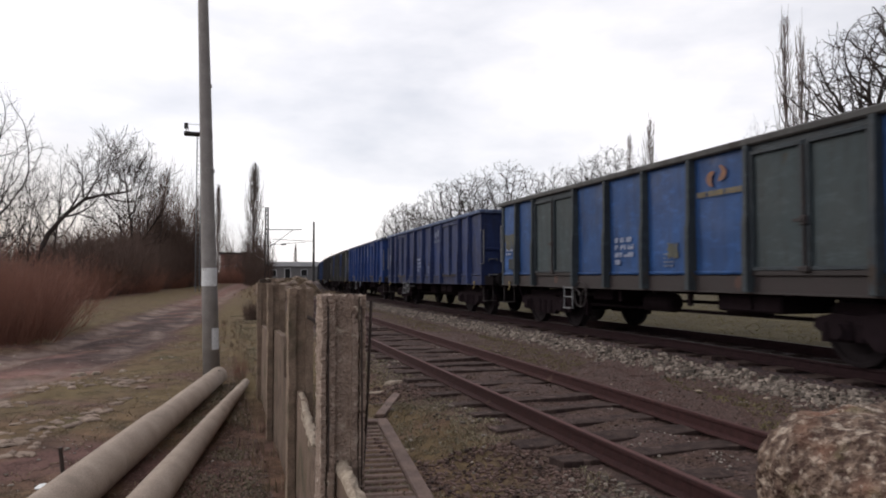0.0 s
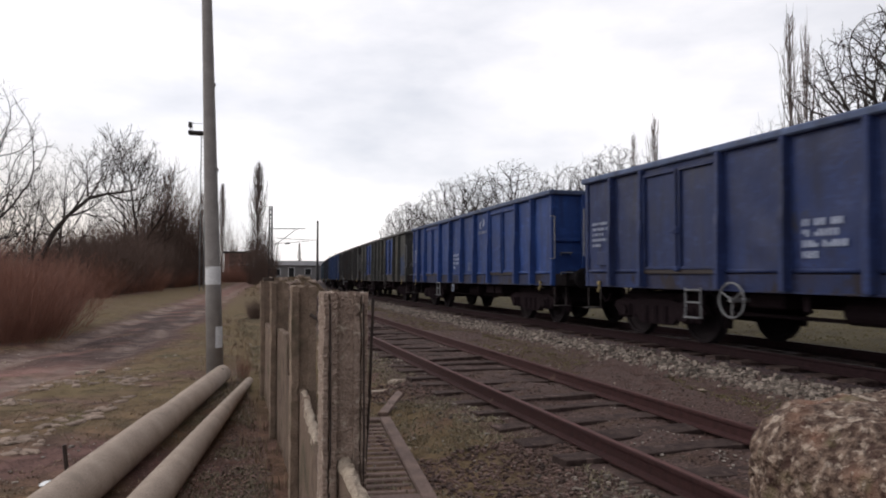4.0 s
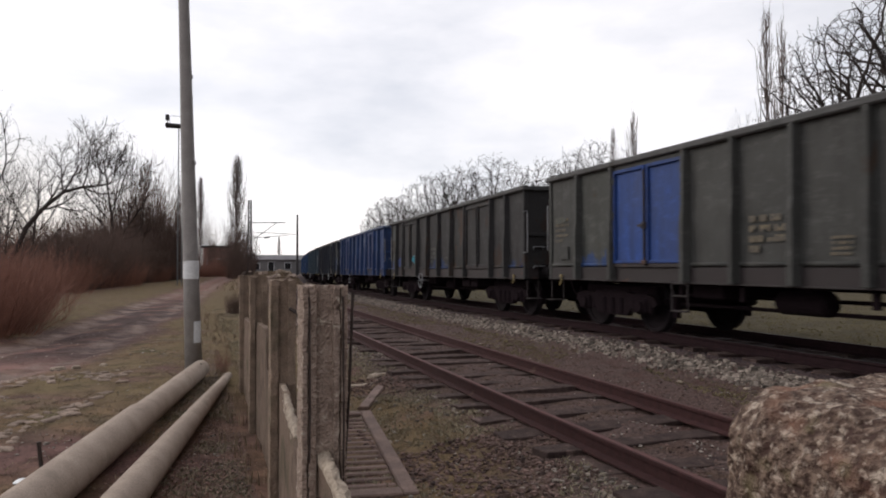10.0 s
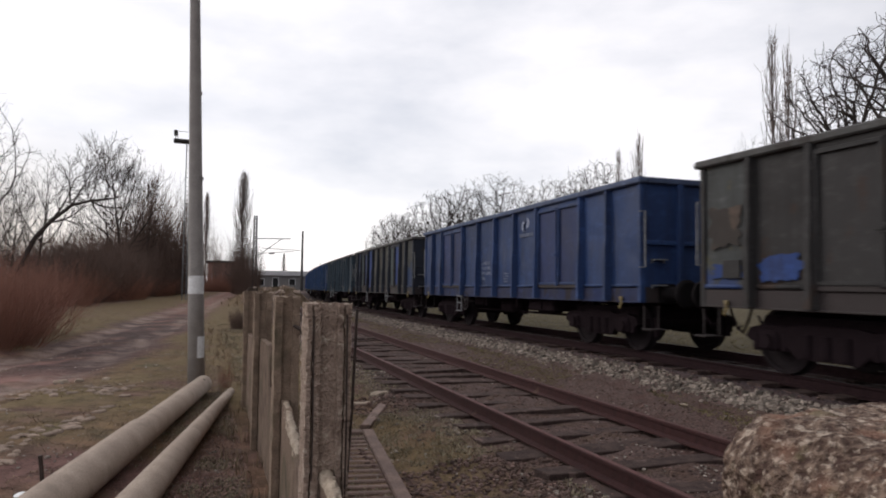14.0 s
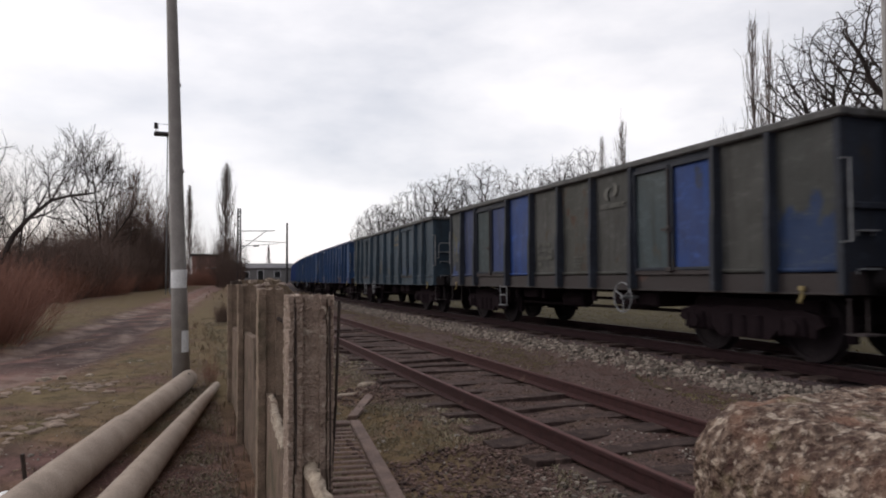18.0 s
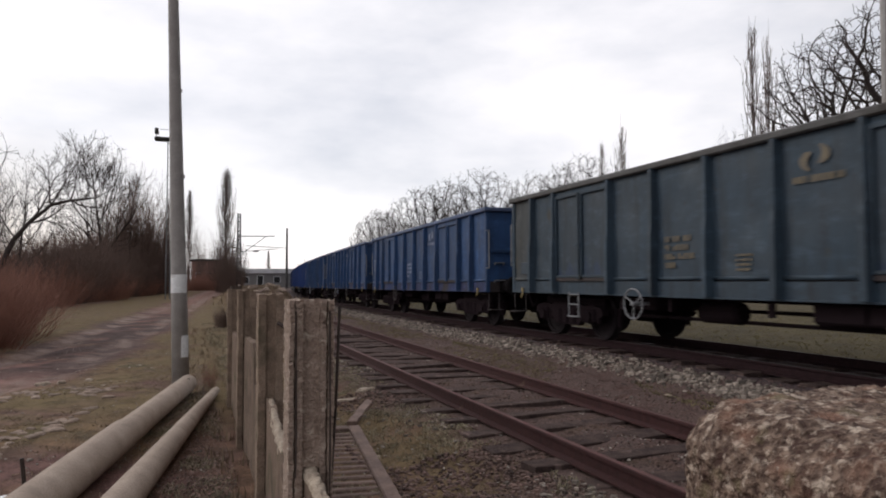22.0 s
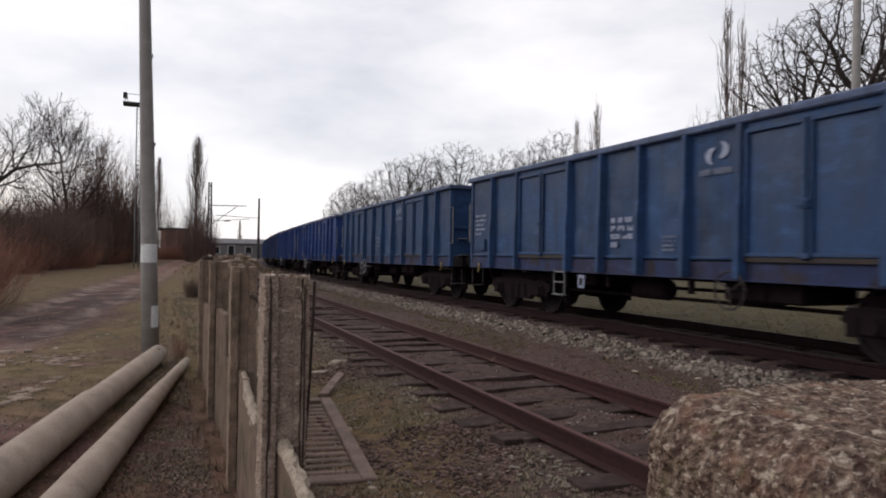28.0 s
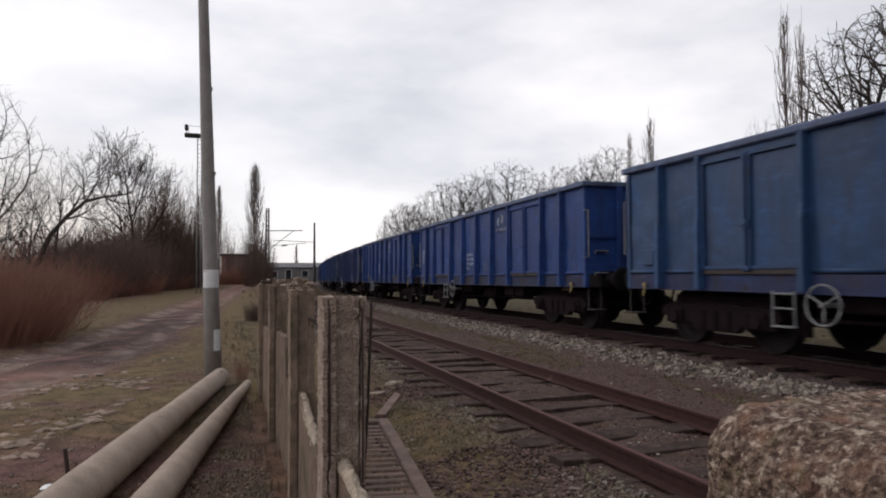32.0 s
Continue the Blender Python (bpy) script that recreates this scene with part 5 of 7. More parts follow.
def slab_mesh(y0, y1, z0, tops, seed, t=0.026):
    """A cast fence slab between two posts; tops: broken upper edge as (share of the length, height)."""
    bm = bmesh.new()
    n, rows = 24, 5
    g = []
    for side in (-t, t):
        cols = []
        for i in range(n + 1):
            u = i / n
            for (u0, h0), (u1, h1) in zip(tops, tops[1:]):
                if u <= u1 + 1e-6:
                    h = h0 + (h1 - h0) * (u - u0) / max(1e-6, u1 - u0)
                    break
            h += 0.022 * noise.noise(Vector((u * 17, seed, 0)))
            cols.append([bm.verts.new((side + 0.005 * noise.noise(Vector((u * 30, k * 3, seed + side))), y0 + (y1 - y0) * u, z0 + (h - z0) * k / rows)) for k in range(rows + 1)])
        g.append(cols)
    for cols, flip in ((g[0], False), (g[1], True)):
        for i in range(n):
            for k in range(rows):
                f = (cols[i][k], cols[i + 1][k], cols[i + 1][k + 1], cols[i][k + 1])
                bm.faces.new(f[::-1] if flip else f)
    for i in range(n):
        bm.faces.new((g[0][i][rows], g[0][i + 1][rows], g[1][i + 1][rows], g[1][i][rows]))
    for i in (0, n):
        for k in range(rows):
            bm.faces.new((g[0][i][k], g[0][i][k + 1], g[1][i][k + 1], g[1][i][k]))
    bmesh.ops.recalc_face_normals(bm, faces=bm.faces)
    return bm


fence = tagged(new("concrete_fence"), "crumbling concrete post-and-slab fence with most slabs broken away", "fence")
for i, (x, y, z) in enumerate(POSTS):
    if i == 0:
        continue
    part("fence_post", fence_post_mesh(i, 2 if i == 1 else 1), M_CONC if i == 1 else (M_POST_DARK if i == 5 else M_CONC_BROWN), fence, "eroded slotted concrete post", m=pose(x, y, z, random.Random(i).uniform(-1, 1), random.Random(i + 9).uniform(-0.8, 0.8), 0))
# slabs: bay, height of the bottom, broken top edge
SLABS = ((0, -0.4, ((0, 0.30), (0.35, 0.42), (0.7, 0.55), (1, 0.66))), (1, -0.4, ((0, 0.02), (0.2, 0.12), (0.45, 0.44), (0.9, 0.54), (1, 0.56))),
         (2, -0.4, ((0, 0.50), (0.42, 0.52), (0.47, 0.84), (1, 0.82))), (3, -0.4, ((0, 0.70), (0.5, 0.72), (1, 0.70))))
for b, z0, tops in SLABS:
    (xa, ya, _), (xb, yb, _) = POSTS[b], POSTS[b + 1]
    part("fence_slab", slab_mesh(0.035, yb - ya - 0.035, z0, tops, b * 3.7), M_CONC_DARK, fence, "broken concrete slab", m=pose(xa, ya, 0, 0, 0, -math.degrees(math.atan2(xb - xa, yb - ya))))
# pale fresh break along the tops of the two nearest slabs
for b, pts in ((0, ((1.75, 0.52), (2.1, 0.575), (2.4, 0.625), (2.76, 0.668))), (1, ((3.90, 0.445), (4.2, 0.482), (4.6, 0.512), (5.0, 0.552)))):
    bm = bmesh.new()
    tube(bm, [((0.45 + 0.05 * (y - 0.26) / 2.54 if b == 0 else 0.50 + 0.115 * (y - 2.8) / 2.35) + 0.004 * math.sin(9 * y), y, z - 0.012) for y, z in pts], [0.024, 0.029, 0.028, 0.024], 10)
    bmesh.ops.subdivide_edges(bm, edges=[e for e in bm.edges if e.calc_length() > 0.1], cuts=9)
    for v in bm.verts:
        v.co += Vector((0.7, 0.3, 1)) * (0.016 * noise.noise(v.co * 22) + 0.008 * noise.noise(v.co * 60))
    part("broken_edge", bm, M_CONC_PALE, fence, "pale freshly broken concrete edge")
part("bracket", tube(bmesh.new(), ((0.66, 5.06, 1.10), (0.70, 5.02, 1.075), (0.735, 4.99, 1.04)), 0.014, 6), M_IRON, fence, "bent rusty iron bracket")
part("reinforcing_bar", tube(bmesh.new(), ((0.612, 2.73, 1.31), (0.600, 2.74, 0.9), (0.578, 2.75, 0.5), (0.57, 2.76, -0.3)), 0.006, 6), M_IRON, fence, "thin rusty reinforcing bar")
for bx, by in ((0.435, 2.722), (0.57, 2.722)):
    part("reinforcing_bar", tube(bmesh.new(), ((bx, by, 1.29), (bx + 0.004, by - 0.004, 0.8), (bx, by, 0.2)), 0.004, 5), M_IRON, fence, "thin rusty reinforcing bar")


def post_head():
    """The head of the post right before the camera: a rounded, pebbly lump."""
    bm = bmesh.new()
    n, m_ = 240, 200
    rings = []
    for j in range(m_ + 1):
        z = -1.70 + 1.70 * (1 - (1 - j / m_) ** 2.6)
        ring = []
        for k in range(n):
            a = 2 * math.pi * k / n
            ca, sa = math.cos(a), math.sin(a)
            r = 1.0 / (abs(ca / 0.125) ** 7 + abs(sa / 0.085) ** 7) ** (1 / 7)
            t = min(1.0, max(0.0, -z / 0.030))
            r *= 1 - 0.17 * (1 - t) ** 2.4
            p = Vector((r * ca, r * sa, z))
            d = 0.004 * noise.noise(p * 22) + 0.0022 * noise.noise(p * 75 + Vector((3, 1, 0))) + 0.002 * noise.noise(p * 190)
            p += Vector((ca, sa, 0)) * d + Vector((0, 0, d * (1 - t)))
            ring.append(bm.verts.new(p))
        rings.append(ring)
    for a, b in zip(rings, rings[1:]):
        for k in range(n):
            bm.faces.new((a[k], a[(k + 1) % n], b[(k + 1) % n], b[k]))
    last, rim = rings[-1], [v.co.copy() for v in rings[-1]]
    steps = 40
    for i in range(1, steps):
        f = 1 - i / steps
        cur = []
        for c in rim:
            p = Vector((c.x * f, c.y * f, 0.0))
            bump = 0.004 * noise.noise(p * 30) + 0.0022 * noise.noise(p * 75 + Vector((3, 1, 0))) + 0.0012 * noise.noise(p * 190)
            k = min(1.0, i / 6)
            cur.append(bm.verts.new((p.x, p.y, c.z * (1 - k) + k * 0.004 + bump * k)))
        for k in range(n):
            bm.faces.new((last[k], last[(k + 1) % n], cur[(k + 1) % n], cur[k]))
        last = cur
    bm.faces.new(last)
    bmesh.ops.recalc_face_normals(bm, faces=bm.faces)
    return bm


part("fence_post", post_head(), M_CONC_BLOCK, fence, "rounded pebbly head of a weathered concrete post", m=pose(0.424, 0.255, 1.341, 0, 0, 2), smooth=True)

# ---- poles ----
street_pole = tagged(new("concrete_pole"), "tall tapering grey concrete pole with white painted plates", "utility pole")
street_pole.matrix_basis = pose(-0.01, 11.57, -0.32)
bm = bmesh.new()
tube(bm, ((0, 0, 0), (-0.06, -0.04, 1.8), (-0.20, -0.15, 6.1), (-0.30, -0.22, 9.2)), [0.135, 0.118, 0.080, 0.055], 20)
part("shaft", bm, M_POLE, street_pole, smooth=True)


def band(z0, z1, a0, a1, r, cx, cy):
    """A thin curved plate round a shaft, between two angles."""
    bm = bmesh.new()
    rows = []
    for rr in (r, r + 0.003):
        for z in (z0, z1):
            rows.append([bm.verts.new((cx + rr * math.cos(a0 + (a1 - a0) * k / 8), cy + rr * math.sin(a0 + (a1 - a0) * k / 8), z)) for k in range(9)])
    for i, j in ((0, 1), (2, 3), (0, 2), (1, 3)):
        for k in range(8):
            bm.faces.new((rows[i][k], rows[i][k + 1], rows[j][k + 1], rows[j][k]))
    bmesh.ops.recalc_face_normals(bm, faces=bm.faces)
    return bm


part("upper_plate", band(1.53, 1.82, -2.9, -0.25, 0.121, -0.055, -0.037), M_SIGN, street_pole, "square white plate")
part("lower_plate", band(0.52, 0.86, -1.45, -0.45, 0.132, -0.023, -0.014), M_SIGN, street_pole, "narrow white plate")
for z in (3.35, 4.72):
    part("joint_band", band(z, z + 0.05, -3.14, 3.14, 0.107 - (z - 3.35) * 0.0088, -0.1 - (z - 3.35) * 0.035, -0.075 - (z - 3.35) * 0.026), M_POLE, street_pole)

far_pole = tagged(new("concrete_pole"), "plain pale concrete pole behind the train", "utility pole")
far_pole.matrix_basis = pose(17.3, 12.4, -0.1)
part("shaft", tube(bmesh.new(), ((0, 0, 0), (0, 0, 5), (0.02, 0, 11)), [0.15, 0.115, 0.085], 16), M_POLE, far_pole, smooth=True)


def lying_pole(pts, radii, label):
    thing = tagged(new("lying_concrete_pole"), label, "concrete pole", "poles on the ground")
    bm = bmesh.new()
    tube(bm, pts, radii, 26)
    bmesh.ops.bevel(bm, geom=[e for e in bm.edges if len(e.link_faces) == 2 and max(len(f.verts) for f in e.link_faces) > 8], offset=0.012, segments=2, affect="EDGES")
    part("shaft", bm, M_PIPE, thing, smooth=True)
    return thing


def along(a, b, u, r):
    return (a[0] + (b[0] - a[0]) * u, a[1] + (b[1] - a[1]) * u, GROUND_Z + 0.015 + r)


PA, PB = (0.09, 11.05), (-1.53, 2.0)
lying_pole([along(PA, PB, u, r) for u, r in ((0, 0.132), (0.30, 0.140), (0.375, 0.143), (0.385, 0.153), (0.62, 0.160), (1, 0.166))], [0.132, 0.140, 0.143, 0.153, 0.160, 0.166],
           "long grey concrete pole with a stepped end, lying in dead grass")
PC, PD = (0.48, 10.72), (-0.98, 1.6)
lying_pole([along(PC, PD, u, r) for u, r in ((0, 0.055), (0.08, 0.068), (0.3, 0.096), (0.6, 0.128), (1, 0.158))], [0.055, 0.068, 0.096, 0.128, 0.158],
           "tapering grey concrete pole lying beside the fence")
hole = part("bolt_hole", tube(bmesh.new(), ((0.095, 10.62, -0.03), (0.098, 10.62, -0.025)), 0.022, 10), M_DARKVOID)
hole.parent = [o for o in scene.objects if o.name == "lying_concrete_pole"][0]

stake = tagged(new("iron_stake"), "thin rusty iron stake standing in the grass", "stake")
part("rod", tube(bmesh.new(), ((-0.99, 5.64, -0.4), (-1.048, 5.64, 0.146)), 0.016, 6), M_IRON, stake)


# ---- debris on the ground ----
def slatted_slab():
    thing = tagged(new("slatted_concrete_panel"), "grey slatted concrete panel lying in the grass", "concrete panel")
    thing.matrix_basis = pose(0.80, 4.98, GROUND_Z - 0.040, 0.5, 0.8, -6.5)
    for x in (0.0, 0.68):
        part("beam", boxes((x, x + 0.13, 0, 2.85, 0, 0.07), bevel=0.012), M_BOARD, thing)
    part("beam", boxes((0.13, 0.68, 0, 0.16, 0, 0.07), bevel=0.012), M_BOARD, thing)
    part("beam", boxes((0.13, 0.68, 2.70, 2.85, 0, 0.07), bevel=0.012), M_BOARD, thing)
    me = mesh_of("slat", boxes((0.13, 0.68, 0, 0.075, 0.004, 0.050), bevel=0.012), M_BOARD)
    for k in range(15):
        part("slat", me, None, thing, m=pose(0, 0.25 + k * 0.16, 0))


slatted_slab()


def plank(a, b, w, h, mat, label, name="plank"):
    a, b = Vector(a), Vector(b)
    d = (b - a).length
    bm = boxes((-w / 2, w / 2, 0, d, 0, h), bevel=min(w, h) * 0.18)
    bmesh.ops.subdivide_edges(bm, edges=[e for e in bm.edges if e.calc_length() > d * 0.8], cuts=6)
    for v in bm.verts:
        v.co += Vector((noise.noise(v.co * 3 + a) * 0.012, 0, noise.noise(v.co * 4 + b) * 0.008))
    ob = part(name, bm, mat)
    ob.matrix_basis = Matrix.Translation(a) @ (b - a).to_track_quat("Y", "Z").to_matrix().to_4x4()
    return tagged(ob, label, "plank")


GZ = GROUND_Z + 0.02
plank((1.95, 9.26, GZ), (2.55, 9.34, GZ), 0.10, 0.05, M_CONC_PALE, "pale narrow board lying on the ground")
plank((2.50, 9.30, GZ + 0.02), (1.86, 7.82, GZ), 0.12, 0.05, M_BOARD, "grey board lying aslant on the ground")
plank((2.72, 5.42, GZ), (3.12, 5.62, GZ), 0.22, 0.05, M_SLEEPER, "flat dark broken sleeper piece")
plank((2.72, 7.2, GZ), (3.15, 7.35, GZ + 0.03), 0.16, 0.06, M_SLEEPER, "dark broken sleeper piece")
plank((2.75, 10.2, GZ + 0.03), (3.2, 10.3, GZ + 0.04), 0.2, 0.07, M_SLEEPER, "dark broken sleeper piece")


def litter(name, pos, size, mat, label, seed):
    r = random.Random(seed)
    bm = bmesh.new()
    vs = [bm.verts.new(v) for v in rough_stone((0, 0, size * 0.2), size, r, 0.4)]
    for f in STONE_FACES:
        bm.faces.new([vs[i] for i in f])
    bmesh.ops.bevel(bm, geom=list(bm.edges), offset=size * 0.14, segments=1, affect="EDGES")
    ob = part(name, bm, mat)
    ob.matrix_basis = pose(pos[0], pos[1], ground_z(pos[0], pos[1]) - 0.005)
    tagged(ob, label, "stone", "loose pale stones")


for k, (x, y, s) in enumerate(((2.50, 9.75, 0.10), (2.62, 9.8, 0.07), (5.75, 7.05, 0.04), (6.0, 6.2, 0.045), (1.50, 4.72, 0.055), (1.78, 6.4, 0.04), (-0.80, 14.9, 0.05), (-1.9, 13.1, 0.10),
                               (-2.15, 13.0, 0.12), (-1.5, 13.25, 0.09), (-1.15, 6.15, 0.06), (-0.55, 14.4, 0.03), (-1.2, 12.4, 0.04), (5.3, 8.3, 0.03), (-3.9, 15.2, 0.06))):
    litter("stone", (x, y), s, M_CONC_PALE, "loose pale broken stone on the soil", k)


scrap = bmesh.new()
rim = [scrap.verts.new((0.115 * math.cos(a) * (1 + 0.2 * math.sin(2 * a)), 0.075 * math.sin(a), 0.012 + 0.01 * math.sin(3 * a))) for a in [2 * math.pi * k / 16 for k in range(16)]]
low = [scrap.verts.new((v.co.x * 0.94, v.co.y * 0.94, v.co.z - 0.010)) for v in rim]
scrap.faces.new(rim)
for k in range(16):
    scrap.faces.new((rim[k], low[k], low[(k + 1) % 16], rim[(k + 1) % 16]))
bmesh.ops.recalc_face_normals(scrap, faces=scrap.faces)
ob = part("plastic_scrap", scrap, M_SIGN)
ob.matrix_basis = pose(-1.21, 6.23, ground_z(-1.21, 6.23) + 0.004)
tagged(ob, "crumpled white plastic scrap lying in the grass", "litter")


def rubble_heap():
    """Broken concrete and boards tipped on the overgrown mound at the end of the siding."""
    r = random.Random(61)
    for k in range(34):
        y = r.uniform(50, 66)
        x = 6.3 + (y - 58) * 0.08 + r.gauss(0, 1.1)
        s = r.uniform(0.18, 0.46)
        bm = bmesh.new()
        vs = [bm.verts.new(v) for v in rough_stone((0, 0, s * 0.12), s, r, 0.38)]
        for f in STONE_FACES:
            bm.faces.new([vs[i] for i in f])
        bmesh.ops.bevel(bm, geom=list(bm.edges), offset=s * 0.06, segments=1, affect="EDGES")
        ob = part("concrete_chunk", bm, M_CONC_PALE if r.random() < 0.45 else M_CONC)
        ob.matrix_basis = pose(x, y, ground_z(x, y), r.uniform(-14, 14), r.uniform(-14, 14), r.uniform(0, 360))
        tagged(ob, "broken chunk of grey concrete on the grass", "concrete chunk", "rubble beyond the fence")
    for k in range(9):
        y, x, a = r.uniform(50, 59), 6.4 + r.gauss(0, 1.0), r.uniform(0, 3.1)
        d = Vector((math.cos(a), math.sin(a), 0)) * r.uniform(0.6, 1.3)
        za, zb = ground_z(x, y), ground_z(x + d.x, y + d.y)
        plank((x, y, za + 0.03), (x + d.x, y + d.y, zb + r.uniform(0.05, 0.35)), 0.16, 0.06, M_BOARD if k % 2 else M_CONC_BROWN, "grey board tipped on the rubble mound")


rubble_heap()


# ---- loose ballast, grass and leaves ----
def ballast():
    r = random.Random(11)
    verts, faces = [], []
    for _ in range(9500):
        y = 2.0 + 56 * r.random() ** 1.7
        off = -min(2.55, max(1.92, r.gauss(2.15, 0.11)))
        x = main_x(y) + off
        s = r.uniform(0.013, 0.036) * (1 if r.random() < 0.92 else 1.6)
        b = len(verts)
        verts += rough_stone((x, y, ground_z(x, y) + s * 0.2), s, r, 0.55)
        faces += [tuple(b + i for i in f) for f in STONE_FACES]
    for _ in range(2600):
        y = 3.0 + 13 * r.random() ** 1.3
        x = side_x(y) - 0.62 - abs(r.gauss(0, 0.42))
        if noise.noise(Vector((x * 0.8, y * 0.6, 27))) < 0.02:
            continue
        s = r.uniform(0.010, 0.030)
        b = len(verts)
        verts += rough_stone((x, y, ground_z(x, y) + s * 0.15), s, r, 0.55)
        faces += [tuple(b + i for i in f) for f in STONE_FACES]
    stuff("ballast_stones", verts, faces, M_STONE, "loose pale ballast stones along the main line", "ballast")
    verts, faces = [], []
    for _ in range(14000):
        y = 1.5 + 30 * r.random() ** 1.6
        x = r.uniform(side_x(y) - 1.3, main_x(y) - 1.7)
        s = r.uniform(0.006, 0.018)
        b = len(verts)
        verts += rough_stone((x, y, ground_z(x, y) + s * 0.15), s, r, 0.5)
        faces += [tuple(b + i for i in f) for f in STONE_FACES]
    for _ in range(9000):
        y = 2.2 + 7.5 * r.random() ** 1.3
        x = r.uniform(1.55, side_x(y) - 0.7)
        if noise.noise(Vector((x * 0.9, y * 0.5, 2))) > (-0.02 if y < 6 else -0.2):
            continue
        s = r.uniform(0.009, 0.026)
        b = len(verts)
        verts += rough_stone((x, y, ground_z(x, y) + s * 0.2), s, r, 0.55)
        faces += [tuple(b + i for i in f) for f in STONE_FACES]
    stuff("cinder_gravel", verts, faces, M_GRAVEL, "dark cinder gravel between the tracks", "gravel")


M_GRAVEL = vary_by_piece(material("cinder_gravel", (0.128, 0.085, 0.072), (0.075, 0.048, 0.041), rough=0.95, scale=5, fine=50, bump=0.2, spec=0.2), 0.4, 1.7)


def blades(name, count, place, h, mat, label, seed, lean=0.6, width=0.006):
    r = random.Random(seed)
    verts, faces = [], []
    for _ in range(count):
        p = place(r)
        if p is None:
            continue
        x, y, k = p
        z = ground_z(x, y) - 0.01
        for _b in range(r.randint(3, 6)):
            a, hh = r.uniform(0, 6.283), h * k * r.uniform(0.5, 1.25)
            dx, dy = math.cos(a) * hh * lean * r.random(), math.sin(a) * hh * lean * r.random()
            wx, wy = -math.sin(a) * width, math.cos(a) * width
            bx, by = x + r.uniform(-0.04, 0.04), y + r.uniform(-0.04, 0.04)
            b = len(verts)
            verts += [(bx - wx, by - wy, z), (bx + wx, by + wy, z), (bx + dx * 0.45 + wx * 0.7, by + dy * 0.45 + wy * 0.7, z + hh * 0.6), (bx + dx * 0.45 - wx * 0.7, by + dy * 0.45 - wy * 0.7, z + hh * 0.6), (bx + dx, by + dy, z + hh * 0.92)]
            faces += [(b, b + 1, b + 2, b + 3), (b + 3, b + 2, b + 4)]
    stuff(name, verts, faces, mat, label, "grass")


def spot_left(r):
    y = 3.0 + 45 * r.random() ** 1.8
    x = r.uniform(-9 - y * 0.15, 0.45)
    if abs(x - road_x(y)) < 1.35 + 0.5 * r.random() or noise.noise(Vector((x * 0.6, y * 0.6, 5))) < -0.08:
        return None
    return x, y, 1.0


def spot_verge(r):
    y = 2.5 + 26 * r.random() ** 1.5
    x = r.uniform(0.65, side_x(y) - 1.0)
    if noise.noise(Vector((x * 0.9, y * 0.5, 2))) < (-0.05 if y < 7 else -0.25):
        return None
    return x, y, 1.0


def spot_between(r):
    y = 5.0 + 44 * r.random() ** 1.4
    x = r.uniform(side_x(y) + 0.9, main_x(y) - 2.4)
    if noise.noise(Vector((x * 0.7, y * 0.3, 8))) < -0.12:
        return None
    return x, y, 0.7


def spot_lawn(r):
    y = 4.0 + 60 * r.random() ** 1.2
    x = main_x(y) + 2.2 + 14 * r.random() ** 1.5
    return x, y, 1.0


def spot_mound(r):
    return 6.3 + r.gauss(0, 1.5), 57 + r.gauss(0, 6.0), 2.2


def spot_strip(r):
    y = 2.6 + 9 * r.random() ** 1.3
    x = 0.42 - abs(r.gauss(0, 0.38))
    if noise.noise(Vector((x * 2.1, y * 1.3, 31))) < 0.02:
        return None
    return x, y, 1.0


def spot_fence(r):
    y = 3 + 22 * r.random()
    x = 0.5 + r.gauss(0, 0.28)
    return x, y, 1.7


ballast()
blades("dry_grass", 17000, spot_left, 0.032, M_GRASS, "thin dry winter grass on the waste ground", 21, lean=1.7)
blades("verge_grass", 16000, spot_verge, 0.036, M_VERGE, "matted olive winter grass beside the siding", 22, lean=1.5)
blades("track_grass", 11000, spot_between, 0.04, M_GREEN, "sparse dry grass between the tracks", 23, lean=1.2)
blades("green_grass", 7000, spot_lawn, 0.045, M_GREEN, "short green grass beyond the train", 24, width=0.01)
blades("mound_grass", 2600, spot_mound, 0.09, M_GRASS, "tufts of dry grass on the rubble mound", 26, width=0.02)
blades("strip_grass", 4200, spot_strip, 0.036, M_VERGE, "tufts of grey-green grass along the fence", 27, lean=1.3)
blades("fence_weeds", 260, spot_fence, 0.08, M_GRASS, "dead weeds along the foot of the fence", 25)


def leaves():
    r = random.Random(31)
    verts, faces = [], []
    for _ in range(22000):
        y = 2.5 + 12 * r.random() ** 1.5
        x = 0.45 - abs(r.gauss(0, 0.55)) if r.random() < 0.7 else r.uniform(0.6, 2.8)
        z = ground_z(x, y) + 0.004 + 0.02 * r.random()
        s, a = r.uniform(0.006, 0.017), r.uniform(0, 6.283)
        c, d = math.cos(a) * s, math.sin(a) * s
        t = r.uniform(-0.6, 0.6) * s
        b = len(verts)
        verts += [(x - c, y - d, z), (x - d * 0.6, y + c * 0.6, z + abs(t)), (x + c, y + d, z + t * 0.5 + 0.004), (x + d * 0.6, y - c * 0.6, z + abs(t) * 0.6)]
        faces.append((b, b + 1, b + 2, b + 3))
    stuff("dead_leaves", verts, faces, M_LEAF, "dead brown leaves on the bare soil", "leaves")


leaves()


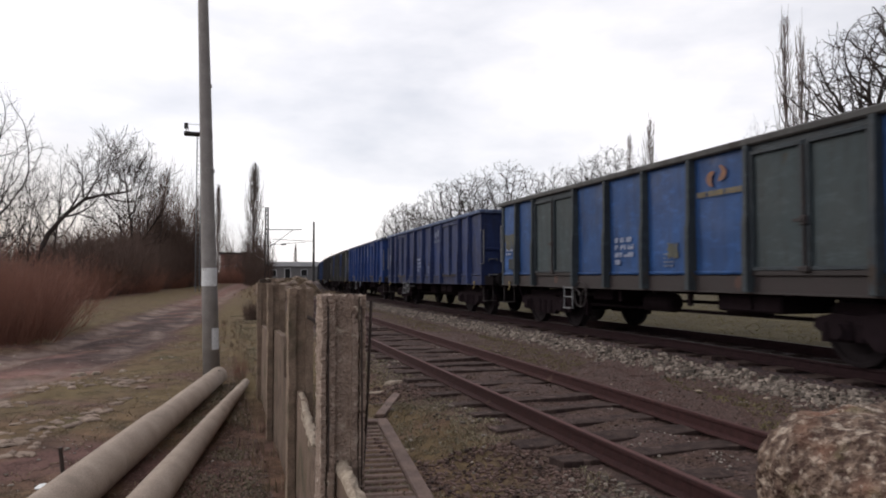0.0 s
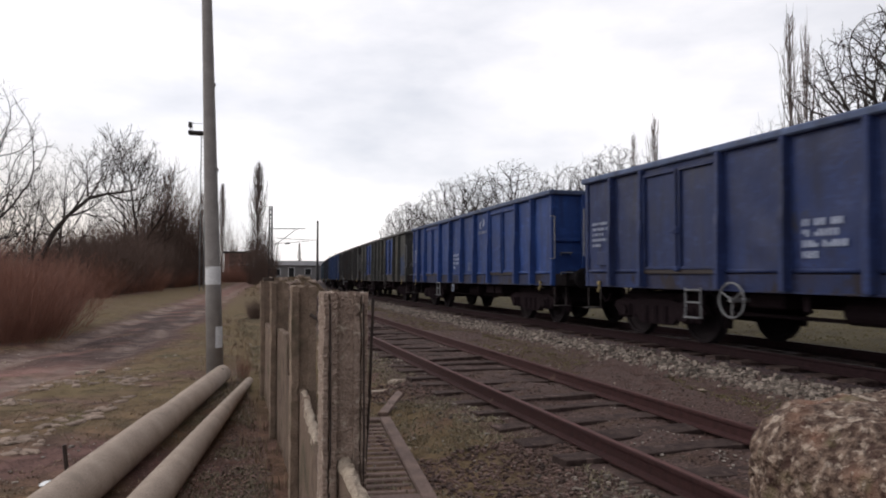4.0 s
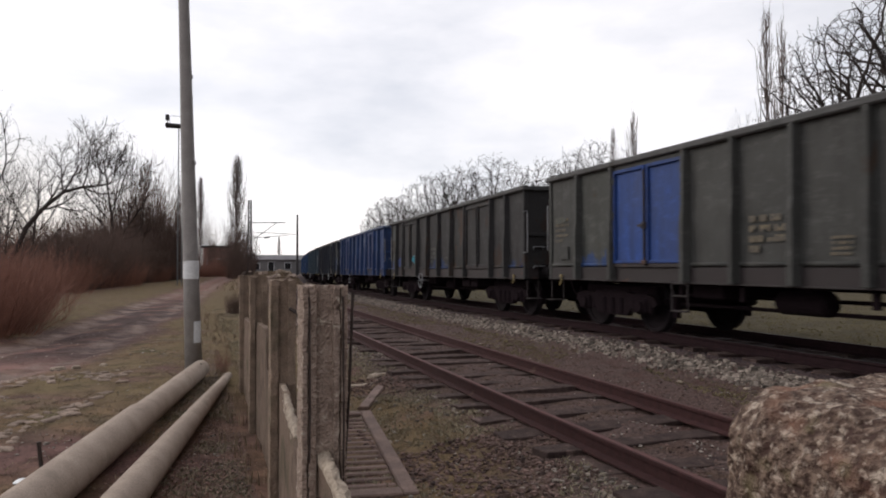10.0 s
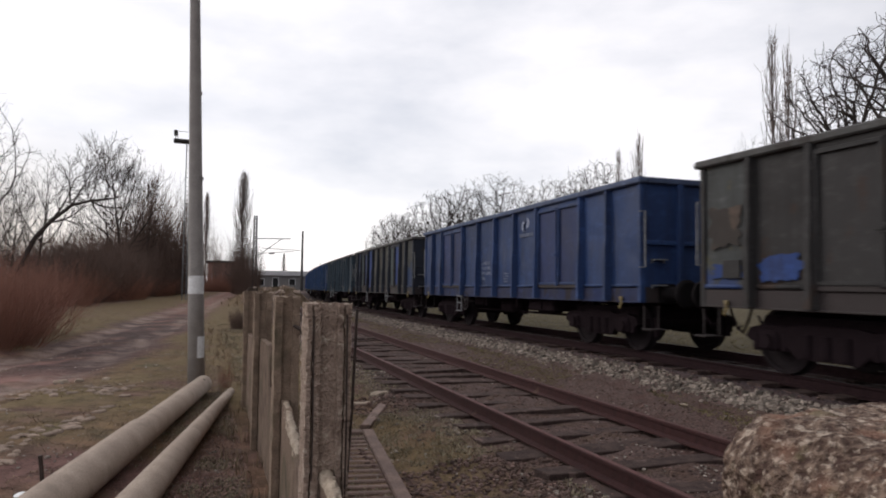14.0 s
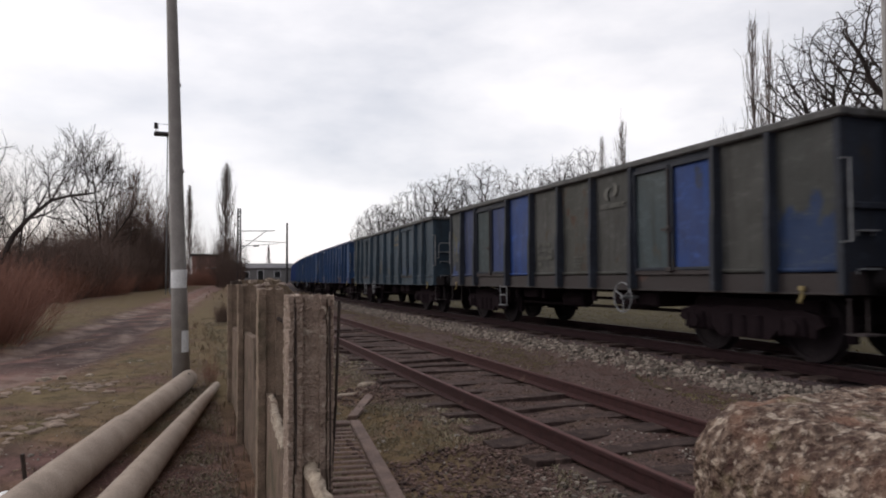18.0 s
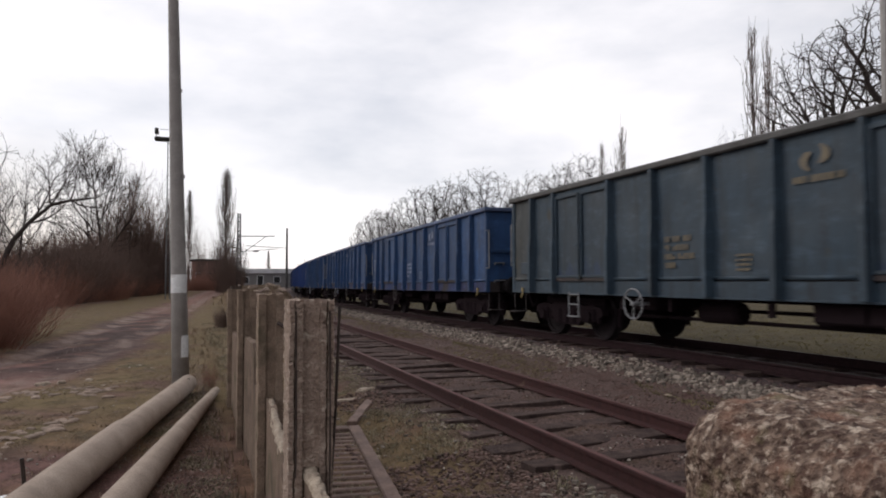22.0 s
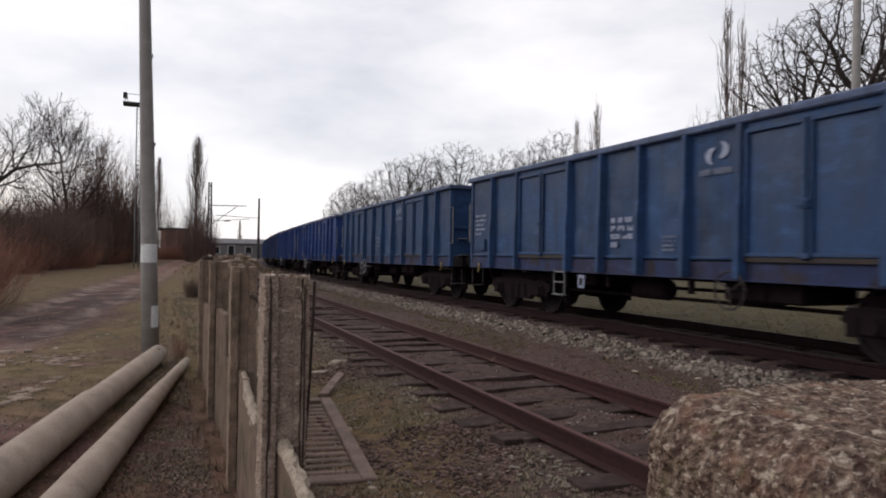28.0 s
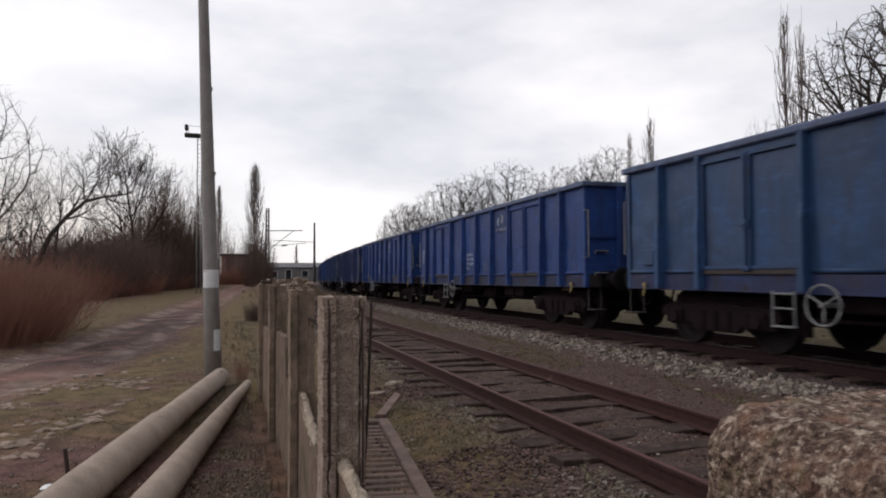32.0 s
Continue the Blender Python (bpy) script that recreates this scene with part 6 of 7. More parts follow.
def chips():
    """Small pale scraps scattered over the soil."""
    r = random.Random(33)
    verts, faces = [], []
    for k in range(4200):
        y = 3.0 + 20 * r.random() ** 1.6
        x = r.uniform(0.7, side_x(y) + 0.6) if k % 5 < 2 else (r.uniform(-4.5, 0.4) if k % 5 < 4 else r.uniform(side_x(y), main_x(y) - 2.0))
        if noise.noise(Vector((x * 0.9, y * 0.7, 15))) < -0.05:
            continue
        s = r.uniform(0.005, 0.016) * (2.0 if r.random() < 0.05 else 1)
        b = len(verts)
        verts += rough_stone((x, y, ground_z(x, y) + 0.006), s, r, 0.35)
        faces += [tuple(b + i for i in f) for f in STONE_FACES]
    stuff("pale_chips", verts, faces, M_CHIP, "small pale stone chips scattered on the soil", "stones")


chips()


def cobbles():
    """Remains of a stone paving, half sunk in the soil."""
    r = random.Random(41)
    thing = tagged(new("old_paving"), "half-buried flat paving stones in the mud", "paving", kind="structure")
    meshes = []
    for k in range(6):
        bm = bmesh.new()
        vs = [bm.verts.new(v) for v in rough_stone((0, 0, 0), r.uniform(0.055, 0.095), r, 0.20)]
        for f in STONE_FACES:
            bm.faces.new([vs[i] for i in f])
        bmesh.ops.bevel(bm, geom=list(bm.edges), offset=0.012, segments=1, affect="EDGES")
        meshes.append(mesh_of("paving_stone", bm, M_PAVING))
    n = 0
    while n < 290:
        y, x = r.uniform(5.5, 12.2), r.uniform(-4.6, -1.0)
        if noise.noise(Vector((x * 0.8, y * 0.9, 12))) < 0.02 or x > -0.75 - 0.18 * (12 - y):
            continue
        part("paving_stone", meshes[n % 6], None, thing, m=pose(x, y, ground_z(x, y) + 0.004, r.uniform(-4, 4), r.uniform(-4, 4), r.uniform(0, 360)))
        n += 1


M_PAVING = material("worn_paving_stone", (0.305, 0.238, 0.192), (0.190, 0.142, 0.115), rough=0.95, scale=9, fine=60, bump=0.4, vary=0.25, spec=0.12)
cobbles()


# ---- trees ----
def grow(seed, height, form):
    """Branch segments (start, end, radius, radius) of a bare tree."""
    r = random.Random(seed)
    segs = []

    spine = form.get("spine")

    def rand_dir(d, ang):
        a = d.orthogonal().normalized()
        a.rotate(Matrix.Rotation(r.uniform(0, 6.283), 3, d))
        return (d * math.cos(ang) + a * math.sin(ang)).normalized()

    def branch(p, d, length, rad, level):
        top = form["levels"]
        n = form["steps"][level]
        pts = [p]
        for i in range(n):
            up = form["up"][level]
            d = (rand_dir(d, r.gauss(0, form["wiggle"])) + Vector((0, 0, up))).normalized()
            q = p + d * (length / n)
            if spine and level == 0:
                q = Vector((spine[i + 1][0], 0.15 * math.sin(2.0 * i), spine[i + 1][1]))
                d = (q - p).normalized()
            r0, r1 = rad * (1 - 0.75 * i / n), rad * (1 - 0.75 * (i + 1) / n)
            segs.append((p, q, r0, r1))
            p = q
            pts.append(p)
            if level < top:
                start = form["clear"][level]
                if (i + 1) / n >= start:
                    for _ in range(form["kids"][level] if i < n - 1 else form["kids"][level] + 1):
                        share = (i + 1) / n
                        ln = length * form["ratio"][level] * (1.15 - form["taper"] * share) * r.uniform(0.65, 1.2)
                        branch(p, rand_dir(d, radians(r.gauss(form["angle"][level], 9))), ln, max(r1 * form.get("hold", 0.62), 0.006), level + 1)

    branch(Vector((0, 0, -0.2)), Vector((0, 0, 1)), height * form["trunk"], height * form["girth"], 0)
    return segs


def colonize(seed, height, form):
    """A bare tree grown towards points scattered in its crown; limbs thicken by the twigs that they carry."""
    g = np.random.default_rng(seed)
    base, wide, n = form["base"] * height, form["wide"] * height, form["points"]
    pts = []
    while len(pts) < n:
        u = g.random()
        rad = wide * form["outline"](u)
        x, y = g.uniform(-1, 1, 2)
        q = math.hypot(x, y)
        if q > 1 or g.random() > 0.35 + 0.65 * q or g.random() > form["outline"](u) ** 1.5 + 0.05:
            continue
        pts.append((x * rad, y * rad, base + (height - base) * u))
    pts = np.array(pts)
    step, reach, kill = form["step"], form["reach"], form["kill"]
    pos, par, dirs = [np.array((0.0, 0.0, -0.2))], [-1], [np.array((0.0, 0.0, 1.0))]
    while pos[-1][2] < base:
        d = np.array((g.normal(0, 0.10), g.normal(0, 0.10), 1.0))
        pos.append(pos[-1] + step * d / np.linalg.norm(d))
        par.append(len(pos) - 2)
        dirs.append(d / np.linalg.norm(d))
    near, dist = np.zeros(n, int), np.full(n, 1e9)

    def look_at(start):
        p = np.array(pos[start:])
        for a in range(0, n, 400):
            dd = np.linalg.norm(pts[a:a + 400, None, :] - p[None], axis=2)
            i = dd.argmin(1)
            v = dd[np.arange(len(i)), i]
            better = v < dist[a:a + 400]
            dist[a:a + 400][better] = v[better]
            near[a:a + 400][better] = i[better] + start

    look_at(0)
    alive = np.ones(n, bool)
    for turn in range(form.get("turns", 110)):
        act = alive & (dist < (reach if turn > 6 else 1e9))
        if not act.any():
            break
        pull = defaultdict(lambda: np.zeros(3))
        for i in np.nonzero(act)[0]:
            v = pts[i] - pos[near[i]]
            pull[near[i]] += v / (np.linalg.norm(v) + 1e-6)
        start = len(pos)
        for j, v in pull.items():
            v = v / (np.linalg.norm(v) + 1e-6) + form["straight"] * dirs[j] + np.array((0, 0, form["rise"])) + g.normal(0, form["wiggle"], 3)
            v /= np.linalg.norm(v)
            pos.append(pos[j] + v * step)
            par.append(j)
            dirs.append(v)
        look_at(start)
        alive &= dist > kill
        if len(pos) > 9000:
            break
    for j in range(len(pos)):   # fine twigs at the ends
        if pos[j][2] < base * 1.1 or g.random() > form["twigs"]:
            continue
        p, d, q = pos[j], dirs[j] + g.normal(0, 0.6, 3), j
        for _ in range(3):
            d = d / np.linalg.norm(d) + g.normal(0, 0.3, 3) + np.array((0, 0, form["rise"] * 0.6))
            d /= np.linalg.norm(d)
            p = p + d * step * 0.6
            pos.append(p)
            par.append(q)
            dirs.append(d)
            q = len(pos) - 1
    load = np.zeros(len(pos))
    kids = np.zeros(len(pos), int)
    for j in range(len(pos) - 1, 0, -1):
        if kids[j] == 0:
            load[j] = 1.0
        load[par[j]] += load[j]
        kids[par[j]] += 1
    rad = (load / load[0]) ** form.get("pipe", 0.47) * form["girth"] * height
    return [(Vector(pos[par[j]]), Vector(pos[j]), float(min(rad[par[j]], rad[j] * 1.35)), float(rad[j])) for j in range(1, len(pos))]


def dome(u):
    return max(0.02, math.sin(math.pi * min(1.0, 0.16 + 0.80 * u)) ** 0.6)


def tree_meshes(seed, height, form, twig_mat, bark_mat=None):
    segs = colonize(seed, height, form) if "outline" in form else grow(seed, height, form)
    top = max(s[1].z for s in segs)
    k = 1.0 if form.get("true_size") else height / top
    upper = [s[1] for s in segs if s[1].z > top * 0.45]
    mx, my, mz = (sum(v[i] for v in upper) / len(upper) for i in range(3))
    keep = form.get("keep", 0.15)   # share of the crown's drift to one side that stays
    out = []
    cut = form.get("cut", 0.05)
    for which in (0, 1):
        verts, faces = [], []
        for p, q, r0, r1 in segs:
            if (r0 >= cut) == (which == 1):
                continue
            d = q - p
            if d.length < 1e-5:
                continue
            a = d.orthogonal().normalized()
            b = d.cross(a).normalized()
            n = 6 if which == 0 else 3
            base = len(verts)
            mn = form.get("min_r", 0.008)
            for c, rr in ((p, max(r0, mn)), (q, max(r1, mn))):
                for i in range(n):
                    t = 2 * math.pi * i / n
                    v = c + (a * math.cos(t) + b * math.sin(t)) * rr
                    sh = (1 - keep) * min(v.z / mz, 1.3) if v.z > 0 else 0
                    verts.append(((v.x - mx * sh) * k, (v.y - my * sh) * k, v.z * k))
            for i in range(n):
                j = (i + 1) % n
                faces.append((base + i, base + j, base + n + j, base + n + i))
        me = bpy.data.meshes.new(("trunk", "crown")[which])
        me.from_pydata(verts, [], faces)
        me.materials.append((bark_mat or M_BARK) if which == 0 else twig_mat)
        out.append(me)
    return out


def spindle_meshes(seed, height, wide, count, radius, twig_mat):
    """A bare poplar: one straight trunk and many thin branches that rise close beside it; returns trunk and branches."""
    r = random.Random(seed)
    sets = [([], []), ([], [])]

    def bar(which, p, q, r0, r1, n):
        verts, faces = sets[which]
        d = (q - p).normalized()
        a = d.orthogonal().normalized()
        b = d.cross(a)
        k = len(verts)
        for c, rr in ((p, r0), (q, r1)):
            verts.extend(c + (a * math.cos(6.2832 * t / n) + b * math.sin(6.2832 * t / n)) * rr for t in range(n))
        faces.extend((k + t, k + (t + 1) % n, k + n + (t + 1) % n, k + n + t) for t in range(n))

    p = Vector((0, 0, -0.2))
    line = [p]
    for i in range(1, 21):
        q = Vector((r.gauss(0, 0.05), r.gauss(0, 0.05), height * i / 20))
        bar(0, p, q, height * 0.007 * (1.03 - (i - 1) / 20), height * 0.007 * (1.03 - i / 20), 6)
        p = q
        line.append(p)
    for _ in range(count):
        u = r.uniform(0.06, 0.93)
        start = line[int(u * 20)].lerp(line[min(20, int(u * 20) + 1)], (u * 20) % 1)
        a = r.uniform(0, 6.283)
        out = Vector((math.cos(a), math.sin(a), 0))
        rise = min(height * 0.30 * r.uniform(0.6, 1.2), height * (1.0 - u) * r.uniform(0.5, 0.97))
        reach = wide * (1 - u - rise / height) ** 0.5 * r.uniform(0.3, 1.1)
        m = start + out * reach * 0.72 + Vector((r.gauss(0, 0.1), r.gauss(0, 0.1), rise * 0.36))
        e = start + out * reach + Vector((r.gauss(0, 0.15), r.gauss(0, 0.15), rise))
        bar(1, start, m, radius * 2.2, radius * 1.5, 3)
        bar(1, m, e, radius * 1.5, radius * 0.7, 3)
        for k in range(4):
            b = start.lerp(m, r.random()) if k < 2 else m.lerp(e, r.random())
            bar(1, b, b + out * r.gauss(0.05, 0.18) + Vector((r.gauss(0, 0.12), r.gauss(0, 0.12), rise * r.uniform(0.12, 0.3))), radius, radius * 0.6, 3)
    out = []
    for name, (verts, faces) in zip(("trunk", "crown"), sets):
        me = bpy.data.meshes.new(name)
        me.from_pydata(verts, [], faces)
        me.materials.append(M_BARK if name == "trunk" else twig_mat)
        out.append(me)
    return out


def stem_meshes(seed, height, stems, spread, fan, twigs, radius, twig_mat, low=0.5):
    """A thicket of thin upright stems with side twigs; returns the stems and the twigs as two meshes."""
    r = random.Random(seed)
    sets = [([], []), ([], [])]

    def bar(which, p, q, r0, r1):
        verts, faces = sets[which]
        d = (q - p).normalized()
        a = d.orthogonal().normalized()
        b = d.cross(a)
        k = len(verts)
        for c, rr in ((p, r0), (q, r1)):
            for t in (0.0, 2.094, 4.189):
                verts.append(c + (a * math.cos(t) + b * math.sin(t)) * rr)
        faces.extend(((k, k + 1, k + 4, k + 3), (k + 1, k + 2, k + 5, k + 4), (k + 2, k, k + 3, k + 5)))

    for _ in range(stems):
        a, q = r.uniform(0, 6.283), math.sqrt(r.random())
        p = Vector((math.cos(a) * q * spread, math.sin(a) * q * spread, -0.1))
        tilt = radians(fan * (0.25 + 0.9 * q) * r.uniform(0.3, 1.3))
        d = Vector((math.cos(a) * math.sin(tilt), math.sin(a) * math.sin(tilt), math.cos(tilt)))
        length = height * r.uniform(low, 1.0) * (1.0 - 0.35 * q)
        for i in range(5):
            d = (d + Vector((r.gauss(0, 0.11), r.gauss(0, 0.11), 0.03))).normalized()
            n = p + d * (length / 5)
            bar(0, p, n, radius * (1.5 - 0.24 * i), radius * (1.5 - 0.24 * (i + 1)))
            p = n
            for _t in range(twigs if i else 0):
                e = (d + Vector((r.gauss(0, 0.5), r.gauss(0, 0.5), r.uniform(-0.1, 0.4)))).normalized()
                m = p + e * length * r.uniform(0.06, 0.14)
                bar(1, p, m, radius * 0.7, radius * 0.6)
                e = (e + Vector((r.gauss(0, 0.35), r.gauss(0, 0.35), 0.25))).normalized()
                bar(1, m, m + e * length * r.uniform(0.05, 0.13), radius * 0.6, radius * 0.4)
    out = []
    for name, (verts, faces) in zip(("trunk", "crown"), sets):
        me = bpy.data.meshes.new(name)
        me.from_pydata(verts, [], faces)
        me.materials.append(twig_mat)
        out.append(me)
    return out


TWIGGY = dict(levels=3, trunk=0.66, steps=(7, 6, 4, 3), kids=(2, 2, 2), ratio=(0.62, 0.55, 0.5), wiggle=0.13, taper=0.35, min_r=0.011, cut=0.045)
LEANING = dict(TWIGGY, spine=((0, -0.2), (0.35, 2.2), (1.1, 4.2), (1.9, 5.3), (3.1, 6.5), (4.2, 6.9), (5.0, 7.0), (5.8, 7.2)), girth=0.021, hold=0.62, clear=(0.3, 0.2, 0.2),
               angle=(62, 42, 40), up=(0, 0.22, 0.12, 0.05), keep=1.0, true_size=True)
GROWN = dict(keep=1.0, cut=0.04, straight=0.8, rise=0.05, wiggle=0.12, twigs=0.6, min_r=0.009)
OAK = dict(GROWN, base=0.42, wide=0.42, points=1500, outline=dome, step=0.34, reach=3.2, kill=0.56, girth=0.036, pipe=0.52, wiggle=0.24, straight=0.55, rise=-0.07, twigs=0.75, min_r=0.015)
LACY = dict(GROWN, base=0.24, wide=0.36, points=1500, outline=dome, step=0.36, reach=4.5, kill=0.62, girth=0.016, rise=0.10, twigs=0.95, min_r=0.007)
DENSE = dict(GROWN, base=0.20, wide=0.46, points=1700, outline=dome, step=0.40, reach=4.5, kill=0.58, girth=0.024, pipe=0.45, rise=-0.02, twigs=0.95, min_r=0.017, wiggle=0.20, straight=0.6)
COLUMN = dict(levels=3, trunk=0.9, girth=0.010, steps=(16, 5, 4, 3), kids=(3, 2, 1), ratio=(0.34, 0.45, 0.5), angle=(26, 22, 26), up=(0.06, 0.2, 0.14, 0.1), clear=(0.03, 0.1, 0.2), wiggle=0.05, taper=0.75, min_r=0.010, cut=0.06, hold=0.34)
FORMS = {}
for key, form, hgt, twig, seeds in (("lacy", LACY, 15, M_TWIG_DARK, (31, 32, 33)), ("dense", DENSE, 16, M_TWIG_DARK, (51, 52, 53)), ("leaning", LEANING, 9, M_BARK, (41,)), ("oak", OAK, 16, M_BARK, (21, 22)),
                                    ("column", COLUMN, 14, M_SCRUB, (8, 9))):
    FORMS[key] = [(tree_meshes(s, hgt, form, twig), hgt) for s in seeds]

FORMS["poplar"] = [(spindle_meshes(s, 25, 2.2, 70, 0.020, M_SPIRE), 25) for s in (6, 7)]
FORMS["spire"] = [(spindle_meshes(s, 25, 3.3, 240, 0.018, M_SPIRE), 25) for s in (61, 62)]
FORMS["shrubtree"] = [(stem_meshes(s, 9, 170, 2.6, 26, 2, 0.017, M_SCRUB), 9) for s in (10, 11, 15)]
FORMS["upright"] = [(stem_meshes(s, 13, 90, 0.75, 9, 2, 0.021, M_SCRUB), 13) for s in (17, 18)]
FORMS["brush"] = [(stem_meshes(s, 3, 240, 1.3, 30, 2, 0.0048, M_TWIG_RED), 3) for s in (12, 13, 14)]

TREE_WORDS = {"lacy": ("bare_tree", "leafless tree with open branching limbs and fine twigs"), "spire": ("poplar_tree", "narrow spindle-shaped leafless poplar"), "dense": ("bare_tree", "leafless round-crowned tree with dark arching limbs"), "leaning": ("leaning_tree", "leafless tree with a dark trunk bent over to one side"),
              "oak": ("gnarled_tree", "leafless old tree with thick gnarled dark branches"), "poplar": ("poplar_tree", "tall slender leafless poplar"),
              "column": ("slender_tree", "narrow leafless tree with upright branches"), "shrubtree": ("bare_shrub", "dense leafless shrub with thin brown twigs"),
              "upright": ("slender_tree", "clump of slender leafless trees with upright stems"),
              "brush": ("brushwood_bush", "reddish-brown tangle of bare brushwood")}


def plant(key, x, y, h, n, wide=1.0, lean=0.0):
    (trunk, crown), hgt = FORMS[key][n % len(FORMS[key])]
    name, label = TREE_WORDS[key]
    t = tagged(new(name), label, "bush" if key in ("brush", "shrubtree") else "tree", "wood along the railway")
    s = h / hgt
    t.matrix_basis = pose(x, y, (GROUND_Z if abs(x - main_x(min(y, 335))) > 6 else ground_z(x, y)), 0, lean, (n * 77) % 360 if key != "leaning" else 12.8) @ Matrix.Diagonal((s * wide, s * wide, s, 1))
    part("trunk", trunk, None, t)
    part("crown", crown, None, t)


TREES = (   # kind, x, y, height, width, lean
    ("leaning", -11.1, 48.8, 9.0, 1.0, 0), ("lacy", -11.8, 60.0, 11.5, 0.8, 0), ("lacy", -13.6, 50.0, 9.0, 0.9, 0), ("lacy", -10.0, 88.0, 12.0, 0.9, 0), ("lacy", -8.0, 75.0, 16.6, 0.80, 0), ("lacy", -11.6, 38.3, 11.8, 1.0, 0), ("column", -5.4, 79.4, 13.2, 1.0, 0), ("lacy", -14.0, 62.0, 10.5, 0.8, 0),
    ("upright", -4.6, 84.3, 14.6, 0.9, 0), ("upright", -3.2, 86.2, 14.4, 0.9, 0), ("upright", -6.8, 81.5, 14.0, 1.0, 0), ("upright", -5.9, 85.0, 15.0, 0.9, 0), ("upright", -4.9, 88.0, 14.2, 0.9, 0), ("upright", -7.6, 79.0, 11.5, 1.0, 0), ("upright", -5.6, 83.0, 11.0, 1.1, 0), ("upright", -2.5, 90.0, 11.6, 0.9, 0), ("upright", -1.2, 93.0, 10.0, 0.8, 0), ("upright", -4.0, 82.0, 11.5, 1.0, 0), ("upright", 2.6, 128.0, 12.5, 0.5, 0), ("column", -2.0, 92.2, 11.8, 1.0, 0), ("lacy", 5.2, 95.5, 8.6, 0.55, 0), ("lacy", 6.6, 96.5, 7.6, 0.6, 0), ("lacy", 4.2, 98.0, 6.5, 0.7, 0), ("spire", 0.8, 157.4, 21.4, 0.9, 0), ("spire", 8.1, 151.7, 25.7, 1.25, 0), ("shrubtree", 3.9, 114.7, 7.5, 0.8, 0),
    ("dense", 33.4, 116.7, 14.6, 1.0, 0), ("dense", 37.2, 108.3, 17.6, 0.95, 0), ("dense", 40.6, 103.9, 18.8, 0.95, 0), ("dense", 45.1, 100.3, 19.8, 0.95, 0), ("dense", 51.4, 94.4, 18.8, 0.7, 0), ("dense", 54.4, 91.0, 20.3, 0.65, 0),
    ("dense", 56.6, 87.1, 20.9, 0.75, 0), ("dense", 35.5, 128.0, 15.5, 0.9, 0), ("poplar", 68.8, 101.5, 26.3, 0.9, 0), ("poplar", 72.2, 100.3, 29.6, 1.1, 0), ("poplar", 49.1, 48.0, 25.7, 0.95, 0),
    ("poplar", 51.3, 48.3, 25.3, 0.8, 0), ("lacy", 46.5, 48.3, 16.0, 0.42, 0), ("oak", 41.2, 33.4, 19.0, 0.70, 0), ("oak", 41.4, 28.8, 19.4, 0.9, 0), ("oak", 42.4, 22.5, 18.5, 0.95, 0), ("oak", 40.7, 19.9, 16.7, 1.0, 0),
    ("lacy", 36.8, 145.6, 11.7, 1.0, 0), ("lacy", 37.0, 166.7, 10.3, 1.0, 0), ("lacy", 31.7, 189.7, 8.6, 1.2, 0), ("shrubtree", 44.7, 41.2, 12.0, 0.6, 0), ("spire", 25.8, 230.0, 11.4, 1.0, 0))
for n, (key, x, y, h, wide, lean) in enumerate(TREES):
    plant(key, x, y, h, n, wide, lean)
rt = random.Random(51)
for n in range(60):   # thicket at the far edge of the waste ground
    y = 56 + 58 * (n / 60) + rt.uniform(-3, 3)
    edge = -7.6 + (y - 62) * 0.125
    plant("shrubtree", edge - abs(rt.gauss(0, 1.0 + 6.0 * (n % 2))), y, rt.uniform(3.4, 6.6), n, 1.2)
for n in range(22):   # shrubs further to the side
    y = 24 + 32 * (n / 22)
    plant("shrubtree", -7.5 - 0.08 * y - abs(rt.gauss(0, 4.0)), y, rt.uniform(1.8, 3.2), n, 1.4)
for n in range(40):   # red-brown brushwood close to the track
    y = 18.8 + 7.5 * rt.random()
    plant("brush", -4.55 - 0.16 * (y - 20) - abs(rt.gauss(0, 2.2)), y, rt.uniform(0.8, 3.0), n, rt.uniform(0.7, 1.3))
for n in range(44):   # brushwood along the foot of the thicket
    y = 44 + 60 * (n / 44) + rt.uniform(-2, 2)
    plant("brush", -6.3 + (y - 62) * 0.115 - abs(rt.gauss(0, 1.6)), y, rt.uniform(1.6, 3.4), n, 1.3)
for n in range(18):   # wood far behind
    plant(("lacy", "column", "shrubtree")[n % 3], rt.uniform(-60, -10), rt.uniform(85, 170), rt.uniform(6, 10), n, 1.2)
for n in range(30):   # taller scrub behind the thicket
    y = 62 + 44 * (n / 30)
    plant("shrubtree", -3.4 - 0.10 * (100 - y) - abs(rt.gauss(0, 5.5)), y, rt.uniform(4.6, 8.2), n, 1.0)
for n in range(5):   # dark bushes round the foot of the lattice mast
    plant("shrubtree", 4.6 + 0.55 * n, 93.5 + 2.2 * (n % 3), (6.8, 9.6, 7.4, 7.0, 4.4)[n], n, (0.45, 0.34, 0.42, 0.45, 0.55)[n])
for n in range(3):
    plant("shrubtree", 1.25 + 0.1 * n, 25.8, 0.85, 3 + n, 0.8)
for n in range(7):   # scrub before the brick house
    plant("brush", 0.6 + 0.75 * n, 112 + 2.5 * (n % 3), (3.0, 3.8, 2.6, 3.4, 4.4, 3.6, 4.2)[n], n, 1.2)
plant("brush", 0.42, 11.5, 0.55, 1, 0.35)
plant("shrubtree", 5.4, 89.0, 7.2, 1, 0.6)


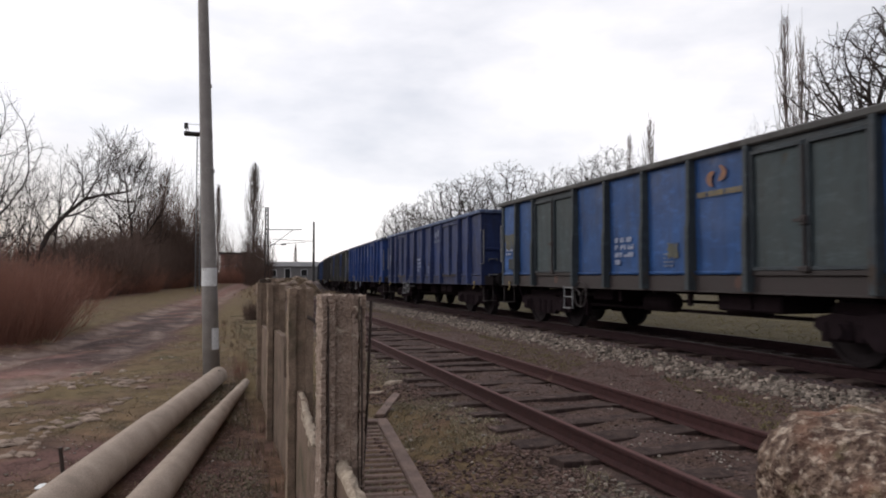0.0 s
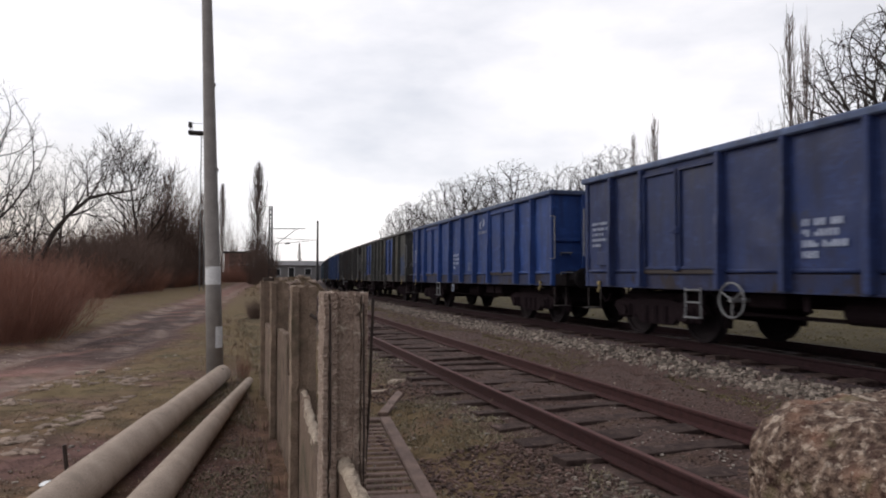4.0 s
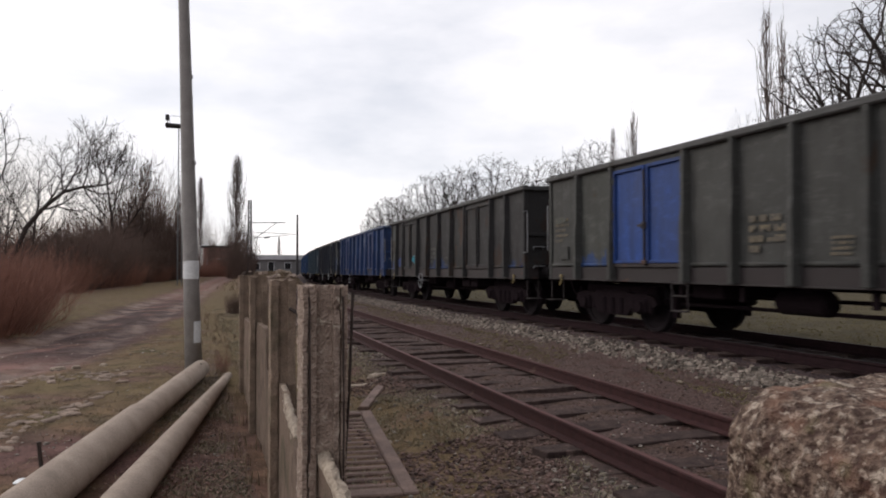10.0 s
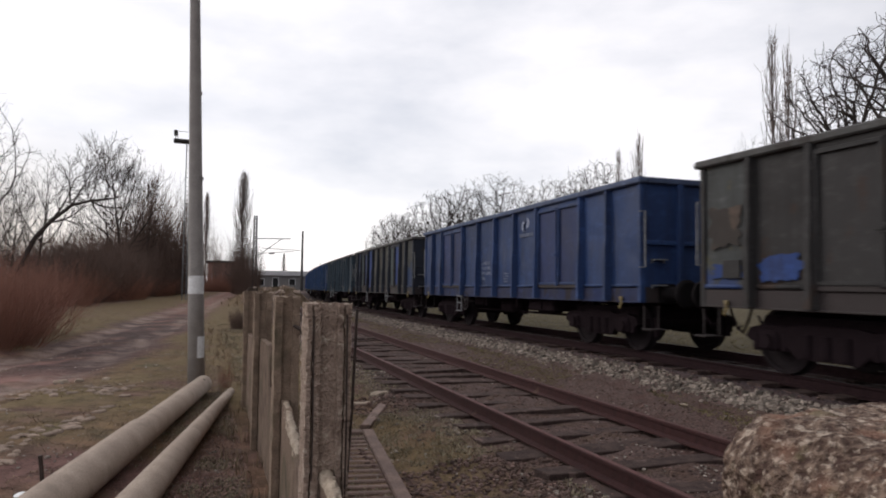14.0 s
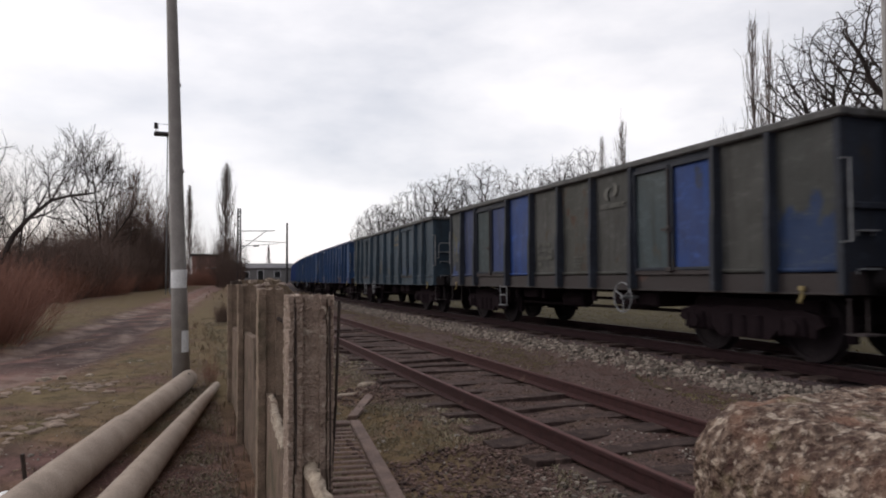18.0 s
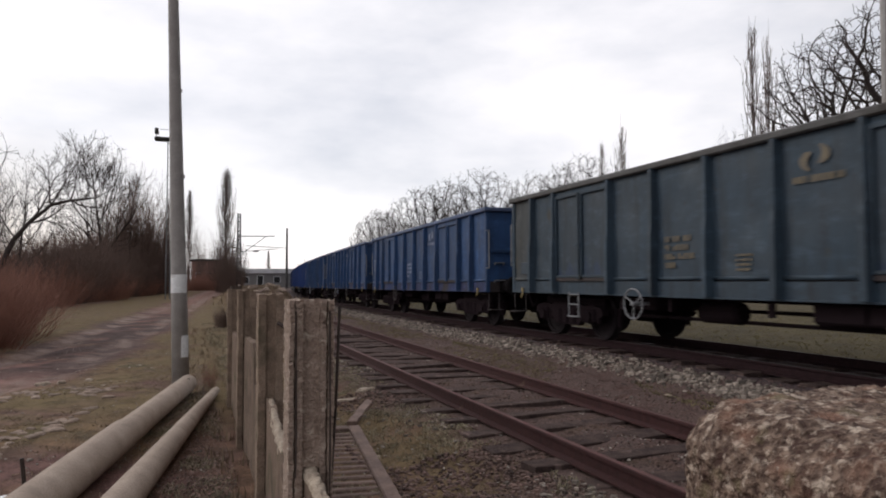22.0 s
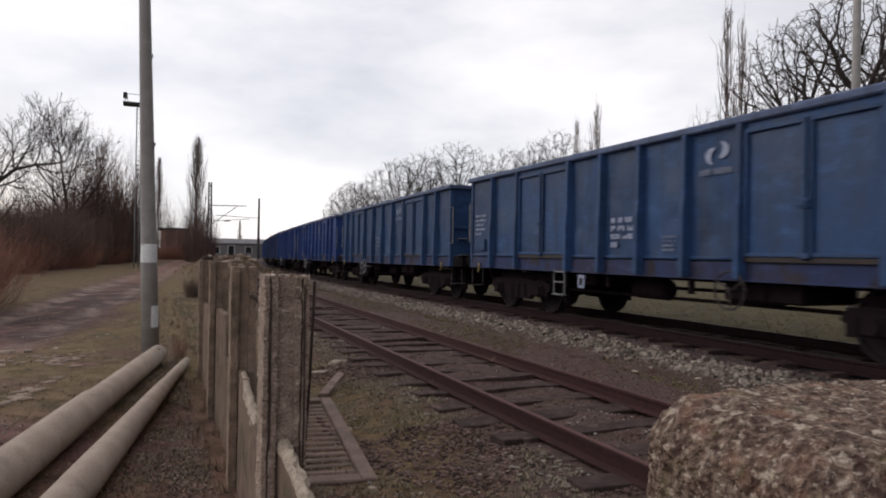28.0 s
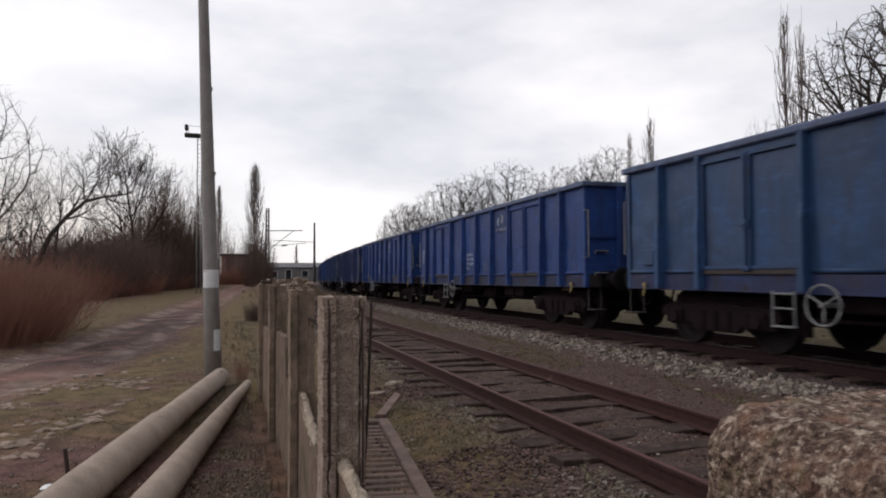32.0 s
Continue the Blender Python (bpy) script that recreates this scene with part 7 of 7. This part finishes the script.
# ---- far railway furniture and buildings ----
def mast_with_platform():
    t = tagged(new("lighting_mast"), "slim steel lighting mast with a ladder and a small top platform", "mast")
    t.matrix_basis = pose(-1.35, 63.6, GROUND_Z)
    for x in (-0.17, 0.17):
        part("stile", tube(bmesh.new(), ((x, 0, 0), (x, 0, 13.9)), 0.045, 6), M_STEELGREY, t)
    rung = mesh_of("rung", tube(bmesh.new(), ((-0.17, 0, 0), (0.17, 0, 0)), 0.022, 5), M_STEELGREY)
    for k in range(34):
        part("rung", rung, None, t, m=pose(0, 0, 0.4 + k * 0.4))
    part("platform", boxes((-1.25, 0.35, -0.5, 0.5, 13.85, 14.1), bevel=0.03), M_DARKSTEEL, t)
    part("lamp", boxes((-1.25, -0.95, -0.25, 0.25, 14.45, 14.9), (-1.12, -1.06, -0.03, 0.03, 14.1, 14.5), bevel=0.02), M_DARKSTEEL, t)
    part("railing", tube(bmesh.new(), ((-0.9, -0.45, 14.1), (-0.9, -0.45, 14.75), (0.3, -0.45, 14.75), (0.3, -0.45, 14.1)), 0.025, 5), M_STEELGREY, t)


def catenary_mast(x, y, h, arm, label):
    t = tagged(new("catenary_mast"), label, "mast", "overhead line masts")
    t.matrix_basis = pose(x, y, GROUND_Z)
    bm = bmesh.new()
    for dx in (-0.16, 0.16):
        for dy in (-0.16, 0.16):
            tube(bm, ((dx * 1.6, dy * 1.6, 0), (dx * 0.9, dy * 0.9, h)), 0.12, 4)
    part("column", bm, M_DARKSTEEL, t)
    bm = bmesh.new()
    for k in range(int(h / 0.6)):
        s = -1 if k % 2 else 1
        tube(bm, ((s * 0.19, -0.19, k * 0.6), (-s * 0.19, -0.19, k * 0.6 + 0.6)), 0.06, 4)
        tube(bm, ((0.19, s * 0.19, k * 0.6), (0.19, -s * 0.19, k * 0.6 + 0.6)), 0.03, 4)
    part("lattice", bm, M_DARKSTEEL, t)
    if arm:
        part("arm", tube(bmesh.new(), ((0, 0, h - 3.0), (arm, 0, h - 2.9)), 0.06, 6), M_STEELGREY, t)
        part("brace", tube(bmesh.new(), ((0, 0, h - 5.6), (arm * 0.75, 0, h - 2.95)), 0.05, 6), M_STEELGREY, t)
        part("registration_arm", tube(bmesh.new(), ((0.2, 0, h - 5.0), (arm * 1.1, 0, h - 4.6)), 0.04, 5), M_STEELGREY, t)
        part("insulator", tube(bmesh.new(), ((arm * 0.4, 0, h - 4.95), (arm * 0.55, 0, h - 4.88)), 0.11, 8), M_DARKSTEEL, t)


mast_with_platform()
catenary_mast(6.6, 92.5, 10.4, 4.6, "dark lattice overhead-line mast with a bracket arm")
m2 = tagged(new("catenary_mast"), "plain concrete overhead-line mast", "mast", "overhead line masts")
m2.matrix_basis = pose(17.8, 128.8, GROUND_Z)
part("column", tube(bmesh.new(), ((0, 0, 0), (0, 0, 11.3)), [0.26, 0.17], 10), M_DARKSTEEL, m2)
part("arm", tube(bmesh.new(), ((0, 0, 7.6), (-7.5, 0, 7.9)), 0.06, 5), M_STEELGREY, m2)


def low_building(name, x0, x1, y, depth, h, wall, roof, roof_h, openings, label):
    t = tagged(new(name), label, "building")
    t.matrix_basis = pose(0, y, GROUND_Z)
    part("wall", boxes((x0, x1, 0, depth, 0, h)), wall, t)
    part("roof", boxes((x0 - 0.4, x1 + 0.4, -0.5, depth + 0.4, h, h + roof_h), bevel=0.04), roof, t)
    for a, b, z0, z1 in openings:
        w = part("window", boxes((a, b, -0.06, 0.02, z0, z1)), M_DARKVOID, t)
        part("frame", boxes((a - 0.12, b + 0.12, -0.09, 0.0, z1, z1 + 0.12), (a - 0.12, a, -0.09, 0.0, z0, z1), (b, b + 0.12, -0.09, 0.0, z0, z1)), M_SIGN, w)


low_building("station_shed", 9.4, 22.2, 146, 10, 3.0, M_GREYWALL, M_PALEROOF, 1.0, ((14.2, 15.3, 0.1, 2.5), (10.6, 12.4, 1.0, 2.2), (17.6, 18.8, 1.1, 2.3)), "long low grey shed with a pale flat roof")
low_building("brick_house", 1.2, 6.0, 128, 9, 5.0, M_BRICK, M_DARKSTEEL, 0.35, ((1.9, 2.7, 1.4, 2.9), (3.6, 4.4, 1.4, 2.9), (4.9, 5.5, 1.4, 2.9)), "low red-brick house with a flat dark roof")


# ---- movement: the train rolls past, its wheels turning ----
RUN = [0.0]         # length along the line, metre by metre of y, ahead of the camera
for k in range(400):
    RUN.append(RUN[-1] + math.sqrt(1 + main_slope(k + 0.5) ** 2))


def track_pose(s):
    """Pose of a wagon whose middle is s metres along the line from the camera."""
    y = float(np.interp(s, RUN, range(401))) if s > 0 else s
    down = (fall(y + 4.5) - fall(y - 4.5)) / 9.0
    return pose(main_x(y), y, RAIL_Z - 0.5 * (fall(y + 4.5) + fall(y - 4.5)), -math.degrees(math.atan(down)), 0, -math.degrees(math.atan(main_slope(y))))


def motions():
    for i, w in WAGONS:
        mid = GAP_Y - HALF + WAGON_PITCH * i - SPECS.get(i, {}).get("shift", 0.05)
        walk(w, [(t, track_pose(mid - SPEED * t)) for t in [k * 1.0 for k in range(33)]])
    rolling = [(k * 0.15, k * 0.15 * SPEED / WHEEL_R) for k in range(214)] + [(32.1, 32.1 * SPEED / WHEEL_R)]
    for ws in WHEELSETS:
        y = ws.matrix_basis.translation.y
        start = (hash_of(ws.name) % 60) / 10.0
        walk(ws, [(t, pose(0, y, WHEEL_R, math.degrees(a + start))) for t, a in rolling])


def hash_of(text):
    return sum((i + 1) * ord(c) for i, c in enumerate(text))


motions()
